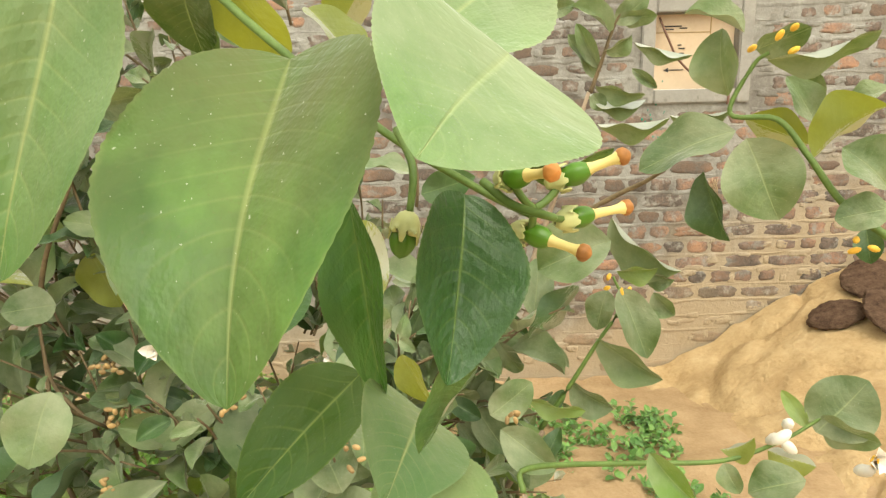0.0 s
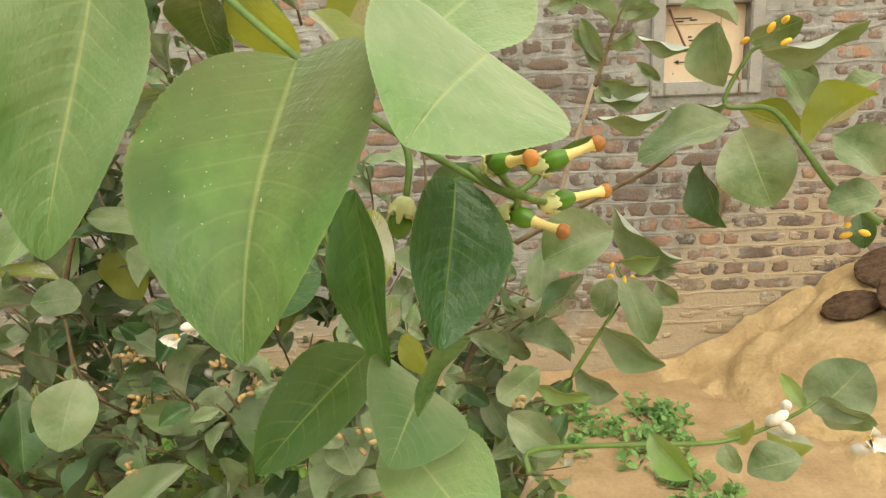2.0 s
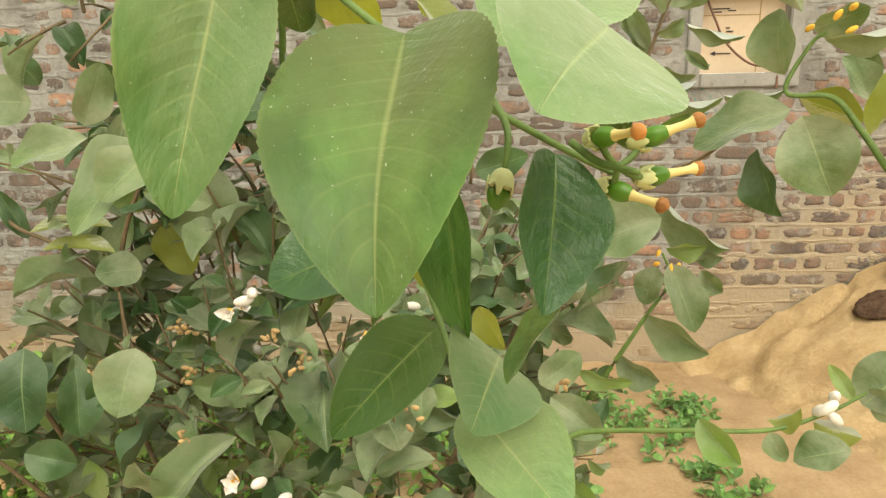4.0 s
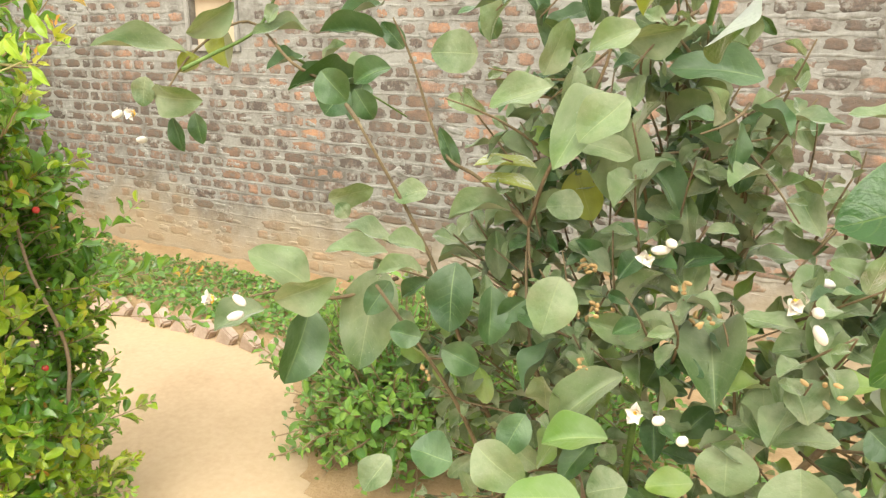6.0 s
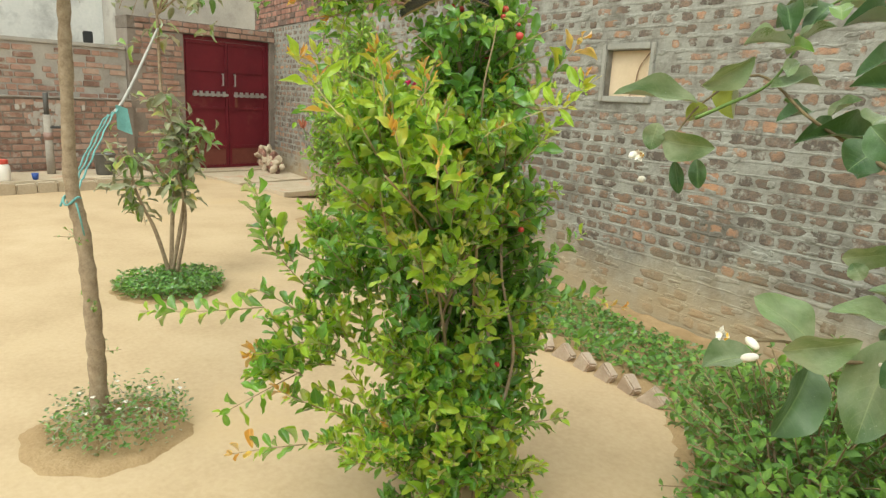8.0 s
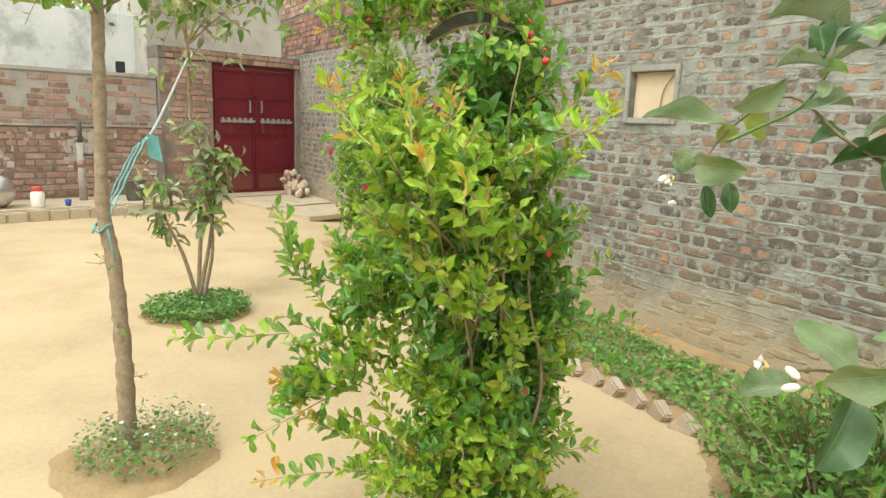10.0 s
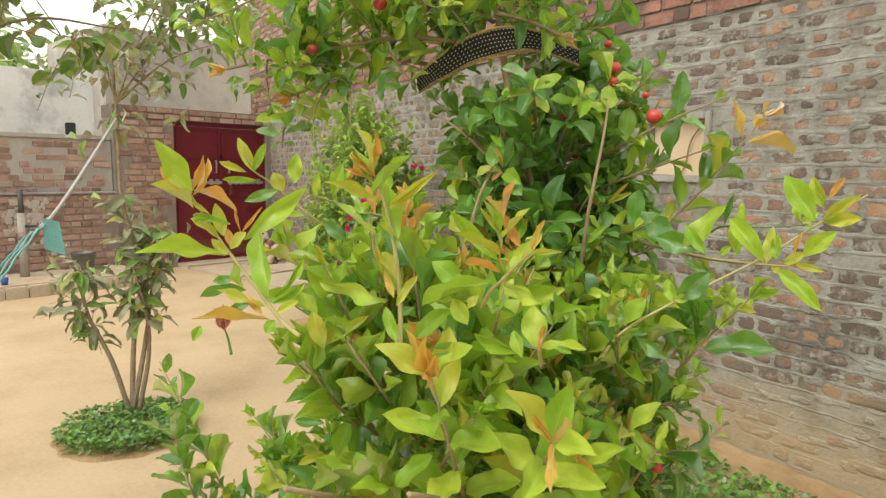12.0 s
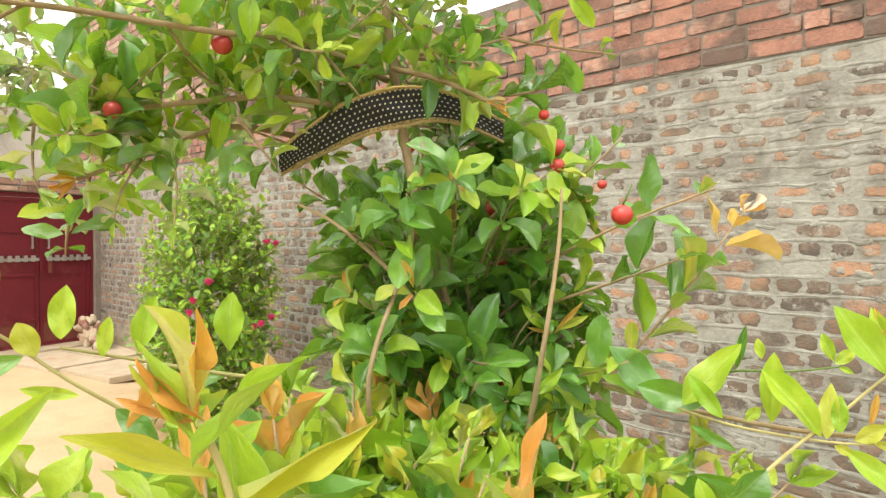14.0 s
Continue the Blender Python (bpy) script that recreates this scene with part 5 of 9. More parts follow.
bush_leaf((-1.144, 1.044, 1.376), (-1.147, 0.916, 1.352), (0.440, -0.857, 0.266), 0.050, 1)
bush_leaf((-1.082, 1.117, 1.365), (-1.048, 1.007, 1.287), (0.374, -0.828, 0.419), 0.074, 1)
bush_leaf((-1.096, 1.175, 1.423), (-1.086, 1.055, 1.365), (0.287, -0.647, 0.707), 0.063, 0)
bush_leaf((-1.108, 1.243, 1.545), (-1.117, 1.060, 1.499), (0.341, -0.786, 0.516), 0.051, 1)
bush_leaf((-1.130, 1.239, 1.620), (-1.154, 1.043, 1.604), (0.303, -0.679, 0.669), 0.043, 1)
bush_leaf((-1.170, 1.186, 1.644), (-1.186, 1.068, 1.646), (0.327, -0.673, 0.664), 0.043, 0)
bush_leaf((-0.920, 0.736, 1.401), (-0.876, 0.753, 1.349), (0.381, -0.924, 0.030), 0.068, 1)
bush_leaf((-0.944, 0.777, 1.160), (-0.863, 0.814, 1.184), (0.475, -0.740, -0.477), 0.060, 0)
bush_leaf((-0.905, 0.786, 1.126), (-0.927, 0.783, 1.153), (0.374, -0.906, 0.199), 0.036, 0)
BR = {}
BR["near"] = [(-0.110, 0.385, 1.529), (-0.075, 0.357, 1.499), (-0.039, 0.327, 1.471), (0.011, 0.275, 1.435), (0.057, 0.239, 1.409), (0.083, 0.230, 1.396)]
BR["green_right"] = [(0.139, 0.687, 0.951), (0.148, 0.703, 0.977), (0.275, 0.665, 1.003), (0.380, 0.652, 1.011), (0.459, 0.661, 1.033), (0.510, 0.669, 1.058)]
BR["green_middle"] = [(0.188, 0.855, 0.950), (0.229, 0.849, 1.021), (0.270, 0.848, 1.092), (0.308, 0.857, 1.149), (0.298, 0.872, 1.188)]
BR["green_high"] = [(0.499, 0.578, 1.302), (0.465, 0.608, 1.335), (0.436, 0.631, 1.384), (0.409, 0.649, 1.422), (0.366, 0.670, 1.429), (0.388, 0.670, 1.480), (0.401, 0.663, 1.493)]
BR["dark_middle"] = [(0.144, 0.910, 1.219), (0.292, 0.877, 1.306), (0.345, 0.834, 1.345), (0.371, 0.722, 1.419)]
BR["high_back"] = [(0.334, 1.207, 1.458), (0.352, 1.200, 1.513), (0.377, 1.187, 1.591), (0.416, 1.168, 1.645)]
BR["inner"] = [(-0.569, 0.876, 1.135), (-0.531, 0.857, 1.243), (-0.450, 0.840, 1.397), (-0.426, 0.840, 1.510)]
BR["inner_left"] = [(-0.569, 0.876, 1.135), (-0.680, 0.899, 1.207), (-0.770, 0.917, 1.253), (-0.849, 0.938, 1.419), (-0.879, 0.916, 1.499)]
BR["stem_a"] = [(-0.485, 0.819, 0.892), (-0.492, 0.850, 0.968), (-0.550, 0.858, 1.045), (-0.569, 0.876, 1.135)]
BR["stem_b"] = [(-0.478, 0.784, 0.821), (-0.535, 0.819, 0.929), (-0.567, 0.872, 1.039), (-0.569, 0.876, 1.135)]
BR["green_left"] = [(-0.852, 0.749, 1.315), (-1.057, 0.954, 1.362), (-1.116, 0.900, 1.410), (-1.264, 0.935, 1.496), (-1.317, 0.824, 1.431), (-1.341, 0.737, 1.321)]
BR["green_top"] = [(-1.284, 0.758, 1.395), (-1.257, 0.812, 1.424), (-1.220, 0.909, 1.476), (-1.204, 0.966, 1.556), (-1.210, 1.046, 1.641), (-1.171, 1.215, 1.721)]
BR["green_side"] = [(-1.206, 0.957, 1.447), (-1.151, 1.055, 1.382), (-1.101, 1.138, 1.347), (-1.050, 1.264, 1.277)]
BR["green_low"] = [(-0.817, 0.824, 1.006), (-0.873, 0.703, 0.994), (-0.933, 0.631, 1.021), (-0.976, 0.583, 1.017)]
BR["near_low"] = [(0.002, 0.318, 1.230), (-0.012, 0.345, 1.252), (-0.026, 0.372, 1.283), (-0.050, 0.410, 1.332), (-0.064, 0.412, 1.380), (-0.066, 0.395, 1.440)]
for key, pts in BR.items():
    near = key in ("near", "near_low")
    stem("branch", lemon_tree, pts, 0.0032 if near else 0.0045, 0.0016 if near else 0.002, GREEN_TWIG if near or key in ("green_right", "green_high", "green_middle", "green_top", "green_side") else DARK_TWIG)
FOOT = (-0.38, 1.02, -0.02)
for i, (end, mid) in enumerate((((-0.48, 0.78, 0.83), (-0.42, 0.95, 0.4)), ((0.19, 0.842, 0.953), (-0.05, 1.0, 0.45)), ((0.14, 0.674, 0.954), (0.0, 0.85, 0.5)), ((0.33, 1.2, 1.46), (0.05, 1.15, 0.7)), ((0.144, 0.898, 1.221), (-0.1, 1.05, 0.6)), ((-0.852, 0.749, 1.315), (-0.65, 0.88, 0.75)), ((-0.77, 0.674, 1.046), (-0.6, 0.9, 0.5)))):
    a = np.array(FOOT) + np.array((0.05 * math.cos(i * 2.2), 0.05 * math.sin(i * 2.2), 0))
    pts = [a, (a + np.array(mid)) / 2 + np.array((0.03 * math.sin(i * 3), 0.03 * math.cos(i * 5), 0)), mid, (np.array(mid) + np.array(end)) / 2 + np.array((0.02, -0.01, 0.03)), end]
    stem("trunk", lemon_tree, pts, 0.011 if i < 5 else 0.006, 0.004 if i < 5 else 0.0028, BARK if i < 5 else DARK_TWIG, 5, 8, 0.08, i)
stem("branch", lemon_tree, [(-0.11, 0.385, 1.529), (-0.17, 0.50, 1.62), (-0.24, 0.75, 1.70), (-0.30, 1.0, 1.58), (-0.36, 1.12, 1.2), (-0.38, 1.05, 0.5)], 0.0034, 0.008, GREEN_TWIG)
stem("branch", lemon_tree, [(0.5, 0.567, 1.306), (0.63, 0.62, 1.2), (0.85, 0.8, 0.85), (0.6, 1.0, 0.4), (-0.2, 1.05, 0.05)], 0.006, 0.011, DARK_TWIG)

rng = np.random.default_rng(11)
twigs = Buf()
for i in range(520):
    for _ in range(50):
        p = rng.normal(size=3)
        p = p / np.linalg.norm(p) * rng.uniform(0.45, 1.0) ** 0.5
        q = np.array((-0.27, 1.02, 0.74)) + p * np.array((0.56, 0.34, 0.82))
        if q[1] > 0.70 + 0.25 * max(q[2] - 0.9, 0) and 0.12 < q[2] < 1.70 - 0.5 * max(q[0], 0) and q[0] < 0.18 + (0.3 if q[2] < 0.6 else 0) and not (q[0] < -0.7 and q[2] > 1.1):
            break
    if q[2] > 1.2 and rng.random() < (0.2 if -0.58 < q[0] < -0.14 else 0.55):
        continue
    out = (q - np.array((-0.3, 1.15, 0.6))) + rng.normal(size=3) * 0.15
    sprig(LF, rng, q - out * 0.15, out, rng.uniform(0.10, 0.22), int(rng.integers(3, 6)), rng.uniform(0.062, 0.095), (LEMON, LEMON, LEMON, LEMON, LEMON_DARK, LEMON_FRESH) if q[2] < 1.0 else (LEMON, LEMON, LEMON, LEMON_DARK), LEMON_SHAPES, twigs, 0.52, 0.1, alternate=True, droop=0.25, r=0.002, face=(-0.1, -0.9, 0.2))
# the crowded top of the bush
for i in range(46):
    q = np.array((rng.uniform(-0.60, -0.20), rng.uniform(0.84, 1.12), rng.uniform(1.22, 1.68)))
    sprig(LF, rng, q, rng.normal(size=3) + np.array((0, -0.3, 0.5)), rng.uniform(0.10, 0.20), int(rng.integers(3, 5)), rng.uniform(0.065, 0.09), (LEMON, LEMON, LEMON_DARK, LEMON_DARK), LEMON_SHAPES, twigs, 0.50, 0.1, alternate=True, droop=0.3, r=0.002, face=(-0.1, -0.8, 0.3))
LF.limit = 0
LF.close()
tagged(piece("twig_work", twigs.mesh("twig_work", DARK_TWIG), lemon_tree), kind="stuff")

PETAL_SHAPE = leaf_shape(4, 6, 1.15, 0.45, 0.45, 0.45, 0.0, 0, 3)


def flower_parts(parent, at, way, size, rng, open_=1.0):
    """A white blossom: petals, and the stamens as a part of them."""
    way = Vector(way).normalized()
    b = Buf()
    rot = way.to_track_quat("Z", "Y").to_matrix().to_4x4()
    for k in range(5):
        m = Matrix.Translation(at) @ rot @ Matrix.Rotation(k * 1.257 + rng.uniform(-0.2, 0.2), 4, "Z") @ Matrix.Rotation(radians(25 + 55 * (1 - open_)) * rng.uniform(0.7, 1.3), 4, "X") @ Matrix.Diagonal((size * 0.36, size * 0.6, size * 0.6, 1))
        a = np.array(m)
        b.add(PETAL_SHAPE[0] @ a[:3, :3].T + a[:3, 3], PETAL_SHAPE[1], PETAL_SHAPE[2])
    fl = piece("blossom", b.mesh("blossom", PETAL), parent)
    bm = bmesh.new()
    for k in range(7):
        v = Vector(at) + (rot @ Vector((0.1 * size * math.cos(k), 0.1 * size * math.sin(k), 0.22 * size)))
        ball(bm, v, size * 0.065, 1, 1, 1.4, 6, 4)
    o = part("stamens", bm, STAMEN, None, smooth=True)
    under(o, fl)
    return fl


def bud_parts(parent, at, way, size, mat=None, n=1, rng=None):
    for k in range(n):
        bm = bmesh.new()
        w = Vector(way) + (Vector(rng.normal(size=3)) * 0.6 if n > 1 else Vector())
        p = Vector(at) + (Vector(rng.normal(size=3)) * size * 0.9 if n > 1 else Vector())
        ball(bm, p, size * 0.32, 1, 1, 1.9, 8, 6, Matrix.Translation(p) @ w.normalized().to_track_quat("Z", "Y").to_matrix().to_4x4())
        part("bud", bm, mat or PETAL, parent, smooth=True)


rng = np.random.default_rng(3)
for at, way in (((-0.836, 0.791, 1.013), (-0.2, -1, 0.3)), ((-0.354, 0.84, 1.114), (0.1, -1, 0.2)), ((-1.364, 0.702, 1.307), (0.0, -1, 0.1)), ((-0.968, 0.501, 1.041), (-0.4, -1, 0.2)), ((0.524, 0.600, 1.040), (0.1, -1, 0.2)), ((-0.118, 0.86, 1.083), (0, -1, 0)), ((-0.310, 0.643, 0.944), (0, -1, 0.2)), ((-0.332, 0.735, 1.145), (0.1, -1, 0.2)), ((-0.136, 0.70, 1.124), (0.2, -1, 0.1))):
    flower_parts(lemon_tree, at, way, 0.042, rng, 0.45)
    bud_parts(lemon_tree, Vector(at) + Vector((0.012, -0.004, -0.012)), way, 0.024, PETAL, 2, rng)
bud_parts(lemon_tree, (0.439, 0.655, 1.042), (0, -0.5, 1), 0.022, PETAL, 4, rng)
for at in ((-0.262, 0.84, 1.026), (-0.448, 0.822, 1.080), (-0.085, 0.77, 0.978), (-0.431, 0.81, 1.019), (0.137, 0.76, 1.016), (-0.413, 0.755, 1.105), (-0.288, 0.74, 1.094), (-0.236, 0.72, 1.064), (-0.398, 0.735, 1.047), (-0.551, 0.755, 1.040), (-0.420, 0.715, 0.961), (-0.077, 0.68, 1.017), (-0.698, 0.715, 0.876)):
    bud_parts(lemon_tree, at, (0.2, -0.6, 0.4), 0.011, SPENT, 5, rng)
for at in ((0.398, 0.640, 1.503), (0.472, 0.580, 1.303), (0.291, 0.842, 1.178)):
    bud_parts(lemon_tree, at, (0.2, -0.6, 0.4), 0.011, STAMEN, 4, rng)
stem("flower_stalk", lemon_tree, [(0.058, 0.228, 1.414), (0.070, 0.215, 1.405), (0.084, 0.2, 1.402), (0.0875, 0.209, 1.4)], 0.0022, 0.0016, GREEN_TWIG)


def lathe(rings, m, jag=0.0, sides=14, ribs=0.0):
    """A turned shape from (radius, height) rings along +z; jag cuts points into the last ring, ribs flute it."""
    b = Buf()
    verts = []
    for j, (r, h) in enumerate(rings):
        for k in range(sides):
            a = 2 * math.pi * k / sides
            q = r * (1 + ribs * math.cos(7 * a))
            cut = jag * (0.5 + 0.5 * math.cos(5 * a + 0.6)) + jag * 0.4 * math.sin(9 * a) if j == len(rings) - 1 else 0.0
            verts.append(m @ Vector((q * math.cos(a), q * math.sin(a), h - cut)))
    b.add([tuple(v) for v in verts], [(j * sides + k, j * sides + (k + 1) % sides, (j + 1) * sides + (k + 1) % sides, (j + 1) * sides + k) for j in range(len(rings) - 1) for k in range(sides)])
    return b


def fruitlet(base, tip):
    """A young fruit set in its torn pale calyx, with a fleshy style and a wrinkled brown stigma."""
    base, tip = Vector(base), Vector(tip)
    d = (tip - base).normalized()
    size = (tip - base).length
    m = Matrix.Translation(base) @ d.to_track_quat("Z", "Y").to_matrix().to_4x4()
    oval = [(0.0052 * math.sin(math.pi * t) ** 0.62 + 0.0001, -0.004 + 0.0175 * t) for t in np.linspace(0.02, 0.98, 11)]
    f = new("fruitlet", lathe(oval, m, 0.0, 28, 0.03).mesh("fruitlet", OVARY))
    under(f, lemon_tree)
    cup = [(0.0018, -0.0095), (0.0034, -0.0078), (0.0050, -0.0052), (0.0060, -0.0020), (0.0068, 0.0014)]
    b = lathe(cup, m, 0.0045, 30)
    c = new("calyx", b.mesh("calyx", CALYX))
    c.modifiers.new("thickness", "SOLIDIFY").thickness = 0.0006
    under(c, f)
    neck = [(0.0031, 0.0112), (0.0024, 0.0135), (0.0021, size * 0.74), (0.0024, size * 0.88), (0.0033, size - 0.001)]
    under(new("style", lathe(neck, m).mesh("style", STYLE)), f)
    knob = [(0.0040 * math.sin(math.pi * t) ** 0.6 * (1 + 0.05 * math.sin(20 * t)) + 0.0001, size - 0.003 + 0.0078 * t) for t in (0.0, 0.02, 0.08, 0.2, 0.35, 0.5, 0.65, 0.8, 0.92, 0.98, 1.0)]
    under(new("stigma", lathe(knob, m, 0.0, 21, 0.05).mesh("stigma", BUD_Y)), f)


FRUITLETS = (((0.095, 0.225, 1.415), (0.119, 0.222, 1.424)), ((0.101, 0.237, 1.394), (0.129, 0.247, 1.397)), ((0.079, 0.225, 1.390), (0.1, 0.21, 1.384)), ((0.069, 0.214, 1.417), (0.083, 0.194, 1.421)))
for base, tip in FRUITLETS:
    fruitlet(base, tip)
    stem("flower_stalk", lemon_tree, [(0.0805, 0.219, 1.402), (np.array(base) + np.array((0.0805, 0.219, 1.402))) / 2 + np.array((0, 0, -0.002)), base], 0.0018, 0.0018, GREEN_TWIG, 4, 6)
hang = Matrix.Translation((0.022, 0.230, 1.392)) @ Vector((-0.25, -0.1, -1.0)).to_track_quat("Z", "Y").to_matrix().to_4x4()
f = under(new("fruitlet", lathe([(0.0062 * math.sin(math.pi * t) ** 0.6 + 0.0001, -0.004 + 0.018 * t) for t in np.linspace(0.02, 1.0, 12)], hang, 0.0, 28, 0.03).mesh("fruitlet", OVARY)), lemon_tree)
c = under(new("calyx", lathe([(0.002, -0.009), (0.0045, -0.0075), (0.0064, -0.004), (0.0072, 0.001), (0.0074, 0.004)], hang, 0.006, 30).mesh("calyx", CALYX)), f)
c.modifiers.new("thickness", "SOLIDIFY").thickness = 0.0007
stem("flower_stalk", lemon_tree, [(0.018, 0.26, 1.437), (0.026, 0.24, 1.42), (0.024, 0.232, 1.398)], 0.0022, 0.0018, GREEN_TWIG)

# ---- barbados cherry shrub ----
cherry = empty("cherry_shrub", (-2.02, 0.70, 0.0), "tall barbados cherry shrub with red fruit and orange new shoots", "shrub")
CF = Foliage(cherry, 0)
rng = np.random.default_rng(21)
axis0, axis1 = np.array((-2.06, 0.74, 0.0)), np.array((-1.98, 0.63, 1.5))
for i in range(7):
    a = i * 0.9 + 0.3
    foot = axis0 + np.array((0.07 * math.cos(a), 0.07 * math.sin(a), -0.03))
    top = axis1 + np.array((0.13 * math.cos(a * 2.1), 0.13 * math.sin(a * 2.1), -0.34 + 0.12 * rng.random()))
    mid = (foot + top) / 2 + np.array((0.1 * math.cos(a * 1.3), 0.1 * math.sin(a * 1.3), 0.0))
    stem("trunk", cherry, [foot, (foot * 2 + mid) / 3 + rng.normal(size=3) * 0.02, mid, (mid + top) / 2 + rng.normal(size=3) * 0.03, top], 0.0085, 0.0028, TWIG if i % 2 else BARK, 7, 7, 0.14, i)
SHOOTS = {}
SHOOTS["right_side"] = [(-1.791, 0.653, 1.406), (-1.712, 0.669, 1.393), (-1.616, 0.662, 1.394), (-1.538, 0.642, 1.407)]
SHOOTS["arm_a"] = [(-2.002, 0.512, 1.693), (-2.053, 0.436, 1.702), (-2.101, 0.351, 1.690), (-2.138, 0.264, 1.669), (-2.161, 0.180, 1.645)]
SHOOTS["arm_b"] = [(-2.017, 0.559, 1.735), (-1.999, 0.443, 1.748), (-2.014, 0.339, 1.742), (-2.025, 0.230, 1.737), (-2.015, 0.151, 1.724)]
SHOOTS["arm_c"] = [(-1.974, 0.530, 1.736), (-1.921, 0.547, 1.718), (-1.876, 0.569, 1.693)]
SHOOTS["arm_d"] = [(-2.080, 0.498, 1.668), (-2.108, 0.412, 1.675), (-2.124, 0.342, 1.644), (-2.152, 0.273, 1.611)]
SHOOTS["twig_a"] = [(-1.899, 0.504, 1.647), (-1.911, 0.500, 1.548), (-1.914, 0.449, 1.423), (-1.945, 0.500, 1.300), (-1.975, 0.580, 1.120)]
SHOOTS["twig_b"] = [(-2.032, 0.446, 1.591), (-1.978, 0.470, 1.561), (-1.929, 0.521, 1.490), (-1.915, 0.580, 1.380), (-1.945, 0.620, 1.200)]
SHOOTS["twig_c"] = [(-1.800, 0.592, 1.601), (-1.792, 0.575, 1.543), (-1.799, 0.561, 1.448), (-1.845, 0.590, 1.330), (-1.915, 0.620, 1.150)]
for key, pts in SHOOTS.items():
    thin = key.startswith("twig")
    stem("branch", cherry, pts, 0.0014 if thin else 0.0036 if key.startswith("arm") else 0.003, 0.0038 if thin else 0.0022 if key.startswith("arm") else 0.0016, TWIG)
stem("branch", cherry, [(-1.95, 0.60, 1.45), (-1.97, 0.56, 1.6), (-1.99, 0.547, 1.736), (-2.0, 0.53, 1.9), (-1.98, 0.5, 2.1)], 0.006, 0.004, TWIG)
for i, end in enumerate(((-1.70, 0.10, 1.22), (-1.60, 0.17, 1.24), (-1.60, 0.32, 1.26), (-1.68, 0.44, 1.22))):
    root = (-1.95 + 0.02 * i, 0.58 + 0.02 * i, 0.80 + 0.09 * (i % 3))
    stem("branch", cherry, [root, ((root[0] + end[0]) / 2 - 0.02, (root[1] + end[1]) / 2 + 0.03, 1.04 + 0.03 * i), end], 0.0048, 0.0026, TWIG)

twigs = Buf()


def along(key, n, size, mats, tip, k0=0.25):
    """Leaf pairs along one of the named shoots."""
    line = spline(SHOOTS[key], 8)
    for i in range(n):
        t = k0 + (1 - k0) * i / max(n - 1, 1)
        j = min(int(t * (len(line) - 1)), len(line) - 2)
        q, d = line[j], line[j + 1] - line[max(j - 1, 0)]
        d = d / np.linalg.norm(d)
        a = np.cross(d, (0.1, 0.3, 1.0))
        a /= np.linalg.norm(a)
        b = np.cross(d, a)
        w = i * 1.57 + rng.uniform(-0.3, 0.3)
        side = math.cos(w) * a + math.sin(w) * b
        for s in (1, -1):
            ax = d * rng.uniform(0.3, 0.8) + s * side + rng.normal(size=3) * 0.12
            ax /= np.linalg.norm(ax)
            L = size * rng.uniform(0.75, 1.15) * (0.7 if t > 0.85 else 1)
            mat = tip if t > 0.82 else mats[int(rng.integers(len(mats)))]
            CF.leaf(leaf_pose(q + ax * 0.004, q + ax * L, np.array((0, 0, 1.0)) + rng.normal(size=3) * 0.4, L * rng.uniform(0.33, 0.42)), FINE_SHAPES, int(rng.integers(4)), mat, True)
    for k in range(5):
        ax = d + rng.normal(size=3) * 0.4
        ax /= np.linalg.norm(ax)
        CF.leaf(leaf_pose(line[-1], line[-1] + ax * size * rng.uniform(0.4, 0.7), rng.normal(size=3), size * 0.12), FINE_SHAPES, int(rng.integers(4)), CHERRY_TIP, True)


NEW, OLD = (CHERRY_NEW_AND_LIT, CHERRY_NEW_AND_LIT, CHERRY_NEW_AND_LIT), (CHERRY, CHERRY, CHERRY)
SHOOT_KINDS = (CHERRY_NEW_AND_LIT, CHERRY, CHERRY_TIP, CHERRY_YELLOW, CHERRY_RED)


def shoot_leaf(base, tip, normal, width, k):
    COUNT[0] += 1
    CF.leaf(leaf_pose(base, tip, normal, width * (0.66 if k == 2 else 0.74)), SHOOT_SHAPES, COUNT[0] % 6, SHOOT_KINDS[k], True)


# shoots that lean out over the path
shoot_leaf((-1.794, 0.049, 1.477), (-1.785, 0.018, 1.526), (0.975, 0.221, -0.037), 0.028, 0)
shoot_leaf((-1.794, 0.049, 1.480), (-1.794, 0.061, 1.514), (0.978, 0.194, -0.082), 0.011, 2)
shoot_leaf((-1.795, 0.047, 1.478), (-1.803, 0.025, 1.503), (0.774, -0.581, -0.251), 0.012, 2)
shoot_leaf((-1.793, 0.050, 1.475), (-1.799, 0.034, 1.487), (0.956, -0.265, 0.122), 0.011, 3)
shoot_leaf((-1.790, 0.072, 1.436), (-1.801, 0.049, 1.455), (0.888, -0.068, 0.454), 0.013, 3)
shoot_leaf((-1.788, 0.076, 1.438), (-1.797, 0.071, 1.469), (0.927, -0.329, 0.181), 0.017, 3)
shoot_leaf((-1.774, 0.076, 1.422), (-1.782, 0.063, 1.437), (0.915, -0.327, 0.238), 0.012, 3)
shoot_leaf((-1.784, 0.077, 1.421), (-1.776, -0.004, 1.428), (0.711, 0.129, 0.692), 0.024, 0)
shoot_leaf((-1.774, 0.078, 1.427), (-1.772, 0.092, 1.443), (0.705, -0.568, 0.424), 0.016, 3)
shoot_leaf((-1.774, 0.080, 1.428), (-1.779, 0.077, 1.446), (0.911, -0.348, 0.221), 0.012, 2)
shoot_leaf((-1.774, 0.088, 1.442), (-1.780, 0.084, 1.467), (0.913, -0.365, 0.182), 0.004, 2)
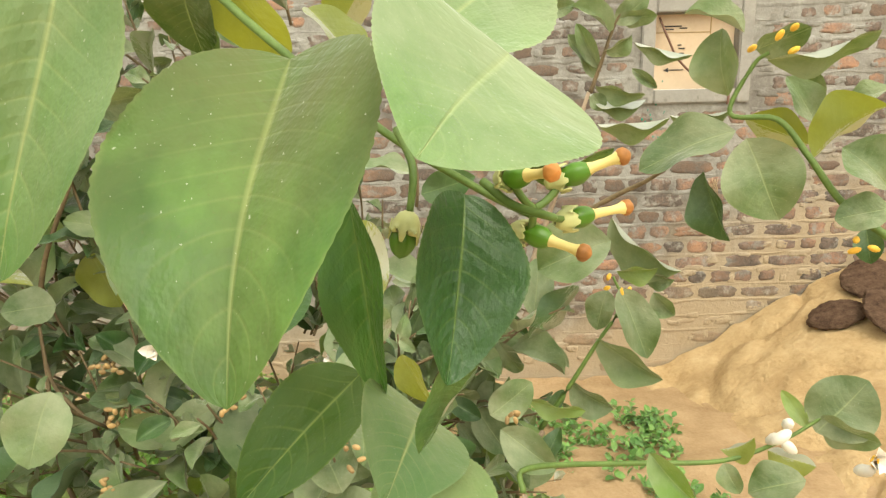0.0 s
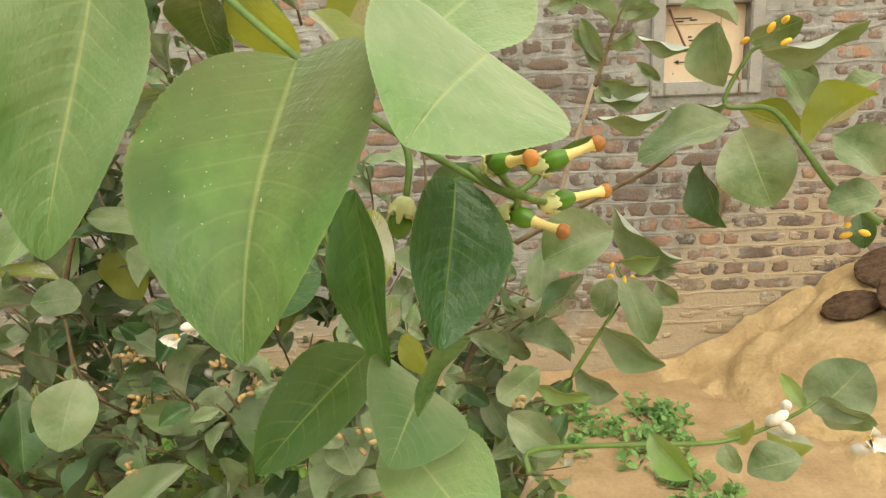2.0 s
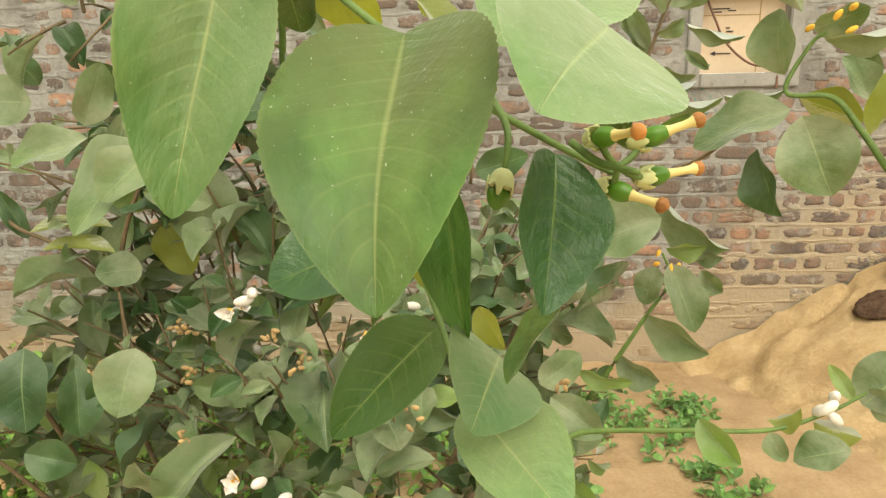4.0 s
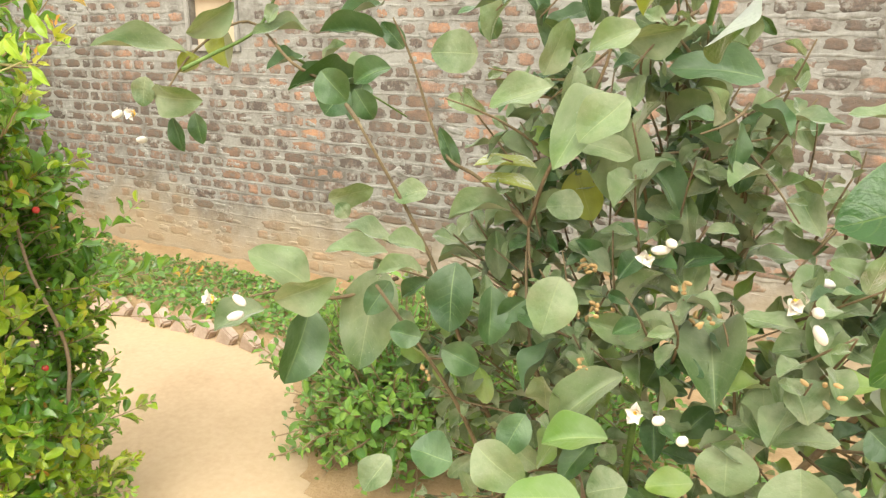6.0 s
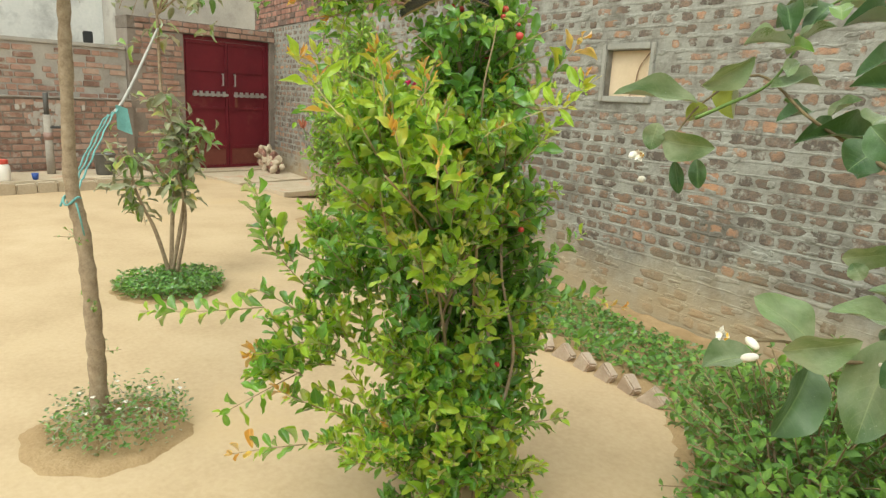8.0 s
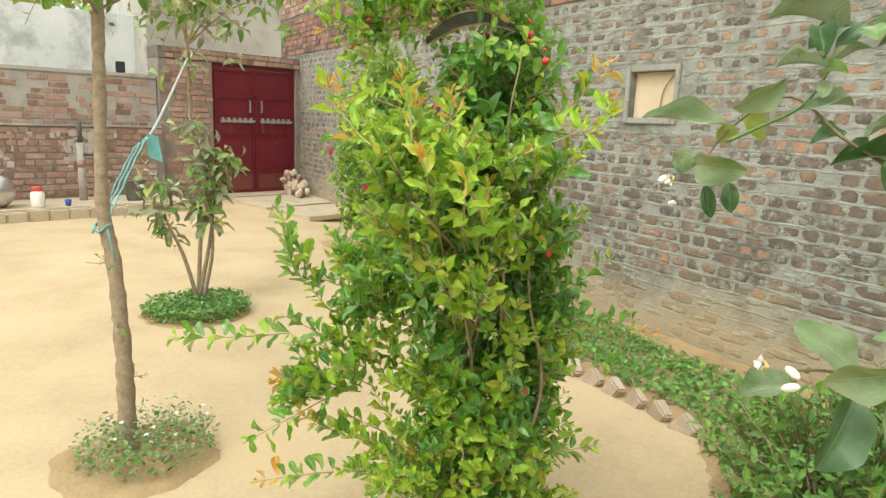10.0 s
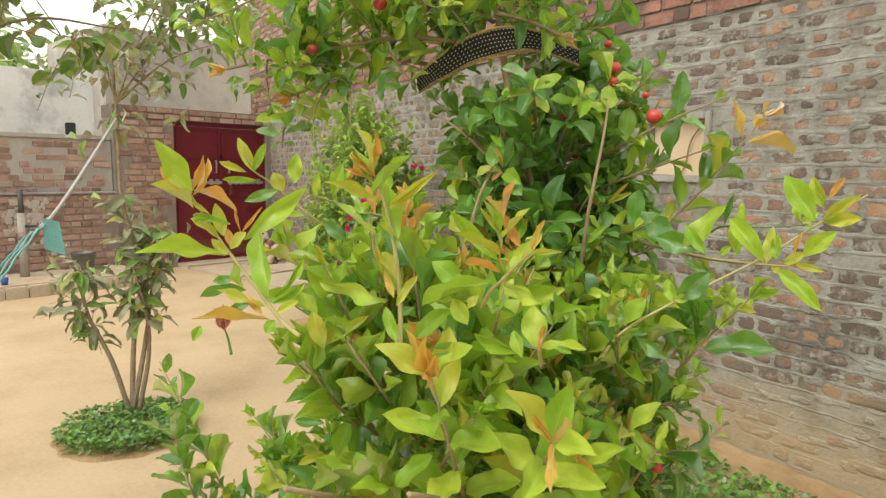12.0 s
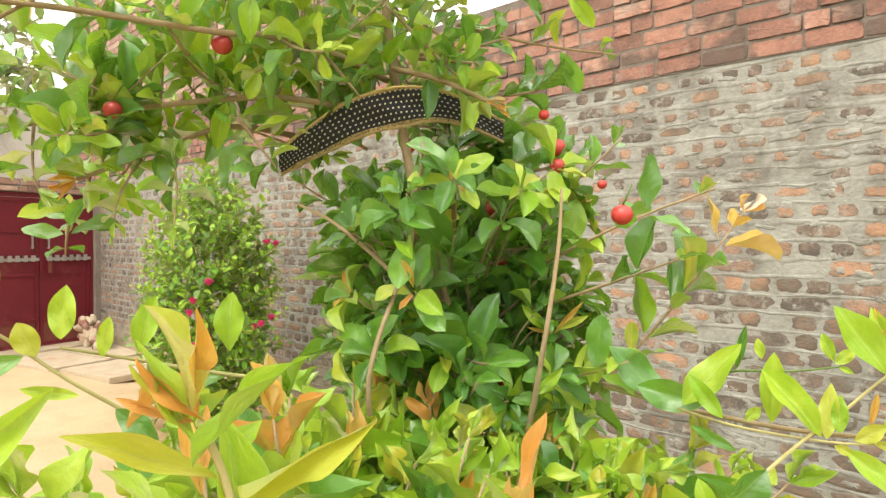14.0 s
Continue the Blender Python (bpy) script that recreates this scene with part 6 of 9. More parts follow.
shoot_leaf((-1.764, 0.086, 1.443), (-1.761, 0.105, 1.467), (0.900, -0.396, 0.185), 0.005, 2)
shoot_leaf((-1.782, 0.092, 1.434), (-1.782, 0.156, 1.484), (0.987, -0.091, 0.129), 0.024, 0)
shoot_leaf((-1.781, 0.084, 1.419), (-1.769, 0.088, 1.390), (0.342, -0.940, 0.012), 0.018, 0)
shoot_leaf((-1.728, 0.099, 1.387), (-1.768, 0.103, 1.442), (0.562, -0.698, 0.444), 0.029, 0)
shoot_leaf((-1.737, 0.105, 1.385), (-1.734, 0.133, 1.420), (0.991, 0.061, -0.121), 0.010, 0)
shoot_leaf((-1.725, 0.101, 1.382), (-1.718, 0.129, 1.401), (0.975, -0.204, -0.088), 0.010, 0)
shoot_leaf((-1.727, 0.095, 1.379), (-1.749, 0.058, 1.395), (0.670, -0.076, 0.739), 0.014, 3)
shoot_leaf((-1.726, 0.092, 1.373), (-1.738, 0.081, 1.390), (0.848, -0.384, 0.365), 0.010, 2)
shoot_leaf((-1.740, 0.104, 1.365), (-1.767, 0.039, 1.367), (0.691, -0.256, 0.676), 0.013, 2)
shoot_leaf((-1.712, 0.100, 1.377), (-1.706, 0.118, 1.387), (0.813, -0.448, 0.372), 0.011, 3)
shoot_leaf((-1.719, 0.101, 1.369), (-1.718, 0.092, 1.358), (0.817, -0.408, 0.407), 0.016, 0)
shoot_leaf((-1.643, 0.163, 1.495), (-1.658, 0.147, 1.516), (0.772, -0.632, 0.072), 0.007, 2)
shoot_leaf((-1.645, 0.162, 1.496), (-1.649, 0.159, 1.519), (0.753, -0.653, 0.075), 0.006, 2)
shoot_leaf((-1.645, 0.161, 1.495), (-1.662, 0.142, 1.503), (0.772, -0.628, 0.099), 0.006, 2)
shoot_leaf((-1.647, 0.170, 1.474), (-1.670, 0.128, 1.492), (0.843, -0.274, 0.462), 0.012, 3)
shoot_leaf((-1.641, 0.179, 1.437), (-1.658, 0.176, 1.493), (0.941, -0.205, 0.270), 0.022, 0)
shoot_leaf((-1.642, 0.174, 1.472), (-1.584, 0.186, 1.503), (0.390, -0.819, -0.421), 0.011, 3)
shoot_leaf((-1.642, 0.181, 1.410), (-1.659, 0.173, 1.432), (0.811, -0.207, 0.547), 0.018, 3)
shoot_leaf((-1.639, 0.177, 1.395), (-1.653, 0.174, 1.419), (0.694, -0.641, 0.327), 0.010, 2)
shoot_leaf((-1.632, 0.176, 1.358), (-1.651, 0.175, 1.386), (0.665, -0.626, 0.406), 0.015, 0)
shoot_leaf((-1.635, 0.177, 1.389), (-1.631, 0.195, 1.414), (0.661, -0.668, 0.342), 0.011, 3)
shoot_leaf((-1.743, 0.156, 1.329), (-1.762, 0.152, 1.363), (0.786, -0.477, 0.393), 0.024, 0)
shoot_leaf((-1.774, 0.183, 1.376), (-1.801, 0.166, 1.428), (0.654, -0.750, 0.097), 0.027, 0)
shoot_leaf((-1.797, 0.241, 1.373), (-1.822, 0.222, 1.411), (0.789, -0.557, 0.259), 0.021, 0)
shoot_leaf((-1.749, 0.155, 1.394), (-1.668, 0.188, 1.387), (0.345, -0.900, -0.266), 0.023, 0)
shoot_leaf((-1.777, 0.163, 1.355), (-1.794, 0.151, 1.378), (0.819, -0.003, 0.574), 0.019, 0)
shoot_leaf((-1.741, 0.163, 1.335), (-1.730, 0.198, 1.360), (0.751, -0.532, 0.390), 0.013, 3)
shoot_leaf((-1.743, 0.186, 1.318), (-1.741, 0.200, 1.332), (0.733, -0.535, 0.419), 0.016, 0)
shoot_leaf((-1.735, 0.197, 1.317), (-1.733, 0.217, 1.342), (0.912, -0.345, 0.224), 0.016, 0)
shoot_leaf((-1.886, 0.216, 1.414), (-1.856, 0.255, 1.389), (0.827, -0.517, 0.222), 0.027, 1)
shoot_leaf((-1.861, 0.256, 1.413), (-1.824, 0.289, 1.371), (0.820, -0.325, 0.471), 0.029, 1)
shoot_leaf((-1.909, 0.226, 1.438), (-1.892, 0.248, 1.415), (0.847, -0.502, 0.175), 0.023, 1)
shoot_leaf((-1.865, 0.292, 1.434), (-1.851, 0.306, 1.417), (0.778, -0.603, 0.176), 0.019, 1)
shoot_leaf((-1.891, 0.248, 1.413), (-1.878, 0.277, 1.442), (0.952, -0.223, -0.212), 0.019, 0)
shoot_leaf((-1.827, 0.288, 1.375), (-1.813, 0.312, 1.396), (0.437, -0.716, 0.544), 0.022, 0)
shoot_leaf((-1.958, 0.161, 1.487), (-1.972, 0.122, 1.488), (0.936, -0.343, 0.075), 0.011, 0)
shoot_leaf((-1.938, 0.179, 1.476), (-1.952, 0.142, 1.462), (0.919, -0.380, 0.107), 0.019, 1)
shoot_leaf((-1.950, 0.204, 1.483), (-1.950, 0.208, 1.521), (0.897, -0.439, 0.051), 0.025, 0)
shoot_leaf((-1.945, 0.188, 1.474), (-1.952, 0.178, 1.497), (0.909, -0.409, 0.078), 0.024, 3)
shoot_leaf((-1.956, 0.233, 1.466), (-1.956, 0.238, 1.496), (0.879, -0.469, 0.082), 0.016, 0)
shoot_leaf((-1.963, 0.261, 1.465), (-1.959, 0.273, 1.509), (0.861, -0.503, 0.070), 0.025, 0)
shoot_leaf((-1.962, 0.336, 1.457), (-1.964, 0.340, 1.508), (0.816, -0.573, 0.073), 0.032, 0)
shoot_leaf((-1.985, 0.294, 1.429), (-1.959, 0.336, 1.440), (0.829, -0.541, 0.139), 0.017, 1)
shoot_leaf((-1.940, 0.213, 1.444), (-1.957, 0.180, 1.451), (0.896, -0.424, 0.136), 0.013, 0)
shoot_leaf((-1.950, 0.155, 1.497), (-1.958, 0.138, 1.538), (0.934, -0.357, 0.028), 0.019, 3)
shoot_leaf((-1.951, 0.153, 1.497), (-1.946, 0.168, 1.532), (0.925, -0.379, 0.033), 0.015, 0)
shoot_leaf((-1.954, 0.146, 1.497), (-1.965, 0.117, 1.509), (0.942, -0.332, 0.051), 0.012, 3)
shoot_leaf((-1.931, 0.137, 1.358), (-1.946, 0.086, 1.352), (0.747, -0.292, 0.597), 0.020, 1)
shoot_leaf((-1.940, 0.124, 1.372), (-1.947, 0.101, 1.369), (0.916, -0.302, 0.265), 0.015, 1)
shoot_leaf((-1.906, 0.104, 1.317), (-1.918, 0.095, 1.343), (0.894, -0.290, 0.341), 0.009, 4)
shoot_leaf((-1.906, 0.104, 1.317), (-1.917, 0.105, 1.347), (0.893, -0.298, 0.337), 0.006, 4)
shoot_leaf((-1.907, 0.103, 1.319), (-1.912, 0.111, 1.339), (0.889, -0.303, 0.343), 0.013, 4)
shoot_leaf((-1.909, 0.099, 1.321), (-1.914, 0.097, 1.332), (0.893, -0.287, 0.347), 0.007, 4)
shoot_leaf((-1.864, 0.060, 1.321), (-1.868, 0.070, 1.336), (0.892, -0.254, 0.375), 0.014, 0)
shoot_leaf((-1.912, 0.110, 1.339), (-1.907, 0.133, 1.347), (0.889, -0.327, 0.319), 0.015, 1)
shoot_leaf((-1.559, 0.246, 1.443), (-1.575, 0.242, 1.468), (0.504, -0.838, 0.209), 0.014, 2)
shoot_leaf((-1.554, 0.245, 1.432), (-1.545, 0.256, 1.455), (0.458, -0.855, 0.241), 0.012, 3)
shoot_leaf((-1.541, 0.243, 1.441), (-1.537, 0.251, 1.466), (0.443, -0.870, 0.219), 0.008, 2)
shoot_leaf((-1.543, 0.242, 1.440), (-1.519, 0.254, 1.443), (0.419, -0.872, 0.252), 0.006, 3)
shoot_leaf((-1.576, 0.240, 1.421), (-1.603, 0.223, 1.426), (0.461, -0.518, 0.720), 0.014, 2)
shoot_leaf((-1.562, 0.233, 1.412), (-1.515, 0.232, 1.408), (-0.022, -0.995, -0.097), 0.018, 0)
shoot_leaf((-1.563, 0.238, 1.427), (-1.568, 0.240, 1.443), (0.500, -0.826, 0.262), 0.003, 2)
shoot_leaf((-1.567, 0.235, 1.427), (-1.573, 0.236, 1.439), (0.511, -0.817, 0.269), 0.003, 2)
shoot_leaf((-1.594, 0.232, 1.400), (-1.598, 0.224, 1.389), (0.551, -0.758, 0.350), 0.011, 3)
shoot_leaf((-1.606, 0.253, 1.407), (-1.664, 0.219, 1.379), (0.171, -0.792, 0.586), 0.023, 0)
shoot_leaf((-1.637, 0.235, 1.390), (-1.619, 0.239, 1.369), (0.587, -0.724, 0.362), 0.021, 0)
shoot_leaf((-1.589, 0.247, 1.429), (-1.605, 0.209, 1.470), (0.932, -0.361, 0.017), 0.016, 0)
shoot_leaf((-1.620, 0.282, 1.409), (-1.607, 0.300, 1.441), (0.308, -0.877, 0.368), 0.017, 0)
shoot_leaf((-1.658, 0.261, 1.394), (-1.686, 0.243, 1.416), (0.699, -0.477, 0.533), 0.027, 0)
shoot_leaf((-1.659, 0.208, 1.351), (-1.645, 0.237, 1.378), (0.628, -0.675, 0.386), 0.024, 0)
shoot_leaf((-1.645, 0.212, 1.338), (-1.620, 0.241, 1.350), (0.585, -0.685, 0.434), 0.015, 1)
shoot_leaf((-1.594, 0.282, 1.343), (-1.637, 0.259, 1.355), (0.493, -0.866, 0.078), 0.017, 0)
shoot_leaf((-1.653, 0.300, 1.352), (-1.613, 0.318, 1.337), (0.515, -0.768, 0.381), 0.016, 1)
shoot_leaf((-1.556, 0.262, 1.360), (-1.569, 0.270, 1.392), (0.697, -0.578, 0.424), 0.029, 0)
shoot_leaf((-1.554, 0.264, 1.361), (-1.518, 0.282, 1.365), (0.196, -0.557, 0.807), 0.014, 0)
shoot_leaf((-1.552, 0.262, 1.356), (-1.555, 0.272, 1.380), (0.423, -0.814, 0.398), 0.007, 2)
shoot_leaf((-1.561, 0.254, 1.351), (-1.577, 0.256, 1.371), (0.460, -0.785, 0.414), 0.015, 0)
shoot_leaf((-1.647, 0.470, 1.336), (-1.633, 0.486, 1.366), (0.414, -0.864, 0.287), 0.027, 0)
shoot_leaf((-1.657, 0.486, 1.330), (-1.678, 0.483, 1.352), (0.443, -0.847, 0.294), 0.018, 1)
shoot_leaf((-1.647, 0.478, 1.325), (-1.628, 0.488, 1.328), (0.403, -0.857, 0.320), 0.011, 1)
shoot_leaf((-1.646, 0.488, 1.320), (-1.607, 0.498, 1.303), (0.271, -0.962, 0.026), 0.021, 1)
shoot_leaf((-1.625, 0.522, 1.359), (-1.637, 0.524, 1.384), (0.381, -0.892, 0.243), 0.018, 0)
shoot_leaf((-1.625, 0.523, 1.362), (-1.609, 0.530, 1.366), (0.360, -0.897, 0.255), 0.014, 0)
shoot_leaf((-1.623, 0.524, 1.363), (-1.597, 0.542, 1.396), (0.633, -0.772, -0.067), 0.035, 1)
shoot_leaf((-1.695, 0.626, 1.407), (-1.654, 0.651, 1.463), (0.109, -0.934, 0.340), 0.037, 0)
shoot_leaf((-1.657, 0.619, 1.404), (-1.684, 0.613, 1.438), (0.388, -0.909, 0.150), 0.020, 0)
shoot_leaf((-1.645, 0.619, 1.379), (-1.679, 0.608, 1.396), (0.377, -0.906, 0.193), 0.013, 1)
shoot_leaf((-1.687, 0.650, 1.403), (-1.740, 0.628, 1.417), (0.423, -0.893, 0.155), 0.039, 1)
shoot_leaf((-1.623, 0.632, 1.404), (-1.624, 0.640, 1.461), (0.326, -0.936, 0.134), 0.027, 0)
shoot_leaf((-1.584, 0.623, 1.403), (-1.626, 0.617, 1.450), (0.524, -0.771, 0.362), 0.030, 0)
shoot_leaf((-1.581, 0.624, 1.402), (-1.580, 0.631, 1.444), (0.277, -0.949, 0.151), 0.019, 3)
shoot_leaf((-1.573, 0.627, 1.407), (-1.574, 0.631, 1.436), (0.268, -0.951, 0.153), 0.016, 0)
shoot_leaf((-1.570, 0.626, 1.397), (-1.520, 0.629, 1.358), (0.409, -0.787, 0.462), 0.026, 0)
shoot_leaf((-1.564, 0.629, 1.403), (-1.545, 0.636, 1.417), (0.242, -0.956, 0.168), 0.017, 3)
shoot_leaf((-1.555, 0.633, 1.415), (-1.551, 0.638, 1.440), (0.240, -0.960, 0.145), 0.008, 2)
shoot_leaf((-1.548, 0.635, 1.412), (-1.518, 0.646, 1.442), (0.213, -0.966, 0.145), 0.026, 0)
shoot_leaf((-1.553, 0.632, 1.404), (-1.524, 0.638, 1.399), (0.219, -0.959, 0.180), 0.011, 3)
shoot_leaf((-1.576, 0.625, 1.398), (-1.563, 0.627, 1.393), (0.262, -0.947, 0.188), 0.010, 3)
shoot_leaf((-1.641, 0.625, 1.404), (-1.631, 0.631, 1.416), (0.343, -0.925, 0.164), 0.013, 0)
shoot_leaf((-1.550, 0.660, 1.450), (-1.585, 0.655, 1.501), (0.448, -0.866, 0.221), 0.034, 0)
shoot_leaf((-1.548, 0.671, 1.450), (-1.513, 0.681, 1.482), (0.201, -0.976, 0.089), 0.016, 3)
shoot_leaf((-1.546, 0.671, 1.449), (-1.510, 0.680, 1.456), (0.198, -0.974, 0.107), 0.021, 0)
shoot_leaf((-1.547, 0.674, 1.473), (-1.561, 0.672, 1.500), (0.231, -0.971, 0.062), 0.010, 2)
shoot_leaf((-1.544, 0.675, 1.477), (-1.531, 0.679, 1.500), (0.210, -0.976, 0.059), 0.012, 2)
shoot_leaf((-1.549, 0.673, 1.465), (-1.563, 0.672, 1.500), (0.234, -0.970, 0.068), 0.019, 0)
shoot_leaf((-1.645, 0.674, 1.448), (-1.649, 0.674, 1.466), (0.339, -0.936, 0.097), 0.012, 0)
shoot_leaf((-1.664, 0.665, 1.437), (-1.658, 0.672, 1.477), (0.357, -0.929, 0.097), 0.011, 1)
shoot_leaf((-1.602, 0.729, 1.444), (-1.612, 0.729, 1.469), (0.275, -0.957, 0.093), 0.015, 0)
shoot_leaf((-1.601, 0.729, 1.442), (-1.586, 0.735, 1.457), (0.259, -0.961, 0.101), 0.015, 0)
shoot_leaf((-1.599, 0.730, 1.440), (-1.587, 0.732, 1.435), (0.259, -0.959, 0.115), 0.007, 0)
shoot_leaf((-1.844, 0.642, 1.452), (-1.819, 0.661, 1.488), (0.530, -0.845, 0.075), 0.009, 2)
shoot_leaf((-1.844, 0.642, 1.453), (-1.867, 0.627, 1.459), (0.558, -0.824, 0.092), 0.007, 2)
shoot_leaf((-1.847, 0.641, 1.455), (-1.873, 0.625, 1.483), (0.563, -0.823, 0.076), 0.016, 0)
shoot_leaf((-1.842, 0.644, 1.457), (-1.814, 0.663, 1.473), (0.526, -0.847, 0.081), 0.011, 3)
shoot_leaf((-1.721, 0.656, 1.398), (-1.775, 0.637, 1.449), (0.673, -0.562, 0.481), 0.046, 1)
shoot_leaf((-1.818, 0.579, 1.403), (-1.800, 0.596, 1.429), (0.541, -0.828, 0.148), 0.015, 0)
stem("branch", cherry, [(-1.694, 0.114, 1.358), (-1.717, 0.105, 1.369), (-1.746, 0.093, 1.394), (-1.771, 0.080, 1.419), (-1.790, 0.072, 1.436), (-1.794, 0.049, 1.476)], 0.0021, 0.0011, SHOOT_TWIG)
stem("branch", cherry, [(-1.638, 0.182, 1.351), (-1.643, 0.185, 1.389), (-1.642, 0.179, 1.437), (-1.645, 0.171, 1.473), (-1.644, 0.162, 1.495)], 0.0024, 0.0013, SHOOT_TWIG)
stem("branch", cherry, [(-1.606, 0.244, 1.387), (-1.587, 0.239, 1.404), (-1.574, 0.239, 1.414), (-1.558, 0.242, 1.429), (-1.541, 0.243, 1.442)], 0.0019, 0.0010, SHOOT_TWIG)
stem("branch", cherry, [(-1.562, 0.274, 1.342), (-1.553, 0.264, 1.360), (-1.554, 0.270, 1.373)], 0.0019, 0.0010, SHOOT_TWIG)
stem("branch", cherry, [(-1.674, 0.460, 1.289), (-1.646, 0.468, 1.329), (-1.625, 0.522, 1.359), (-1.597, 0.608, 1.397), (-1.575, 0.639, 1.420), (-1.553, 0.670, 1.446), (-1.517, 0.701, 1.481)], 0.0019, 0.0010, SHOOT_TWIG)
stem("branch", cherry, [(-1.786, 0.647, 1.405), (-1.713, 0.638, 1.401), (-1.650, 0.621, 1.399), (-1.586, 0.622, 1.400), (-1.552, 0.632, 1.402)], 0.0016, 0.0008, SHOOT_TWIG)
stem("branch", cherry, [(-1.691, 0.674, 1.425), (-1.664, 0.665, 1.436), (-1.628, 0.699, 1.436), (-1.598, 0.730, 1.440)], 0.0016, 0.0007, GREEN_TWIG)
stem("branch", cherry, [(-1.964, 0.393, 1.424), (-1.960, 0.334, 1.438), (-1.964, 0.259, 1.460), (-1.959, 0.206, 1.476)], 0.0021, 0.0011, SHOOT_TWIG)
stem("branch", cherry, [(-1.943, 0.245, 1.426), (-1.945, 0.206, 1.456), (-1.953, 0.173, 1.486), (-1.951, 0.154, 1.499), (-1.947, 0.140, 1.522)], 0.0016, 0.0008, SHOOT_TWIG)
stem("branch", cherry, [(-1.894, 0.107, 1.293), (-1.901, 0.106, 1.308), (-1.907, 0.104, 1.319)], 0.0018, 0.0008, GREEN_TWIG)
# arm leaves take extra lime in place of sun shining through them
for key in ("arm_a", "arm_b", "arm_c", "arm_d"):
    along(key, 6, 0.05, (CHERRY, CHERRY_NEW_AND_LIT, CHERRY_NEW_AND_LIT), CHERRY_NEW_AND_LIT)
CF.limit = 0

# side shoots of the column
for i in range(640):
    z = 0.04 + 1.68 * rng.random() ** 1.08
    c = axis0 + (axis1 - axis0) * z / 1.5
    a = rng.uniform(0, 2 * math.pi)
    wide = 0.172 if z < 0.95 else 0.172 - 0.057 * min((z - 0.95) / 0.35, 1.0)
    r = wide * rng.uniform(0.15, 1.0) ** 0.5
    out = np.array((math.cos(a), math.sin(a), rng.uniform(-0.1, 0.6)))
    facing = out[0] * 0.75 - out[1] * 0.65
    young = facing > -0.35 and 0.08 < z < 1.35 and rng.random() < 0.66
    clump = noise.noise((c[0] * 3 + 2.2 * math.cos(a), c[1] * 3 + 2.2 * math.sin(a), z * 4.5))
    if clump < -0.12 and z > 0.25:
        continue
    r *= 1.0 + 0.45 * max(clump, 0.0)
    young = young or (facing > 0.0 and clump > 0.12 and z < 1.3)
    if 0.70 < z < 1.02 and facing > 0.2 and rng.random() < 0.75:
        continue
    if 1.36 < z < 1.67 and facing > 0.15:
        r = min(r, 0.06)
    q = c + out * r * np.array((1, 1, 0))
    if z > 1.6 and facing > 0.3:
        continue
    sprig(CF, rng, q, out, rng.uniform(0.08, 0.17) * (0.6 if z > 1.25 else 1.0), int(rng.integers(4, 6)), rng.uniform(0.048, 0.062), (CHERRY, CHERRY_NEW_AND_LIT, CHERRY_NEW_AND_LIT, CHERRY_NEW_AND_LIT) if young else OLD, CHERRY_SHAPES, twigs, 0.45, 0.35, CHERRY_YELLOW if young and rng.random() < 0.22 else CHERRY_NEW_AND_LIT if young else None, face=(out[0], out[1], 0.1), lift=0.25)


def rosette(c, axis, n, size, mats):
    """A whorl of leaves round the end of a short twig."""
    axis = np.array(axis, float) / np.linalg.norm(axis)
    a = np.cross(axis, (0.13, 0.31, 0.94))
    a /= np.linalg.norm(a)
    b = np.cross(axis, a)
    tube(twigs, [np.array(c) - axis * 0.07 - np.array((0, 0, 0.02)), np.array(c) - axis * 0.03, np.array(c)], 0.0016, 0.001, 5)
    w = rng.uniform(0, 6.28)
    young = CHERRY_YELLOW in mats and rng.random() < 0.5
    for k in range(n):
        w += 2.4 + rng.uniform(-0.3, 0.3)
        inner = k / n
        ax = math.cos(w) * a + math.sin(w) * b + axis * (0.05 + 0.9 * inner * inner) + rng.normal(size=3) * 0.1
        ax /= np.linalg.norm(ax)
        ln = size * rng.uniform(0.8, 1.15) * (1.0 - 0.4 * inner)
        CF.leaf(leaf_pose(np.array(c) + ax * 0.004, np.array(c) + ax * ln, axis + np.array((0, 0, 0.25)) + rng.normal(size=3) * 0.22, ln * rng.uniform(0.40, 0.50) * (0.5 if young and k >= n - 2 else 1.0)), CHERRY_SHAPES, int(rng.integers(6)), CHERRY_TIP if young and k >= n - 2 else mats[int(rng.integers(len(mats)))])


# leaf whorls on the sunny face of the column
for i in range(150):
    z = rng.uniform(0.32, 1.63)
    a = rng.uniform(-2.3, 0.9)
    if 0.68 < z < 1.0 and rng.random() < 0.6:
        continue
    r = (0.185 if z < 0.95 else 0.185 - 0.035 * min((z - 0.95) / 0.35, 1.0)) * rng.uniform(0.72, 1.08)
    q = axis0 + (axis1 - axis0) * z / 1.5 + np.array((math.cos(a), math.sin(a), 0.0)) * r
    rosette(q, (math.cos(a), math.sin(a), rng.uniform(0.2, 1.1)), int(rng.integers(5, 8)), rng.uniform(0.042, 0.056), (CHERRY, CHERRY_NEW_AND_LIT, CHERRY_NEW_AND_LIT, CHERRY_NEW_AND_LIT, CHERRY_YELLOW) if rng.random() < 0.5 else (CHERRY, CHERRY, CHERRY, CHERRY_NEW_AND_LIT))
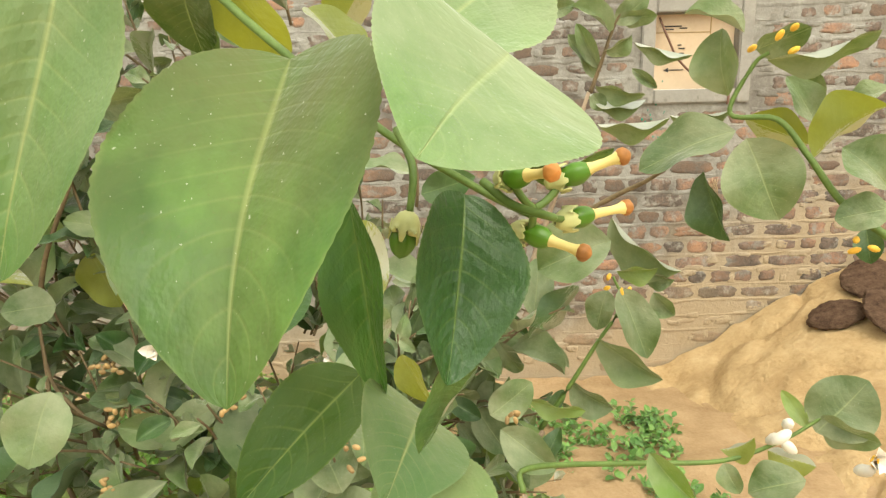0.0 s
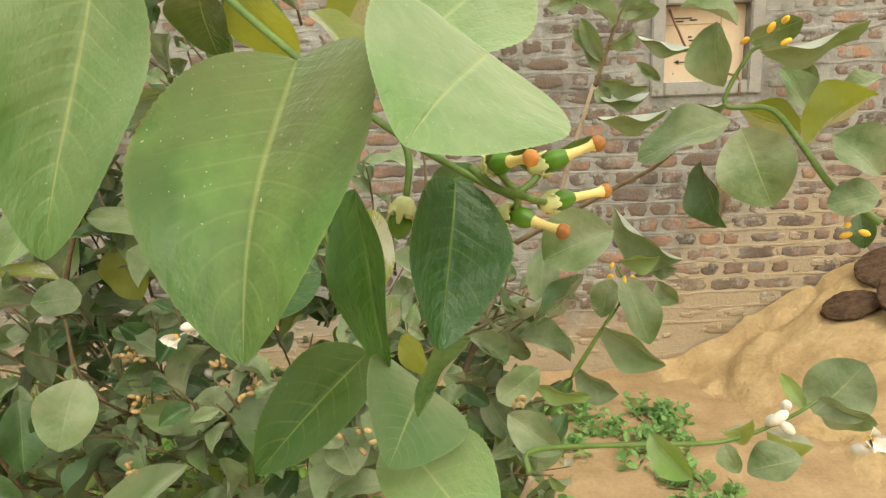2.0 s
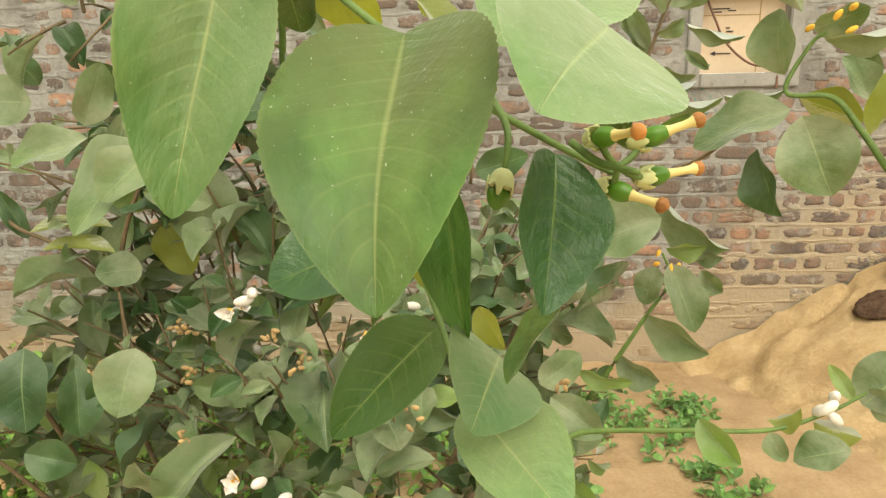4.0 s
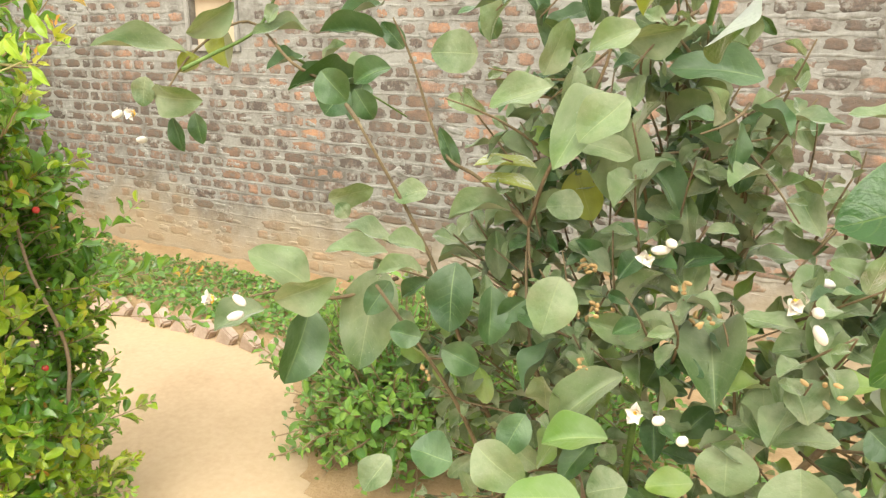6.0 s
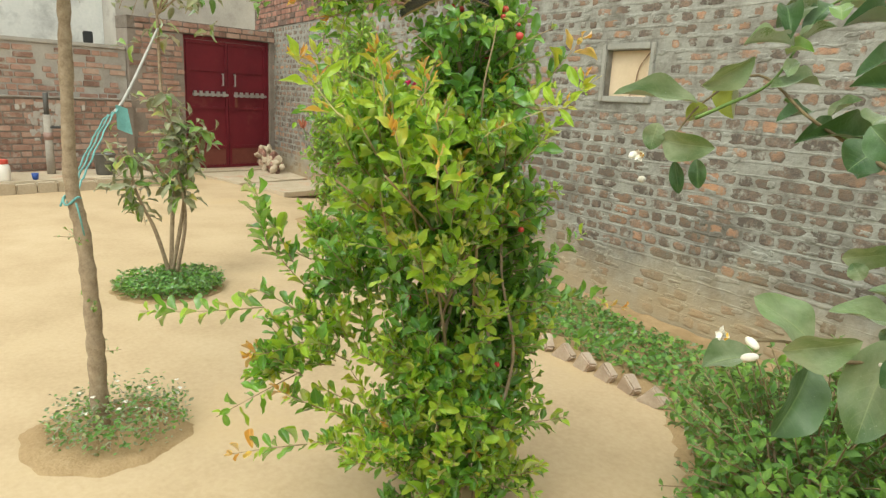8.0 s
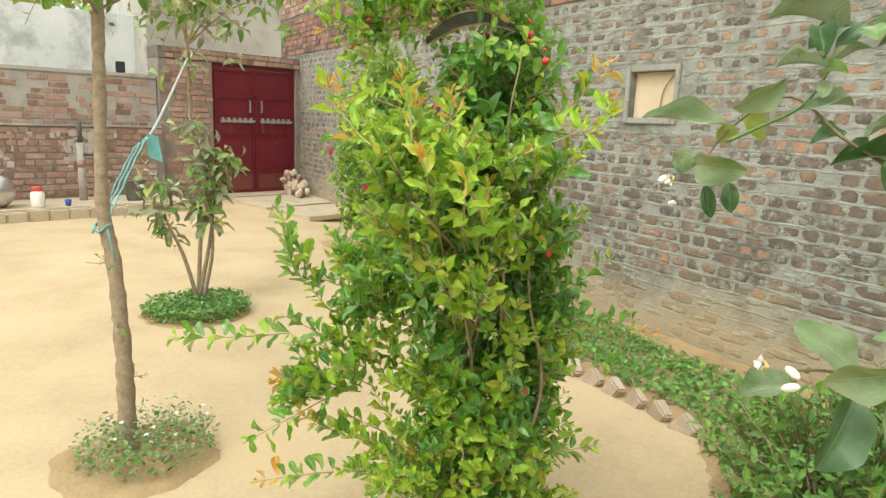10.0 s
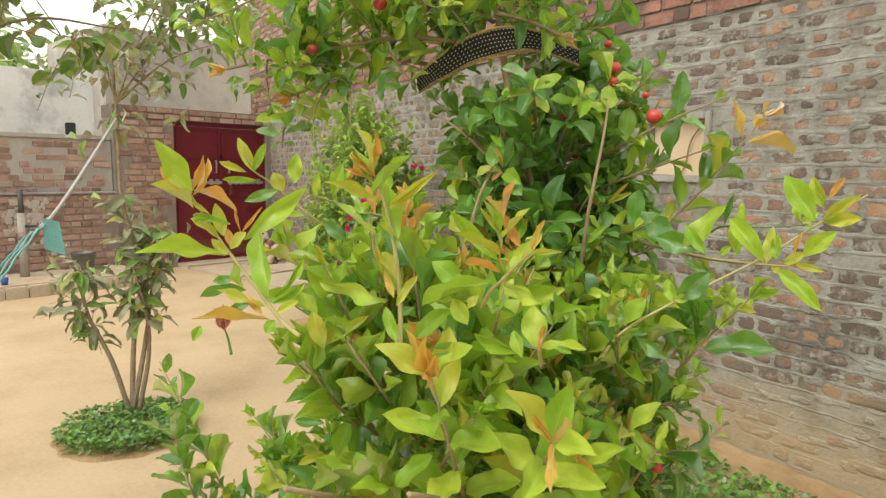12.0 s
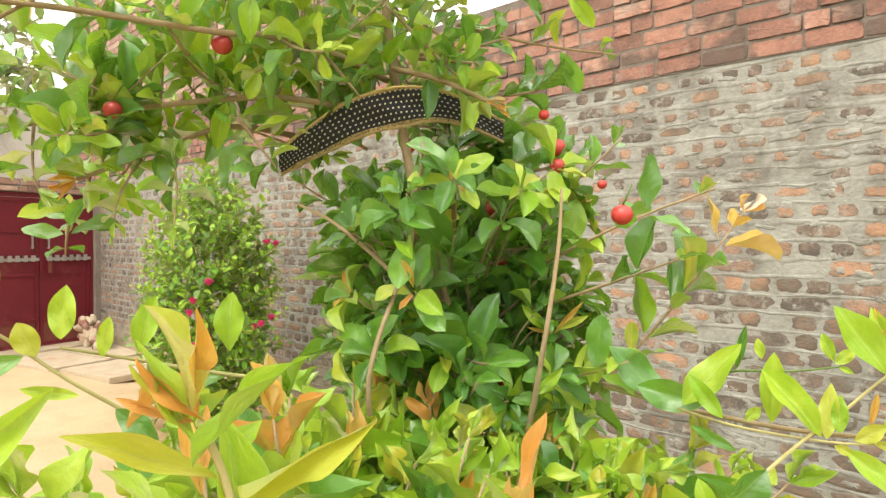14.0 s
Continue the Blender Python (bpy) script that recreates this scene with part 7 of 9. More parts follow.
# shaded growth behind the bare stems
for i in range(150):
    z = rng.uniform(0.45, 1.12)
    a = rng.uniform(0.6, 3.9)
    q = axis0 + (axis1 - axis0) * z / 1.5 + np.array((math.cos(a), math.sin(a), 0.0)) * rng.uniform(0.02, 0.17)
    sprig(CF, rng, q, (math.cos(a), math.sin(a), rng.uniform(0.0, 0.8)), rng.uniform(0.08, 0.15), 5, rng.uniform(0.05, 0.064), OLD, CHERRY_SHAPES, twigs, 0.46, 0.3)
for i in range(115):
    p = rng.normal(size=3)
    p /= np.linalg.norm(p)
    q = np.array((-2.02, 0.70, 1.44)) + p * np.array((0.10, 0.10, 0.17)) * rng.uniform(0.3, 1.0)
    sprig(CF, rng, q, p + np.array((0, 0, 0.3)), rng.uniform(0.06, 0.11), 4, rng.uniform(0.038, 0.05), OLD, CHERRY_SHAPES, twigs, 0.46, 0.3, face=(0.5, -0.6, 0.2), lift=0.2)
# tufts that stand out from the column
for c, rx, rz, fresh in (((-2.204, 0.317, 0.623), 0.179, 0.151, 1), ((-2.08, 0.484, 0.336), 0.354, 0.196, 1), ((-1.943, 0.601, 1.213), 0.135, 0.186, 0), ((-1.97, 0.701, 0.433), 0.175, 0.214, 0), ((-2.225, 0.346, 0.918), 0.138, 0.138, 1), ((-1.985, 0.906, 0.793), 0.097, 0.078, 0), ((-2.252, 0.18, 0.554), 0.095, 0.095, 0), ((-2.016, 0.525, 0.611), 0.202, 0.11, 1)) + (((-2.256, 0.401, 0.798), 0.13, 0.10, 0), ((-2.221, 0.509, 0.862), 0.10, 0.10, 0), ((-2.126, 0.553, 0.832), 0.08, 0.08, 0), ((-2.170, 0.608, 0.837), 0.07, 0.08, 0), ((-2.287, 0.476, 0.760), 0.11, 0.09, 0)):
    rx, rz = rx * 0.66, rz * 0.95
    for k in range(int(1250 * rx * rz) + 6):
        p = rng.normal(size=3)
        p /= np.linalg.norm(p)
        q = np.array(c) + p * np.array((rx, rx, rz)) * rng.uniform(0.2, 1.0)
        way = np.array((q[0] + 2.03, q[1] - 0.70, 0.0)) * 2.0 + p * 0.5 + np.array((0, 0, rng.uniform(0.2, 0.9)))
        lime = rng.random() < (0.85 if fresh else 0.35)
        sprig(CF, rng, q, way, rng.uniform(0.06, 0.12), 4, rng.uniform(0.045, 0.065), (CHERRY_NEW_AND_LIT, CHERRY_NEW_AND_LIT, CHERRY) if lime else OLD, NEW_SHAPES if lime else CHERRY_SHAPES, twigs, 0.36 if lime else 0.44, 0.4, (CHERRY_TIP if rng.random() < 0.10 else CHERRY_YELLOW) if lime and rng.random() < 0.3 else CHERRY_NEW_AND_LIT if lime else None, face=(0.75, -0.6, 0.1), lift=0.25)
# lime rosettes in front of the column
for c in ((-1.907, 0.378, 1.336), (-1.867, 0.478, 1.309), (-1.787, 0.548, 1.311), (-1.728, 0.589, 1.321), (-1.950, 0.463, 1.336), (-1.886, 0.583, 1.323), (-1.873, 0.299, 1.349)):
    for k in range(9):
        p = rng.normal(size=3)
        p /= np.linalg.norm(p)
        sprig(CF, rng, np.array(c) + p * 0.055 * rng.uniform(0.3, 1.0) - np.array((0, 0, 0.07)), p * 0.6 + np.array((0.1, -0.1, 1.0)), rng.uniform(0.06, 0.11), 4, rng.uniform(0.055, 0.075), (CHERRY_NEW_AND_LIT, CHERRY_NEW_AND_LIT, CHERRY), NEW_SHAPES, twigs, 0.36, 0.4, (CHERRY_TIP if rng.random() < 0.25 else CHERRY_YELLOW) if rng.random() < 0.2 else CHERRY_NEW_AND_LIT, face=(0.5, -0.5, 0.6), lift=0.2)


def lime_shoot(foot, top, n, size, orange):
    """A straight young shoot: crossed pairs of pointed lime leaves and a tuft of orange ones at its end."""
    foot, top = np.array(foot), np.array(top)
    axis = (top - foot) / np.linalg.norm(top - foot)
    a = np.cross(axis, (0.6, 0.5, 0.3))
    a /= np.linalg.norm(a)
    b = np.cross(axis, a)
    tube(twigs, [foot, (foot + top) / 2 + rng.normal(size=3) * 0.008, top], 0.0024, 0.0012, 6)
    turn = rng.uniform(0, 1.57)
    for i in range(n):
        t = 0.35 + 0.65 * i / (n - 1)
        for sgn in (1, -1):
            w = turn + i * 1.57 + rng.uniform(-0.2, 0.2)
            side = sgn * (math.cos(w) * a + math.sin(w) * b)
            ax = side + axis * (0.35 + 0.55 * t) + rng.normal(size=3) * 0.08
            ax /= np.linalg.norm(ax)
            ln = size * rng.uniform(0.85, 1.15) * (1.05 - 0.35 * t * t)
            q = foot + (top - foot) * t
            mat = CHERRY_YELLOW if t > 0.85 and rng.random() < 0.6 else CHERRY_NEW_AND_LIT
            CF.leaf(leaf_pose(q + ax * 0.004, q + ax * ln, axis + side * -0.3 + rng.normal(size=3) * 0.15, ln * rng.uniform(0.34, 0.40)), SHOOT_SHAPES, int(rng.integers(6)), mat, True)
    for k in range(orange):
        ax = axis + rng.normal(size=3) * 0.4
        ax /= np.linalg.norm(ax)
        ln = size * rng.uniform(0.35, 0.6)
        CF.leaf(leaf_pose(top, top + ax * ln, np.array((0.6, -0.5, 0.4)) + rng.normal(size=3) * 0.4, ln * rng.uniform(0.18, 0.26)), SHOOT_SHAPES, int(rng.integers(6)), CHERRY_TIP, True)


for foot, top, n, size, orange in (((-1.74, 0.34, 1.08), (-1.60, 0.19, 1.335), 5, 0.082, 5), ((-1.72, 0.40, 1.10), (-1.53, 0.26, 1.29), 5, 0.078, 3), ((-1.85, 0.33, 1.00), (-1.70, 0.21, 1.19), 4, 0.080, 0), ((-1.76, 0.45, 1.02), (-1.60, 0.36, 1.22), 4, 0.076, 2), ((-1.90, 0.33, 1.12), (-1.79, 0.20, 1.32), 4, 0.070, 4), ((-1.80, 0.42, 0.86), (-1.66, 0.30, 1.06), 4, 0.078, 0), ((-1.80, 0.56, 1.00), (-1.66, 0.50, 1.20), 4, 0.070, 0)):
    lime_shoot(foot, top, n, size, orange)
# narrow young leaves at the ends of the shoots
for tip, way in (((-1.645, 0.160, 1.510), (0.1, -0.3, 1.0)), ((-1.793, 0.050, 1.482), (0.2, -0.2, 1.0)), ((-1.57, 0.235, 1.465), (0.3, 0.1, 1.0)), ((-1.66, 0.17, 1.47), (0.0, -0.2, 1.0))):
    for k in range(6):
        d = np.array(way) + rng.normal(size=3) * 1.0
        d /= np.linalg.norm(d)
        ln = rng.uniform(0.026, 0.05)
        q = np.array(tip) - np.array((0, 0, 0.006 * k))
        CF.leaf(leaf_pose(q, q + d * ln, np.array((0.6, -0.4, 0.6)) + rng.normal(size=3) * 0.5, ln * rng.uniform(0.15, 0.21)), SHOOT_SHAPES, int(rng.integers(6)), (CHERRY_TIP, CHERRY_YELLOW, CHERRY_NEW_AND_LIT)[min(k // 2, 2)], True)
# young growth that leans out over the path
for i in range(34):
    p = rng.normal(size=3)
    p /= np.linalg.norm(p)
    q = np.array((-1.79, 0.31, 1.21)) + p * np.array((0.10, 0.12, 0.13)) * rng.uniform(0.4, 1.0)
    sprig(CF, rng, q, p * 0.7 + np.array((0.15, -0.2, 0.9)), rng.uniform(0.09, 0.16), 4, rng.uniform(0.058, 0.078), (CHERRY_NEW_AND_LIT, CHERRY_NEW_AND_LIT, CHERRY), NEW_SHAPES, twigs, 0.34, 0.5, CHERRY_TIP if rng.random() < 0.12 else CHERRY_NEW_AND_LIT, face=(0.7, -0.5, 0.4), lift=0.3)
for i in range(30):
    p = rng.normal(size=3)
    p /= np.linalg.norm(p)
    q = np.array((-1.76, 0.42, 1.03)) + p * np.array((0.10, 0.12, 0.14)) * rng.uniform(0.4, 1.0)
    sprig(CF, rng, q, p * 0.6 + np.array((0.15, -0.2, 0.9)), rng.uniform(0.07, 0.12), 4, rng.uniform(0.052, 0.07), (CHERRY_NEW_AND_LIT, CHERRY_NEW_AND_LIT, CHERRY), NEW_SHAPES, twigs, 0.36, 0.5, CHERRY_YELLOW if rng.random() < 0.25 else CHERRY_NEW_AND_LIT, face=(0.6, -0.5, 0.4), lift=0.3)
for i in range(52):
    p = rng.normal(size=3)
    p /= np.linalg.norm(p)
    q = np.array((-1.89, 0.44, 1.08)) + p * np.array((0.10, 0.13, 0.15)) * rng.uniform(0.3, 1.0)
    sprig(CF, rng, q, p * 0.8 + np.array((0.15, -0.2, 0.5)), rng.uniform(0.07, 0.13), 4, rng.uniform(0.048, 0.064), (CHERRY, CHERRY, CHERRY_NEW_AND_LIT), CHERRY_SHAPES, twigs, 0.42, 0.4, face=(0.6, -0.5, 0.3), lift=0.2)
for start, way, ln in (((-1.88, 0.66, 1.52), (1.0, 0.05, 0.55), 0.20), ((-1.87, 0.66, 1.48), (1.0, 0.1, 0.35), 0.15), ((-1.9, 0.68, 1.58), (0.9, 0.2, 0.6), 0.12), ((-1.88, 0.64, 1.40), (1.0, 0.1, 0.1), 0.14)):
    sprig(CF, rng, start, way, ln, 5, 0.05, (CHERRY, CHERRY, CHERRY_NEW_AND_LIT), CHERRY_SHAPES, twigs, 0.48, 0.2)
# long thin runners on the sides
for start, way, ln in (((-2.336, 0.138, 0.727), (-0.383, -0.906, -0.181), 0.43), ((-2.254, 0.205, 0.890), (-0.612, -0.342, 0.713), 0.31), ((-2.226, 0.227, 0.535), (-0.253, -0.857, -0.449), 0.29), ((-2.124, 0.203, 0.332), (-0.328, -0.945, 0.015), 0.21), ((-2.224, 0.229, 0.821), (-0.570, -0.466, 0.676), 0.24), ((-2.180, 0.248, 0.719), (0.045, -0.868, 0.495), 0.21), ((-1.995, 0.816, 0.802), (0.303, 0.950, -0.071), 0.45), ((-1.966, 0.873, 0.683), (0.465, 0.774, -0.429), 0.41), ((-1.887, 0.831, 0.356), (0.441, 0.897, 0.025), 0.20), ((-1.964, 0.778, 1.023), (-0.082, 0.893, 0.443), 0.18), ((-2.171, 0.207, 0.655), (-0.022, -0.991, -0.130), 0.23), ((-1.981, 0.851, 0.841), (0.090, 0.996, 0.021), 0.34), ((-2.286, 0.143, 0.926), (-0.303, -0.337, 0.891), 0.16), ((-1.928, 0.735, 0.523), (0.348, 0.847, -0.401), 0.23), ((-2.148, 0.272, 0.420), (-0.177, -0.949, 0.262), 0.18), ((-1.999, 0.946, 0.743), (0.293, 0.919, -0.263), 0.30), ((-2.134, 0.191, 0.560), (-0.463, -0.779, 0.422), 0.17), ((-1.827, 0.689, 1.383), (0.559, 0.603, 0.569), 0.25)):
    sprig(CF, rng, start, np.array(way) + np.array((0, 0, rng.uniform(-0.1, 0.3))), ln, 6 + int(ln * 14), rng.uniform(0.05, 0.066), (CHERRY, CHERRY, CHERRY_NEW_AND_LIT), CHERRY_SHAPES, twigs, 0.45, 0.05, CHERRY_TIP if rng.random() < 0.5 else None)
# leaves that hang over the cloth and along the arms
for c in ((-2.053, 0.370, 1.709), (-2.148, 0.322, 1.680), (-2.189, 0.285, 1.626), (-1.991, 0.545, 1.767), (-2.019, 0.456, 1.772)):
    for k in range(3):
        p = rng.normal(size=3)
        p /= np.linalg.norm(p)
        sprig(CF, rng, np.array(c) + p * 0.035, p + np.array((0.1, -0.1, 0.3)), rng.uniform(0.05, 0.10), 4, rng.uniform(0.045, 0.058), (CHERRY, CHERRY, CHERRY_NEW_AND_LIT), CHERRY_SHAPES, twigs, 0.45, 0.2, face=(0.6, -0.6, 0.2), lift=0.2)
# crown above the cloth, with lime leaves in place of sun shining through
for i in range(124):
    p = rng.normal(size=3)
    p /= np.linalg.norm(p)
    q = np.array((-2.03, 0.52, 1.88)) + p * np.array((0.20, 0.22, 0.16)) * rng.uniform(0.3, 1.0)
    if q[2] < 1.78 and abs(q[0] + 1.99) < 0.20 and q[1] < 0.58:
        continue
    sprig(CF, rng, q, p + np.array((0, 0, 0.45)), rng.uniform(0.09, 0.18), int(rng.integers(4, 6)), rng.uniform(0.038, 0.050), (CHERRY, CHERRY_NEW_AND_LIT, CHERRY_NEW_AND_LIT), CHERRY_SHAPES, twigs, 0.43, 0.2, face=(0.6, -0.6, 0.0), lift=0.15)
# twigs of the arms, lime leaves mixed in to look lit from behind
for i in range(38):
    t = rng.random()
    line = spline(SHOOTS[("arm_a", "arm_b", "arm_d")[i % 3]], 6)
    q = line[int(t * (len(line) - 1))]
    sprig(CF, rng, q, rng.normal(size=3) + np.array((-0.3, -0.3, 0.3)), rng.uniform(0.07, 0.14), 4, 0.044, (CHERRY, CHERRY_NEW_AND_LIT, CHERRY_NEW_AND_LIT), CHERRY_SHAPES, twigs, 0.44, 0.45, CHERRY_NEW_AND_LIT, 0.0011, face=(0.4, -0.5, 0.6), lift=0.2)
CF.close()
tagged(piece("twig_work", twigs.mesh("twig_work", TWIG), cherry), kind="stuff")


def red_fruit(at, r):
    bm = bmesh.new()
    vs = ball(bm, at, r, 1, 1, 0.92, 14, 10)
    for v in vs:
        d = v.co - Vector(at)
        v.co += d * (0.05 * math.cos(3 * math.atan2(d.y, d.x)) - 0.18 * max(d.z / r - 0.75, 0))
    f = part("fruit", bm, FRUIT, cherry, smooth=True)
    b = Buf()
    tube(b, [Vector(at) + Vector((0, 0, r * 0.8)), Vector(at) + Vector((0.004, 0.003, r * 1.8)), Vector(at) + Vector((0.006, 0.008, r * 2.8))], 0.0009, 0.0009, 5)
    under(new("stalk", b.mesh("stalk", GREEN_TWIG)), f)


for at, r in (((-1.763, 0.640, 1.577), 0.0105), ((-1.847, 0.651, 1.651), 0.0100), ((-1.838, 0.640, 1.630), 0.008), ((-1.932, 0.640, 1.589), 0.0095), ((-2.013, 0.590, 1.663), 0.0085), ((-1.981, 0.600, 1.656), 0.0085), ((-1.880, 0.665, 1.400), 0.0105), ((-1.90, 0.63, 1.395), 0.008), ((-1.905, 0.645, 1.607), 0.009), ((-2.02, 0.36, 1.735), 0.010), ((-1.87, 0.66, 1.69), 0.006), ((-1.80, 0.665, 1.61), 0.005), ((-2.10, 0.29, 1.675), 0.009), ((-1.86, 0.46, 1.22), 0.009), ((-2.04, 0.50, 0.80), 0.009), ((-1.83, 0.70, 0.62), 0.009), ((-1.79, 0.72, 1.05), 0.009), ((-1.93, 0.66, 1.53), 0.008)):
    red_fruit(at, r)

# cloth strip tied round the shrub
m, n, l, b = shader("black_dotted_cloth")
uvn = n.new("ShaderNodeUVMap")
sep = n.new("ShaderNodeSeparateXYZ")
l.new(uvn.outputs[0], sep.inputs[0])
row = maths(n, l, "MULTIPLY", sep.outputs[1], 7.0)
col = maths(n, l, "ADD", maths(n, l, "MULTIPLY", sep.outputs[0], 46.0), maths(n, l, "MULTIPLY", maths(n, l, "MODULO", maths(n, l, "FLOOR", row), 2.0), 0.5))
du, dv = (maths(n, l, "SUBTRACT", maths(n, l, "FRACT", q), 0.5) for q in (col, row))
dist2 = maths(n, l, "ADD", maths(n, l, "POWER", maths(n, l, "ABSOLUTE", du), 2.0), maths(n, l, "POWER", maths(n, l, "ABSOLUTE", dv), 2.0))
dot = maths(n, l, "LESS_THAN", dist2, 0.035)
base = ramp(n, l, noise_tex(n, l, coords(n, l), 300.0), [(0.3, (0.008, 0.009, 0.014)), (0.7, (0.022, 0.022, 0.032))])
c = mix(n, l, dot, base, (0.55, 0.52, 0.42))
rim = maths(n, l, "ADD", maths(n, l, "LESS_THAN", sep.outputs[1], 0.13), maths(n, l, "GREATER_THAN", sep.outputs[1], 0.93))
gold = ramp(n, l, noise_tex(n, l, coords(n, l), 420.0), [(0.35, (0.08, 0.06, 0.03)), (0.65, (0.50, 0.38, 0.17))])
l.new(mix(n, l, rim, c, gold), b.inputs["Base Color"])
b.inputs["Roughness"].default_value = 0.75
CLOTH = m
line = spline([(-2.086, 0.460, 1.636), (-2.048, 0.476, 1.658), (-1.999, 0.502, 1.682), (-1.951, 0.525, 1.691), (-1.924, 0.567, 1.692), (-1.916, 0.646, 1.675)], 8)
verts, faces, uv = [], [], []
N, R = len(line), 8
for layer in (0, 1):
    for i, p in enumerate(line):
        wide = 0.036 * (0.7 + 0.5 * math.sin(math.pi * min(i / N * 1.15, 1)))
        for k in range(R + 1):
            s = k / R - 0.5
            lean = Vector((0.30, -0.35, 1.0)).normalized()
            q = Vector(p) + lean * (s * wide) + Vector((0.35, -0.45, 0)) * (0.004 * math.cos(s * 9 + i * 0.6) - layer * 0.0015)
            verts.append(q)
            uv.append((i / N, k / R))
    off = layer * N * (R + 1)
    faces += [(off + i * (R + 1) + k, off + i * (R + 1) + k + 1, off + (i + 1) * (R + 1) + k + 1, off + (i + 1) * (R + 1) + k) for i in range(N - 1) for k in range(R)]
bf = Buf()
bf.add([tuple(v) for v in verts], faces, uv)
band = empty("cloth_strip", tuple(line[0]), "black dotted cloth band with gold trim tied round the shrub", "cloth")
piece("band", bf.mesh("band", CLOTH), band)
GILT = plain("gold_braid", (0.42, 0.31, 0.13), 0.5, vary=0.5)
for edge, col in ((0, "lower_trim"), (R, "upper_trim")):
    tb = Buf()
    tube(tb, [Vector(verts[i * (R + 1) + edge]) for i in range(N)], 0.0016, 0.0016, 6, 0.35, edge)
    piece(col, tb.mesh(col, GILT), band)

# ---- openings in the garden wall ----
def opening(name, h, rim, board_label, arrow):
    x0, x1, z0, z1 = h
    ob = new(name)
    ob.location = ((x0 + x1) / 2, 3.4, (z0 + z1) / 2)
    tagged(ob, board_label, "window", kind="structure")
    for nm, a, b, c, d in (("frame_side", x0 - rim, x0, z0 - rim, z1 + rim), ("frame_side", x1, x1 + rim, z0 - rim, z1 + rim), ("frame_bottom", x0, x1, z0 - rim, z0), ("frame_top", x0, x1, z1, z1 + rim)):
        bm = bmesh.new()
        box(bm, a + 0.001, b - 0.001, 3.381, 3.399, c, d, 0.006)
        part(nm, bm, FRAME, ob)
    bm = bmesh.new()
    box(bm, x0 + 0.003, x1 - 0.003, 3.45, 3.458, z0 + 0.002, z1 - 0.004)
    board = part("carton_board", bm, BOARD, ob, "beige carton board")
    if arrow:
        bm = bmesh.new()
        box(bm, x0 + 0.085, x0 + 0.17, 3.4465, 3.449, z0 + 0.098, z0 + 0.103)
        vs = [bm.verts.new(p) for p in ((x0 + 0.065, 3.447, z0 + 0.1005), (x0 + 0.092, 3.447, z0 + 0.088), (x0 + 0.092, 3.447, z0 + 0.113))]
        bm.faces.new(vs)
        under(part("arrow", bm, INK, None), board)
        for i, (u, w, ln) in enumerate(((0.135, 0.15, 0.03), (0.135, 0.165, 0.02), (0.145, 0.18, 0.025), (0.14, 0.205, 0.035), (0.135, 0.222, 0.02), (0.06, 0.30, 0.05), (0.14, 0.305, 0.04), (0.06, 0.315, 0.09))):
            bm = bmesh.new()
            box(bm, x0 + u, x0 + u + ln, 3.4465, 3.449, z0 + w, z0 + w + 0.006)
            under(part("printed_bar", bm, INK, None), board)
        bm = bmesh.new()
        box(bm, x0 + 0.30, x0 + 0.305, 3.447, 3.4495, z0 + 0.002, z1 - 0.02)
        box(bm, x0 + 0.004, x0 + 0.30, 3.447, 3.4495, z0 + 0.285, z0 + 0.289)
        under(part("fold", bm, SPENT, None), board)
    return ob


INK = plain("black_print", (0.03, 0.03, 0.03), 0.7)
opening("window_1", W1, 0.07, "small wall opening closed with printed beige carton", True)
opening("window_2", W2, 0.045, "small wall opening with cement frame, closed with beige carton", False)
b = Buf()
tube(b, spline([(1.20, 3.43, 1.84), (1.235, 3.40, 1.74), (1.30, 3.41, 1.63), (1.42, 3.41, 1.53), (1.545, 3.40, 1.50), (1.556, 3.375, 1.44), (1.55, 3.372, 1.40)], 6), 0.006, 0.006, 7)
tagged(new("cable", b.mesh("cable", plain("brown_cable", (0.17, 0.09, 0.06), 0.6))), "brown cable hanging across the wall opening", "cable")
b = Buf()
tube(b, spline([(-3.70, 3.44, 1.82), (-3.79, 3.43, 1.70), (-3.83, 3.44, 1.55), (-3.86, 3.43, 1.49)], 5), 0.005, 0.005, 6)
tagged(new("cable", b.mesh("cable", plain("tan_cable", (0.3, 0.2, 0.13), 0.6))), "thin brown cable in the second wall opening", "cable")
rng = np.random.default_rng(8)
b = Buf()
for i in range(34):
    x = 1.50 + rng.normal() * 0.02
    z1 = 1.02 - rng.random() * 0.08
    tube(b, [(x, 3.388, z1), (x + rng.normal() * 0.012, 3.375 - rng.random() * 0.02, z1 - 0.08), (x + rng.normal() * 0.035, 3.378 - rng.random() * 0.02, z1 - 0.15 - rng.random() * 0.08)], 0.0018, 0.001, 4)
tagged(new("root_tuft", b.mesh("root_tuft", TWIG)), "tuft of dry roots hanging from a joint of the wall", "roots")
GREEN_PAINT = plain("green_paint", (0.02, 0.25, 0.16), 0.5)
for i in range(26):
    bm = bmesh.new()
    ball(bm, (1.10 + abs(rng.normal()) * 0.14, 3.3925, 1.34 + rng.normal() * 0.09), rng.uniform(0.002, 0.007), 1, 0.5, 1.3, 6, 4)
    tagged(part("paint_splash", bm, GREEN_PAINT, None), "green paint splash on the mortar below the opening", "paint splash", "paint splashes")

# ---- maroon gate ----
gate = new("gate")
gate.matrix_basis = GATE
tagged(gate, "closed maroon double-leaf steel gate with silver latch bar", "gate", kind="structure")


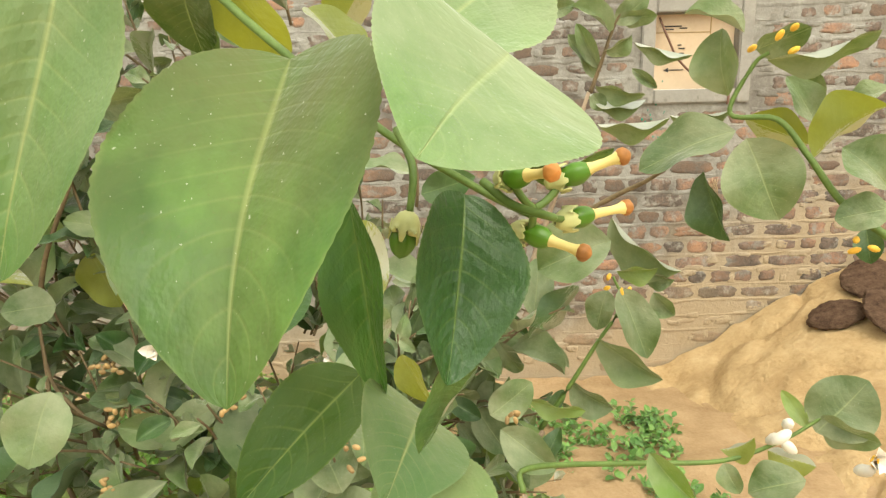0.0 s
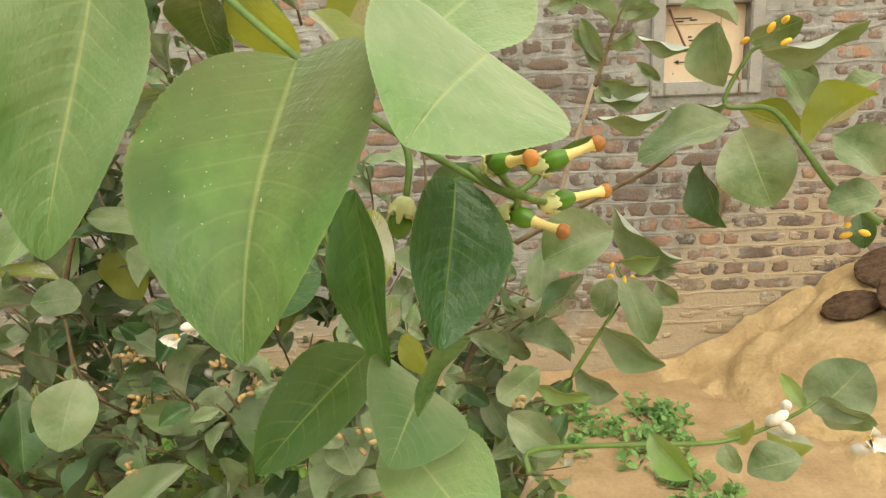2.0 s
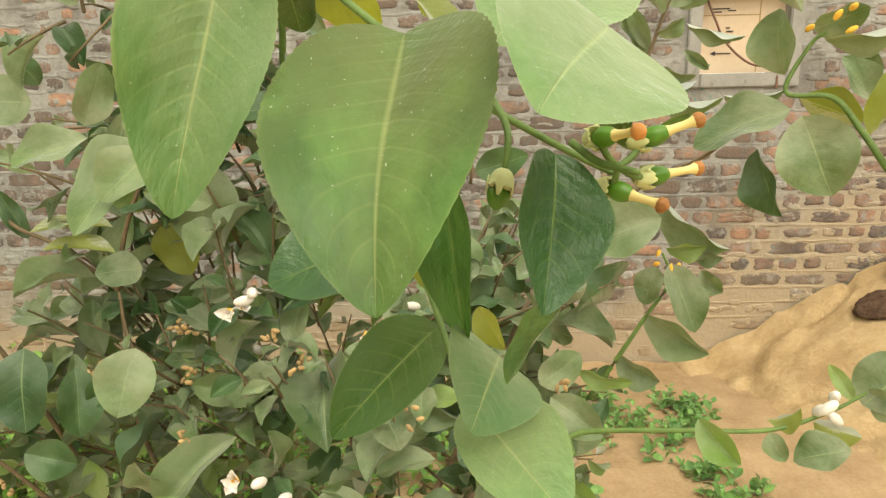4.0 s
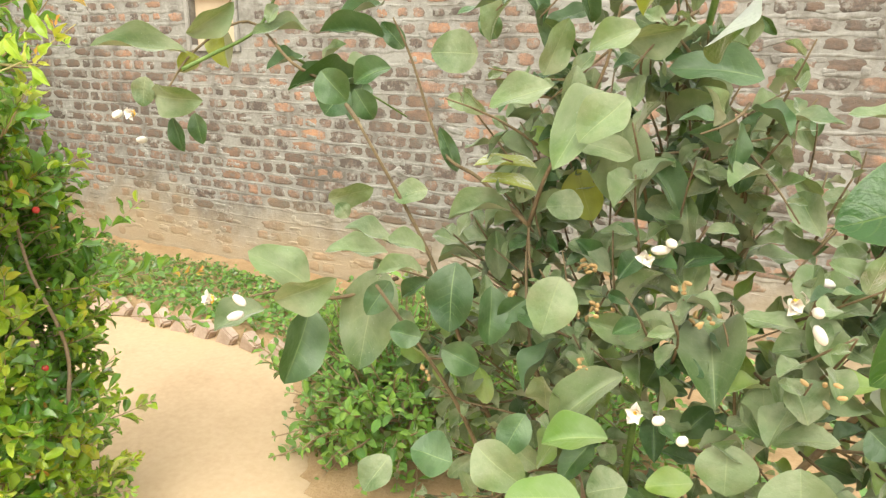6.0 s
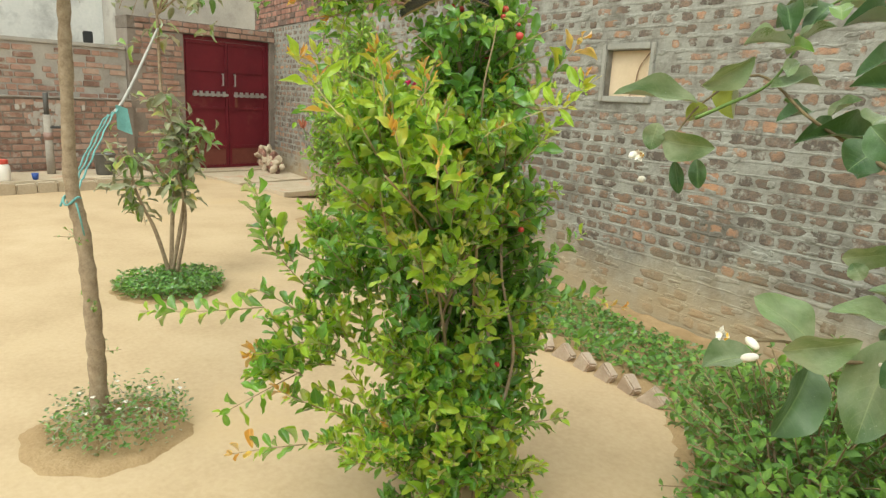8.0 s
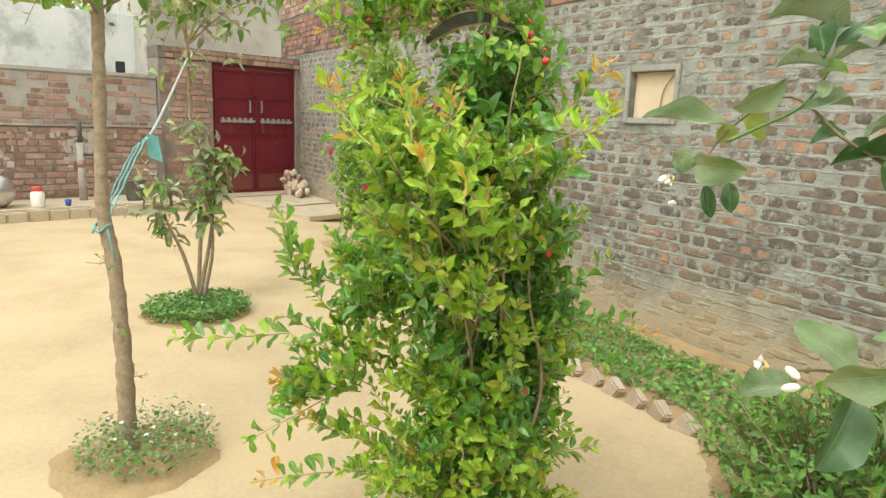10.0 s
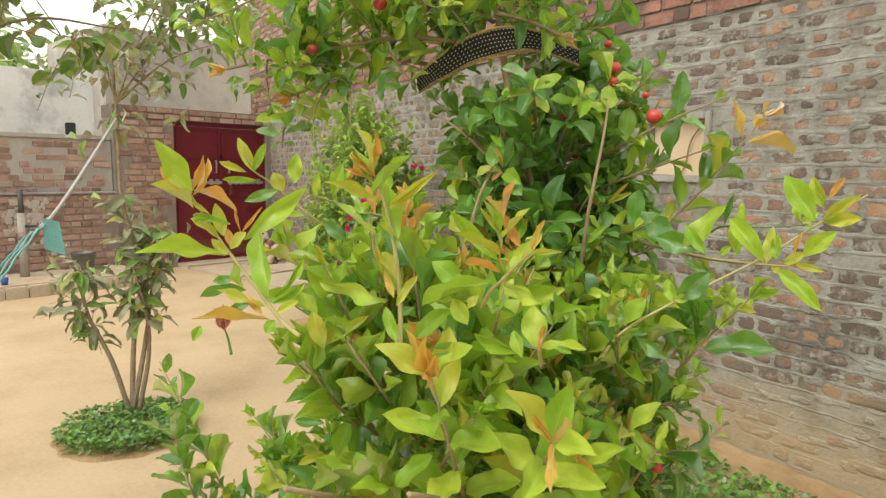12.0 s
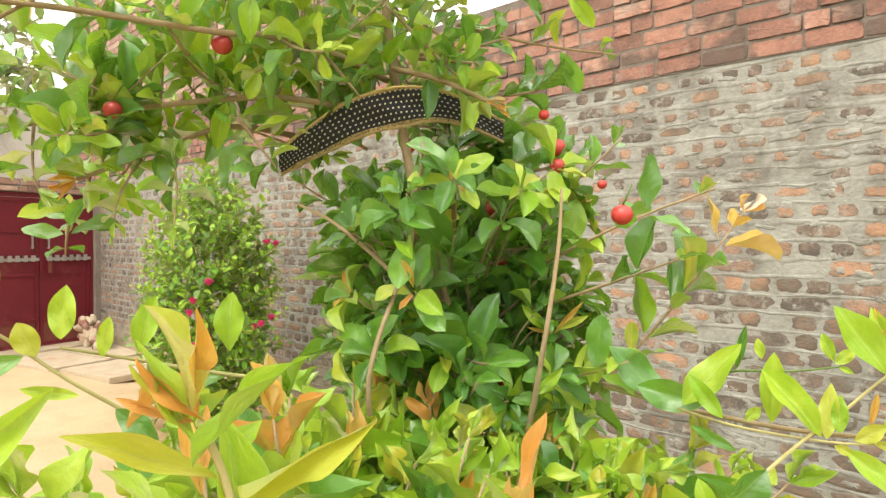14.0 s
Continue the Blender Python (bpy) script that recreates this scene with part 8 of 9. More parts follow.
def gpart(name, boxes, mat, parent, label="", bevel=0.004):
    bm = bmesh.new()
    for q in boxes:
        box(bm, *q, bevel)
    me = bpy.data.meshes.new(name)
    bm.to_mesh(me)
    bm.free()
    me.materials.append(mat)
    ob = new(name, me)
    ob.parent = parent
    if label:
        tagged(ob, label)
    return ob


gpart("gate_frame", [(-0.015, 0.03, 0.03, 0.10, 0.04, 2.16), (1.47, 1.515, 0.03, 0.10, 0.04, 2.16), (0.03, 1.47, 0.03, 0.10, 2.10, 2.16)], GATE_RED, gate)
for s0, s1 in ((0.035, 0.745), (0.755, 1.465)):
    leaf = gpart("gate_leaf", [(s0, s1, 0.05, 0.065, 0.06, 2.095)], GATE_RED, gate)
    gpart("rail", [(s0, s1, 0.03, 0.0495, z, z + 0.05) for z in (0.06, 0.38, 1.02, 1.62, 2.045)] + [(s0, s0 + 0.045, 0.03, 0.0485, 0.11, 2.04), (s1 - 0.045, s1, 0.03, 0.0485, 0.11, 2.04)], GATE_RED, leaf)
    gpart("kick_plate", [(s0 + 0.05, s1 - 0.05, 0.042, 0.0495, 0.112, 0.375)], GATE_DARK, leaf)
    gpart("handle", [((0.63 if s0 < 0.5 else 0.845), (0.65 if s0 < 0.5 else 0.865), -0.03, 0.0, 1.40, 1.60), ((0.63 if s0 < 0.5 else 0.845), (0.65 if s0 < 0.5 else 0.865), 0.0, 0.029, 1.40, 1.42), ((0.63 if s0 < 0.5 else 0.845), (0.65 if s0 < 0.5 else 0.865), 0.0, 0.029, 1.58, 1.60)], STEEL, leaf, "silver pull handle")
    latch = gpart("latch_bar", [(s0 + 0.08, s1 - 0.005, 0.0, 0.012, 1.235, 1.275)], STEEL, leaf, "silver latch bar")
    gpart("latch_loops", [(s0 + 0.1 + 0.1 * k, s0 + 0.15 + 0.1 * k, -0.012, 0.028, 1.225, 1.31) for k in range(6)], STEEL, latch)
gpart("padlock_hasp", [(0.86, 0.90, -0.02, 0.02, 1.06, 1.22)], GATE_DARK, gate)
gpart("threshold", [(-0.02, 1.52, -0.35, 0.3, -0.05, 0.055)], CONCRETE, gate)
bm = bmesh.new()
for x0, x1, y0, y1 in ((0.0, 0.75, -1.6, -0.36), (0.76, 1.5, -1.55, -0.36), (0.1, 1.4, -2.6, -1.62)):
    box(bm, x0, x1, y0, y1, -0.05, 0.022 + 0.012 * (y1 > -1), 0.008)
o = part("gate_apron", bm, CONCRETE, None)
o.matrix_basis = GATE
tagged(o, "worn stone slabs in front of the gate", "paving", kind="structure")

# rubble beside the gate
rng = np.random.default_rng(14)


def rock(at, r, mat, name, label, category, group):
    bm = bmesh.new()
    vs = bmesh.ops.create_icosphere(bm, subdivisions=2, radius=1.0)["verts"]
    sd = rng.uniform(0, 50)
    for v in vs:
        v.co *= 1 + 0.35 * noise.noise(v.co * 1.2 + Vector((sd, 0, 0)))
    bmesh.ops.transform(bm, matrix=pose(*at, *rng.uniform(0, 360, 3)) @ Matrix.Diagonal((r, r * rng.uniform(0.6, 0.9), r * rng.uniform(0.5, 0.8), 1)), verts=vs)
    return tagged(part(name, bm, mat, None), label, category, group)


for i in range(46):
    s, d = 1.5 + abs(rng.normal()) * 0.25, -0.15 - rng.random() * 0.9
    p = GATE @ Vector((s, d, 0))
    if p.y > 3.22:
        p.y = 3.22 - rng.random() * 0.2
    h = max(0.0, 0.42 - 0.45 * abs(d + 0.45)) * rng.random()
    rock((p.x, p.y, h + 0.03), rng.uniform(0.05, 0.11), CONCRETE if rng.random() < 0.6 else RED_BRICK, "rubble_stone", "broken brick and stone heaped beside the gate", "stone", "rubble by the gate")

# ---- washing platform with hand pump ----
plat = new("platform")
plat.matrix_basis = GATE
tagged(plat, "low concrete washing platform with a brick edge", "platform", kind="structure")
gpart("slab", [(-5.0, -0.9, -1.06, -0.115, -0.05, 0.14)], CONCRETE, plat, "", 0.01)
for i in range(18):
    gpart("edge_brick", [(-5.0 + i * 0.228, -4.778 + i * 0.228, -1.175 + 0.008 * math.sin(i * 5.1), -1.063, -0.05, 0.125 + 0.012 * math.sin(i * 2.3))], CONCRETE, plat, "", 0.014)


def at_gate(s, d, z=0.0):
    return GATE @ Vector((s, d, z))


p = at_gate(-2.12, -0.45, 0.14)
pump = empty("hand_pump", p, "old grey hand pump pipe standing on the platform", "hand pump")
PUMP = surface("weathered_pipe", [(0.3, (0.28, 0.25, 0.22)), (0.7, (0.45, 0.41, 0.36))], 12.0, 0.8, 80.0, 0.4, 0.004)
b = Buf()
tube(b, [p, p + Vector((0, 0, 0.3)), p + Vector((0, 0, 0.78))], 0.052, 0.048, 14)
piece("pipe", b.mesh("pipe", PUMP), pump)
b = Buf()
tube(b, [p + Vector((0, 0, 0.45)), p + Vector((0, 0, 0.55))], 0.055, 0.055, 14)
piece("band", b.mesh("band", plain("faded_red_paint", (0.34, 0.22, 0.19), 0.7)), pump, None, "faded red band")
b = Buf()
tube(b, [p + Vector((0, 0, 0.78)), p + Vector((0, 0, 0.9)), p + Vector((0.01, 0, 1.06))], 0.04, 0.028, 12, 0.2, 3)
piece("pump_head", b.mesh("pump_head", plain("black_iron", (0.09, 0.085, 0.08), 0.6)), pump, None, "black iron pump head")
b = Buf()
tube(b, [p + Vector((0.02, 0.02, 0.62)), p + Vector((0.06, 0.16, 0.62)), p + Vector((0.08, 0.24, 0.60))], 0.018, 0.016, 10)
piece("spout", b.mesh("spout", plain("dark_iron", (0.06, 0.06, 0.06), 0.6)), pump)


def lathe(profile, at, seg=28):
    bm = bmesh.new()
    rings = []
    for r, z in profile:
        rings.append([bm.verts.new((at[0] + r * math.cos(2 * math.pi * k / seg), at[1] + r * math.sin(2 * math.pi * k / seg), at[2] + z)) for k in range(seg)] if r > 1e-5 else [bm.verts.new((at[0], at[1], at[2] + z))])
    for a, c in zip(rings[:-1], rings[1:]):
        for k in range(seg):
            k2 = (k + 1) % seg
            if len(a) == 1:
                bm.faces.new((a[0], c[k2], c[k]))
            elif len(c) == 1:
                bm.faces.new((a[k], a[k2], c[0]))
            else:
                bm.faces.new((a[k], a[k2], c[k2], c[k]))
    bmesh.ops.recalc_face_normals(bm, faces=bm.faces)
    return bm


p = at_gate(-3.2, -0.72, 0.14)
pot = empty("steel_pot", p, "large round dull steel water pot on the platform", "pot")
part("belly", lathe([(0, 0.0), (0.10, 0.005), (0.18, 0.06), (0.225, 0.16), (0.23, 0.23), (0.20, 0.32), (0.13, 0.39), (0.10, 0.41)], p), STEEL, pot, smooth=True)
part("rim", lathe([(0.10, 0.41), (0.095, 0.43), (0.13, 0.455), (0.135, 0.462), (0.125, 0.465), (0.085, 0.43), (0.08, 0.40)], p), STEEL, pot, smooth=True)
p = at_gate(-2.78, -0.9, 0.14)
jar = empty("plastic_jar", p, "white plastic jar with red screw lid on the platform", "jar")
part("body", lathe([(0, 0), (0.075, 0.0), (0.08, 0.01), (0.08, 0.17), (0.06, 0.20), (0.055, 0.205)], p), plain("white_plastic", (0.75, 0.72, 0.68), 0.4), jar, smooth=True)
part("lid", lathe([(0.062, 0.205), (0.064, 0.25), (0.058, 0.258), (0, 0.258)], p), plain("red_plastic", (0.5, 0.07, 0.05), 0.4), jar, "red lid", smooth=True)
p = at_gate(-2.45, -0.95, 0.142)
cup = empty("small_cup", p, "small blue and white cup lying on the platform", "cup")
part("body", lathe([(0, 0), (0.03, 0), (0.042, 0.08), (0.04, 0.08), (0.028, 0.006), (0, 0.006)], p), plain("blue_plastic", (0.04, 0.1, 0.4), 0.4), cup, smooth=True)
p = at_gate(-1.55, -0.75, 0.14)
bucket = empty("bucket", p, "dark grey metal bucket on the platform", "bucket")
part("body", lathe([(0, 0), (0.10, 0), (0.105, 0.01), (0.14, 0.27), (0.147, 0.275), (0.147, 0.285), (0.135, 0.28), (0.098, 0.012), (0, 0.012)], p), surface("grey_zinc", [(0.3, (0.10, 0.10, 0.10)), (0.7, (0.2, 0.2, 0.19))], 9.0, 0.5, 60.0, 0.2, 0.003, metal=0.5), bucket, smooth=True)
b = Buf()
tube(b, spline([p + Vector((0, -0.14, 0.27)), p + Vector((0.06, -0.1, 0.2)), p + Vector((0.09, 0.0, 0.17)), p + Vector((0.06, 0.1, 0.2)), p + Vector((0, 0.14, 0.27))], 5), 0.004, 0.004, 6)
piece("handle", b.mesh("handle", STEEL), bucket)
bm = bmesh.new()
q = at_gate(-1.35, 0.12, 1.9)
box(bm, q.x - 0.06, q.x + 0.06, q.y - 0.06, q.y + 0.06, q.z, q.z + 0.16, 0.01)
tagged(part("wall_box", bm, plain("black_plastic", (0.02, 0.022, 0.025), 0.5), None), "small black box on the coping of the courtyard wall", "box")

# ---- edging stones ----
EDGE = surface("weathered_brick", [(0.3, (0.38, 0.28, 0.215)), (0.7, (0.56, 0.46, 0.37))], 14.0, 0.9, 80.0, 0.5, 0.005, spec=0.2)
rng = np.random.default_rng(17)
for i in range(20):
    x = -5.2 + i * 0.165
    if x > -2.1:
        break
    bm = bmesh.new()
    vs = box(bm, -0.05, 0.05, -0.03, 0.03, -0.10, 0.062, 0.010)
    for v in vs:
        v.co += Vector((noise.noise(v.co * 20 + Vector((i, 0, 0))), noise.noise(v.co * 20 + Vector((0, i, 0))), noise.noise(v.co * 20 + Vector((0, 0, i))))) * 0.008
    y = bed_edge(x) - 0.02
    bmesh.ops.transform(bm, matrix=pose(x, y, ground_z(x, y) + 0.02, rng.normal() * 6, 38 + rng.normal() * 6, rng.normal() * 8), verts=bm.verts)
    tagged(part("edging_brick", bm, EDGE, None), "tilted weathered brick edging the planted strip", "brick", "edging bricks of the bed")


# ---- plants of the strip ----
def clump_cloud(fol, rng, n, where, size, mats, shapes, aspect=0.6, flat=0.6):
    for i in range(n):
        q, up = where(rng)
        a = rng.uniform(0, 6.283)
        ax = np.array((math.cos(a), math.sin(a), rng.uniform(-0.3, 0.7)))
        ax /= np.linalg.norm(ax)
        L = size * rng.uniform(0.6, 1.3)
        fol.leaf(leaf_pose(q, q + ax * L, np.array((0, 0, 1.0)) * flat + rng.normal(size=3) * (1 - flat) + np.array(up), L * aspect), shapes, int(rng.integers(len(shapes))), mats[int(rng.integers(len(mats)))])


def cover(name, label, n, where, size, mats, aspect=0.7, group=""):
    ob = empty(name, where(np.random.default_rng(1))[0], label, "ground cover", group, "stuff")
    ob.location.z = 0.0
    f = Foliage(ob, 0)
    clump_cloud(f, np.random.default_rng(n), n, where, size, mats, SMALL_SHAPES, aspect)
    f.close()
    return ob


def strip_spot(rng):
    while True:
        x, y = rng.uniform(-6.3, -1.3), rng.uniform(1.4, 3.15)
        if bed_edge(x) + 0.06 < y < 3.0 + 0.12 * noise.noise((x * 2.0, 5.0, 0)) and noise.noise((x * 2.5, y * 2.5, 3)) > -0.35 - 0.3 * (y < 2.9):
            break
    h = 0.05 + 0.07 * abs(noise.noise((x * 3, y * 3, 8)))
    return np.array((x, y, ground_z(x, y) + 0.03 + h * rng.random())), (0, 0, 0)


cover("ground_cover", "low bright green clover covering the strip below the wall", 9000, strip_spot, 0.034, (GRASS, GRASS, HEDGE), 0.75)


def back_spot(rng):
    while True:
        x, y = rng.uniform(-1.75, 0.55), rng.uniform(1.3, 3.2)
        if noise.noise((x * 1.7, y * 1.7, 13)) > -0.02 and x + 0.35 * y < 1.1:
            break
    h = 0.06 + 0.16 * abs(noise.noise((x * 3, y * 3, 18)))
    return np.array((x, y, ground_z(x, y) + 0.03 + h * rng.random())), (0, 0, 0)


cover("ground_cover", "loose green weeds on the soil behind the lemon tree", 3500, back_spot, 0.045, (GRASS, HEDGE, MINT), 0.65)


def shrub(name, at, rad, label, category, n, size, mats, shapes, seed, aspect=0.5, tip=None, limit=0, twig_r=0.0025, group="", stems=6, up=0.3, pairs=5, length=0.16):
    """A bushy plant: stems from one foot and leafy twigs that fill an egg-shaped crown."""
    rng = np.random.default_rng(seed)
    ob = empty(name, at, label, category, group)
    f = Foliage(ob, limit)
    at = np.array(at, float)
    tb = Buf()
    for i in range(stems):
        a = i * 6.283 / stems + rng.uniform(-0.3, 0.3)
        top = at + np.array((rad[0] * 0.6 * math.cos(a), rad[1] * 0.6 * math.sin(a), rad[2] * rng.uniform(1.2, 1.8)))
        stem("stem", ob, [at + np.array((0.02 * math.cos(a), 0.02 * math.sin(a), -0.03)), at * 0.5 + top * 0.5 + rng.normal(size=3) * 0.03, top], 0.009, 0.003, BARK, 5, 6)
    for i in range(n):
        p = rng.normal(size=3)
        p /= np.linalg.norm(p)
        k = rng.uniform(0.3, 1.0) ** 0.6
        q = at + np.array((0, 0, rad[2])) + p * np.array(rad) * k * (1 + 0.25 * noise.noise(Vector(p) * 2.0 + Vector((seed, 0, 0))))
        if q[2] < 0.03:
            q[2] = 0.03 + 0.1 * rng.random()
        sprig(f, rng, q, p + np.array((0, 0, up)), length * rng.uniform(0.6, 1.3), pairs, size, mats, shapes, tb, aspect, up, tip if rng.random() < 0.4 else None, twig_r)
    f.close()
    tagged(piece("twig_work", tb.mesh("twig_work", TWIG), ob), kind="stuff")
    return ob


shrub("hedge_bush", (-1.30, 1.68, -0.02), (0.39, 0.40, 0.27), "low bright green leafy bush beside the sand path", "bush", 420, 0.048, (HEDGE, HEDGE, HEDGE, GRASS), SMALL_SHAPES, 31, 0.5, None)
shrub("hedge_bush", (-0.85, 1.95, -0.02), (0.45, 0.40, 0.22), "low green leafy bush behind the lemon tree", "bush", 230, 0.045, (HEDGE, HEDGE, GRASS), SMALL_SHAPES, 33, 0.5, None)
flower_bush = shrub("flower_bush", (-6.36, 2.44, 0.0), (0.44, 0.38, 1.0), "tall leafy bush with pink flowers near the wall", "bush", 640, 0.078, (BUSH, BUSH, HEDGE), SMALL_SHAPES, 35, 0.55, None, length=0.22)
rng = np.random.default_rng(36)
for i in range(14):
    a = rng.uniform(-1.2, 1.2)
    at = (-6.36 + 0.56 * math.cos(a), 2.44 + 0.50 * math.sin(a), rng.uniform(0.6, 1.6))
    b = Buf()
    for k in range(6):
        mm = np.array(pose(*at, rng.uniform(20, 80), 0, k * 60) @ Matrix.Diagonal((0.045, 0.055, 0.055, 1)))
        b.add(PETAL_SHAPE[0] @ mm[:3, :3].T + mm[:3, 3], PETAL_SHAPE[1], PETAL_SHAPE[2])
    piece("pink_flower", b.mesh("pink_flower", PINK), flower_bush)

# herbs and mud at the foot of the wall
rng = np.random.default_rng(41)
for i, (x, y, r) in enumerate(((0.92, 2.72, 0.10), (0.66, 2.52, 0.11), (0.90, 2.36, 0.10), (0.80, 2.15, 0.13), (0.55, 2.7, 0.08), (1.0, 2.55, 0.06), (0.45, 2.3, 0.12), (0.9, 1.95, 0.10))):
    herb = empty("herb", (x, y, ground_z(x, y) + 0.02), "small green herb growing in the soil", "herb", "herbs by the mud platform")
    f = Foliage(herb, 0)
    for k in range(18):
        a, rr = rng.uniform(0, 6.283), r * rng.random() ** 0.5
        sprig(f, rng, (x + rr * math.cos(a), y + rr * math.sin(a), ground_z(x, y)), (math.cos(a) * 0.3, math.sin(a) * 0.3, 1), rng.uniform(0.06, 0.13), 4, 0.046, (MINT,), SMALL_SHAPES, None, 0.65, 0.2)
    f.close()
for i, (x, y, r) in enumerate(((1.99, 2.97, 0.135), (2.26, 3.14, 0.165), (2.16, 2.80, 0.17))):
    bm = bmesh.new()
    vs = bmesh.ops.create_uvsphere(bm, u_segments=56, v_segments=26, radius=1.0)["verts"]
    for v in vs:
        a = math.atan2(v.co.y, v.co.x)
        v.co *= 1 + 0.10 * noise.noise((math.cos(a) * 1.5 + i * 5, math.sin(a) * 1.5, 0)) + 0.09 * noise.noise(v.co * 5 + Vector((i * 9, 0, 0))) + 0.06 * noise.noise(v.co * 13 + Vector((i * 9, 3, 0)))
    slope = math.degrees(math.atan(0.44))
    bmesh.ops.transform(bm, matrix=pose(x, y, ramp_z(x, y) + 0.012, 6, -slope, i * 40) @ Matrix.Diagonal((r, r * 0.85, 0.028, 1)), verts=vs)
    tagged(part("dung_cake", bm, DUNG, None, smooth=True), "flat dark brown dung cake drying on the mud slope", "dung cake", "dung cakes")

# ---- round beds and small trees ----
def round_bed(x, y, r, soil_label):
    return patch("tree_bed", ((x - r - 0.15, x + r + 0.15), (y - r - 0.15, y + r + 0.15), lambda a, b: (1 - math.hypot(a - x, b - y) / r) * 1.5), 0.012, SOIL, soil_label, 0.03, x, 0.015)


round_bed(-3.10, -0.26, 0.34, "round hollow of bare soil round the thin trunk")
round_bed(-5.10, 0.35, 0.40, "round hollow of soil round the slender shrub tree")


def ring_spot(x, y, r, h):
    def spot(rng):
        a, k = rng.uniform(0, 6.283), r * rng.random() ** 0.5
        q = (x + k * math.cos(a), y + k * math.sin(a))
        return np.array((*q, ground_z(*q) + 0.02 + h * rng.random() * (0.6 + 0.4 * abs(noise.noise((q[0] * 9, q[1] * 9, 0)))))), (0, 0, 0)
    return spot


cover("ground_cover", "dense green mat of small plants filling the round bed", 2600, ring_spot(-5.10, 0.35, 0.36, 0.10), 0.03, (GRASS, GRASS, HEDGE), 0.7, "plants of the round beds")
cover("ground_cover", "sparse small plants round the thin trunk", 1300, ring_spot(-3.12, -0.22, 0.27, 0.17), 0.022, (MINT, GRASS, DRY), 0.5, "plants of the round beds")
rng = np.random.default_rng(52)
for i in range(16):
    q, _ = ring_spot(-3.12, -0.22, 0.26, 0.2)(rng)
    b = Buf()
    for k in range(4):
        mm = np.array(pose(q[0], q[1], q[2] + 0.03, rng.uniform(0, 40), 0, k * 90) @ Matrix.Diagonal((0.012, 0.011, 0.011, 1)))
        b.add(PETAL_SHAPE[0] @ mm[:3, :3].T + mm[:3, 3], PETAL_SHAPE[1], PETAL_SHAPE[2])
    tagged(new("small_flower", b.mesh("small_flower", PINK if i == 7 else PETAL)), "tiny pink flower in the round bed" if i == 7 else "tiny white flower in the round bed", "flower", "flowers of the round bed")

young_tree = empty("young_tree", (-3.17, -0.28, 0.0), "young tree with a thin knotty trunk and green crown", "tree")
stem("trunk", young_tree, [(-3.17, -0.278, -0.03), (-3.181, -0.284, 0.093), (-3.192, -0.282, 0.350), (-3.218, -0.285, 0.583), (-3.246, -0.295, 0.811), (-3.276, -0.319, 1.035), (-3.331, -0.302, 1.467), (-3.381, -0.285, 1.845), (-3.391, -0.273, 2.281)], 0.036, 0.020, BARK, 8, 12, 0.14, 4)
YF = Foliage(young_tree, 120)
rng = np.random.default_rng(61)
tb = Buf()
for i in range(26):
    a = rng.uniform(0, 6.283)
    s = np.array((-3.375, -0.279, 1.75 + 0.5 * rng.random()))
    e = s + np.array((0.55 * math.cos(a), 0.65 * math.sin(a), 0.12 + 0.4 * rng.random()))
    stem("limb", young_tree, [s, (s + e) / 2 + np.array((0, 0, 0.06)), e], 0.006, 0.0025, BARK, 5, 6)
    for k in range(14):
        t = rng.uniform(0.2, 1.0)
        q = s + (e - s) * t
        if q[2] < 1.88 and q[1] > -0.3:
            continue
        sprig(YF, rng, q, rng.normal(size=3) + np.array((0, 0, -0.1)), rng.uniform(0.12, 0.25), 4, rng.uniform(0.06, 0.085), (TREE,), CHERRY_SHAPES, tb, 0.55, 0.0, None, droop=0.35, alternate=True)
for q in ((-3.21, -0.28, 0.55), (-3.24, -0.29, 0.8), (-3.2, -0.28, 0.33)):
    for k in range(3):
        sprig(YF, rng, q, rng.normal(size=3) * np.array((1, 1, 0.3)), 0.09, 3, 0.025, (TREE,), CHERRY_SHAPES, tb, 0.5)
YF.close()
tagged(piece("twig_work", tb.mesh("twig_work", TWIG), young_tree), kind="stuff")

slim_tree = empty("slender_tree", (-5.29, 0.397, 0.0), "slender many-stemmed young tree with dull drooping leaves", "tree")
SLIM = {}
SLIM["left"] = [(-5.294, 0.392, 0.016), (-5.294, 0.302, 0.373), (-5.313, 0.192, 0.664), (-5.351, 0.159, 0.938)]
SLIM["tall"] = [(-5.294, 0.392, 0.016), (-5.303, 0.427, 0.528), (-5.347, 0.494, 0.931), (-5.386, 0.405, 1.288), (-5.426, 0.402, 1.789), (-5.439, 0.389, 2.160)]
SLIM["right"] = [(-5.294, 0.392, 0.016), (-5.278, 0.477, 0.445), (-5.323, 0.542, 0.809), (-5.335, 0.617, 1.093)]
for pts in SLIM.values():
    stem("trunk", slim_tree, pts, 0.016, 0.007, BARK, 6, 8, 0.08, 9)
stem("trunk", slim_tree, [(-5.28, 0.42, 0.0), (-5.25, 0.50, 0.5), (-5.28, 0.42, 1.0)], 0.016, 0.007, BARK)
SF = Foliage(slim_tree, 100)
tb = Buf()
for key, n, z0 in (("left", 20, 0.58), ("tall", 34, 0.62), ("right", 24, 0.58)):
    line = [p for p in spline(SLIM[key], 10) if z0 < p[2] < 1.35]
    for i in range(n):
        q = line[int(rng.integers(len(line)))]
        sprig(SF, rng, q, rng.normal(size=3) + np.array((0.2, 0, 0.3)), rng.uniform(0.07, 0.20), 4, rng.uniform(0.10, 0.15), (DRY, DRY, TREE) if q[2] < 1.15 else (TREE, DRY), LONG_SHAPES, tb, 0.38, 0.2, droop=0.45, alternate=True)
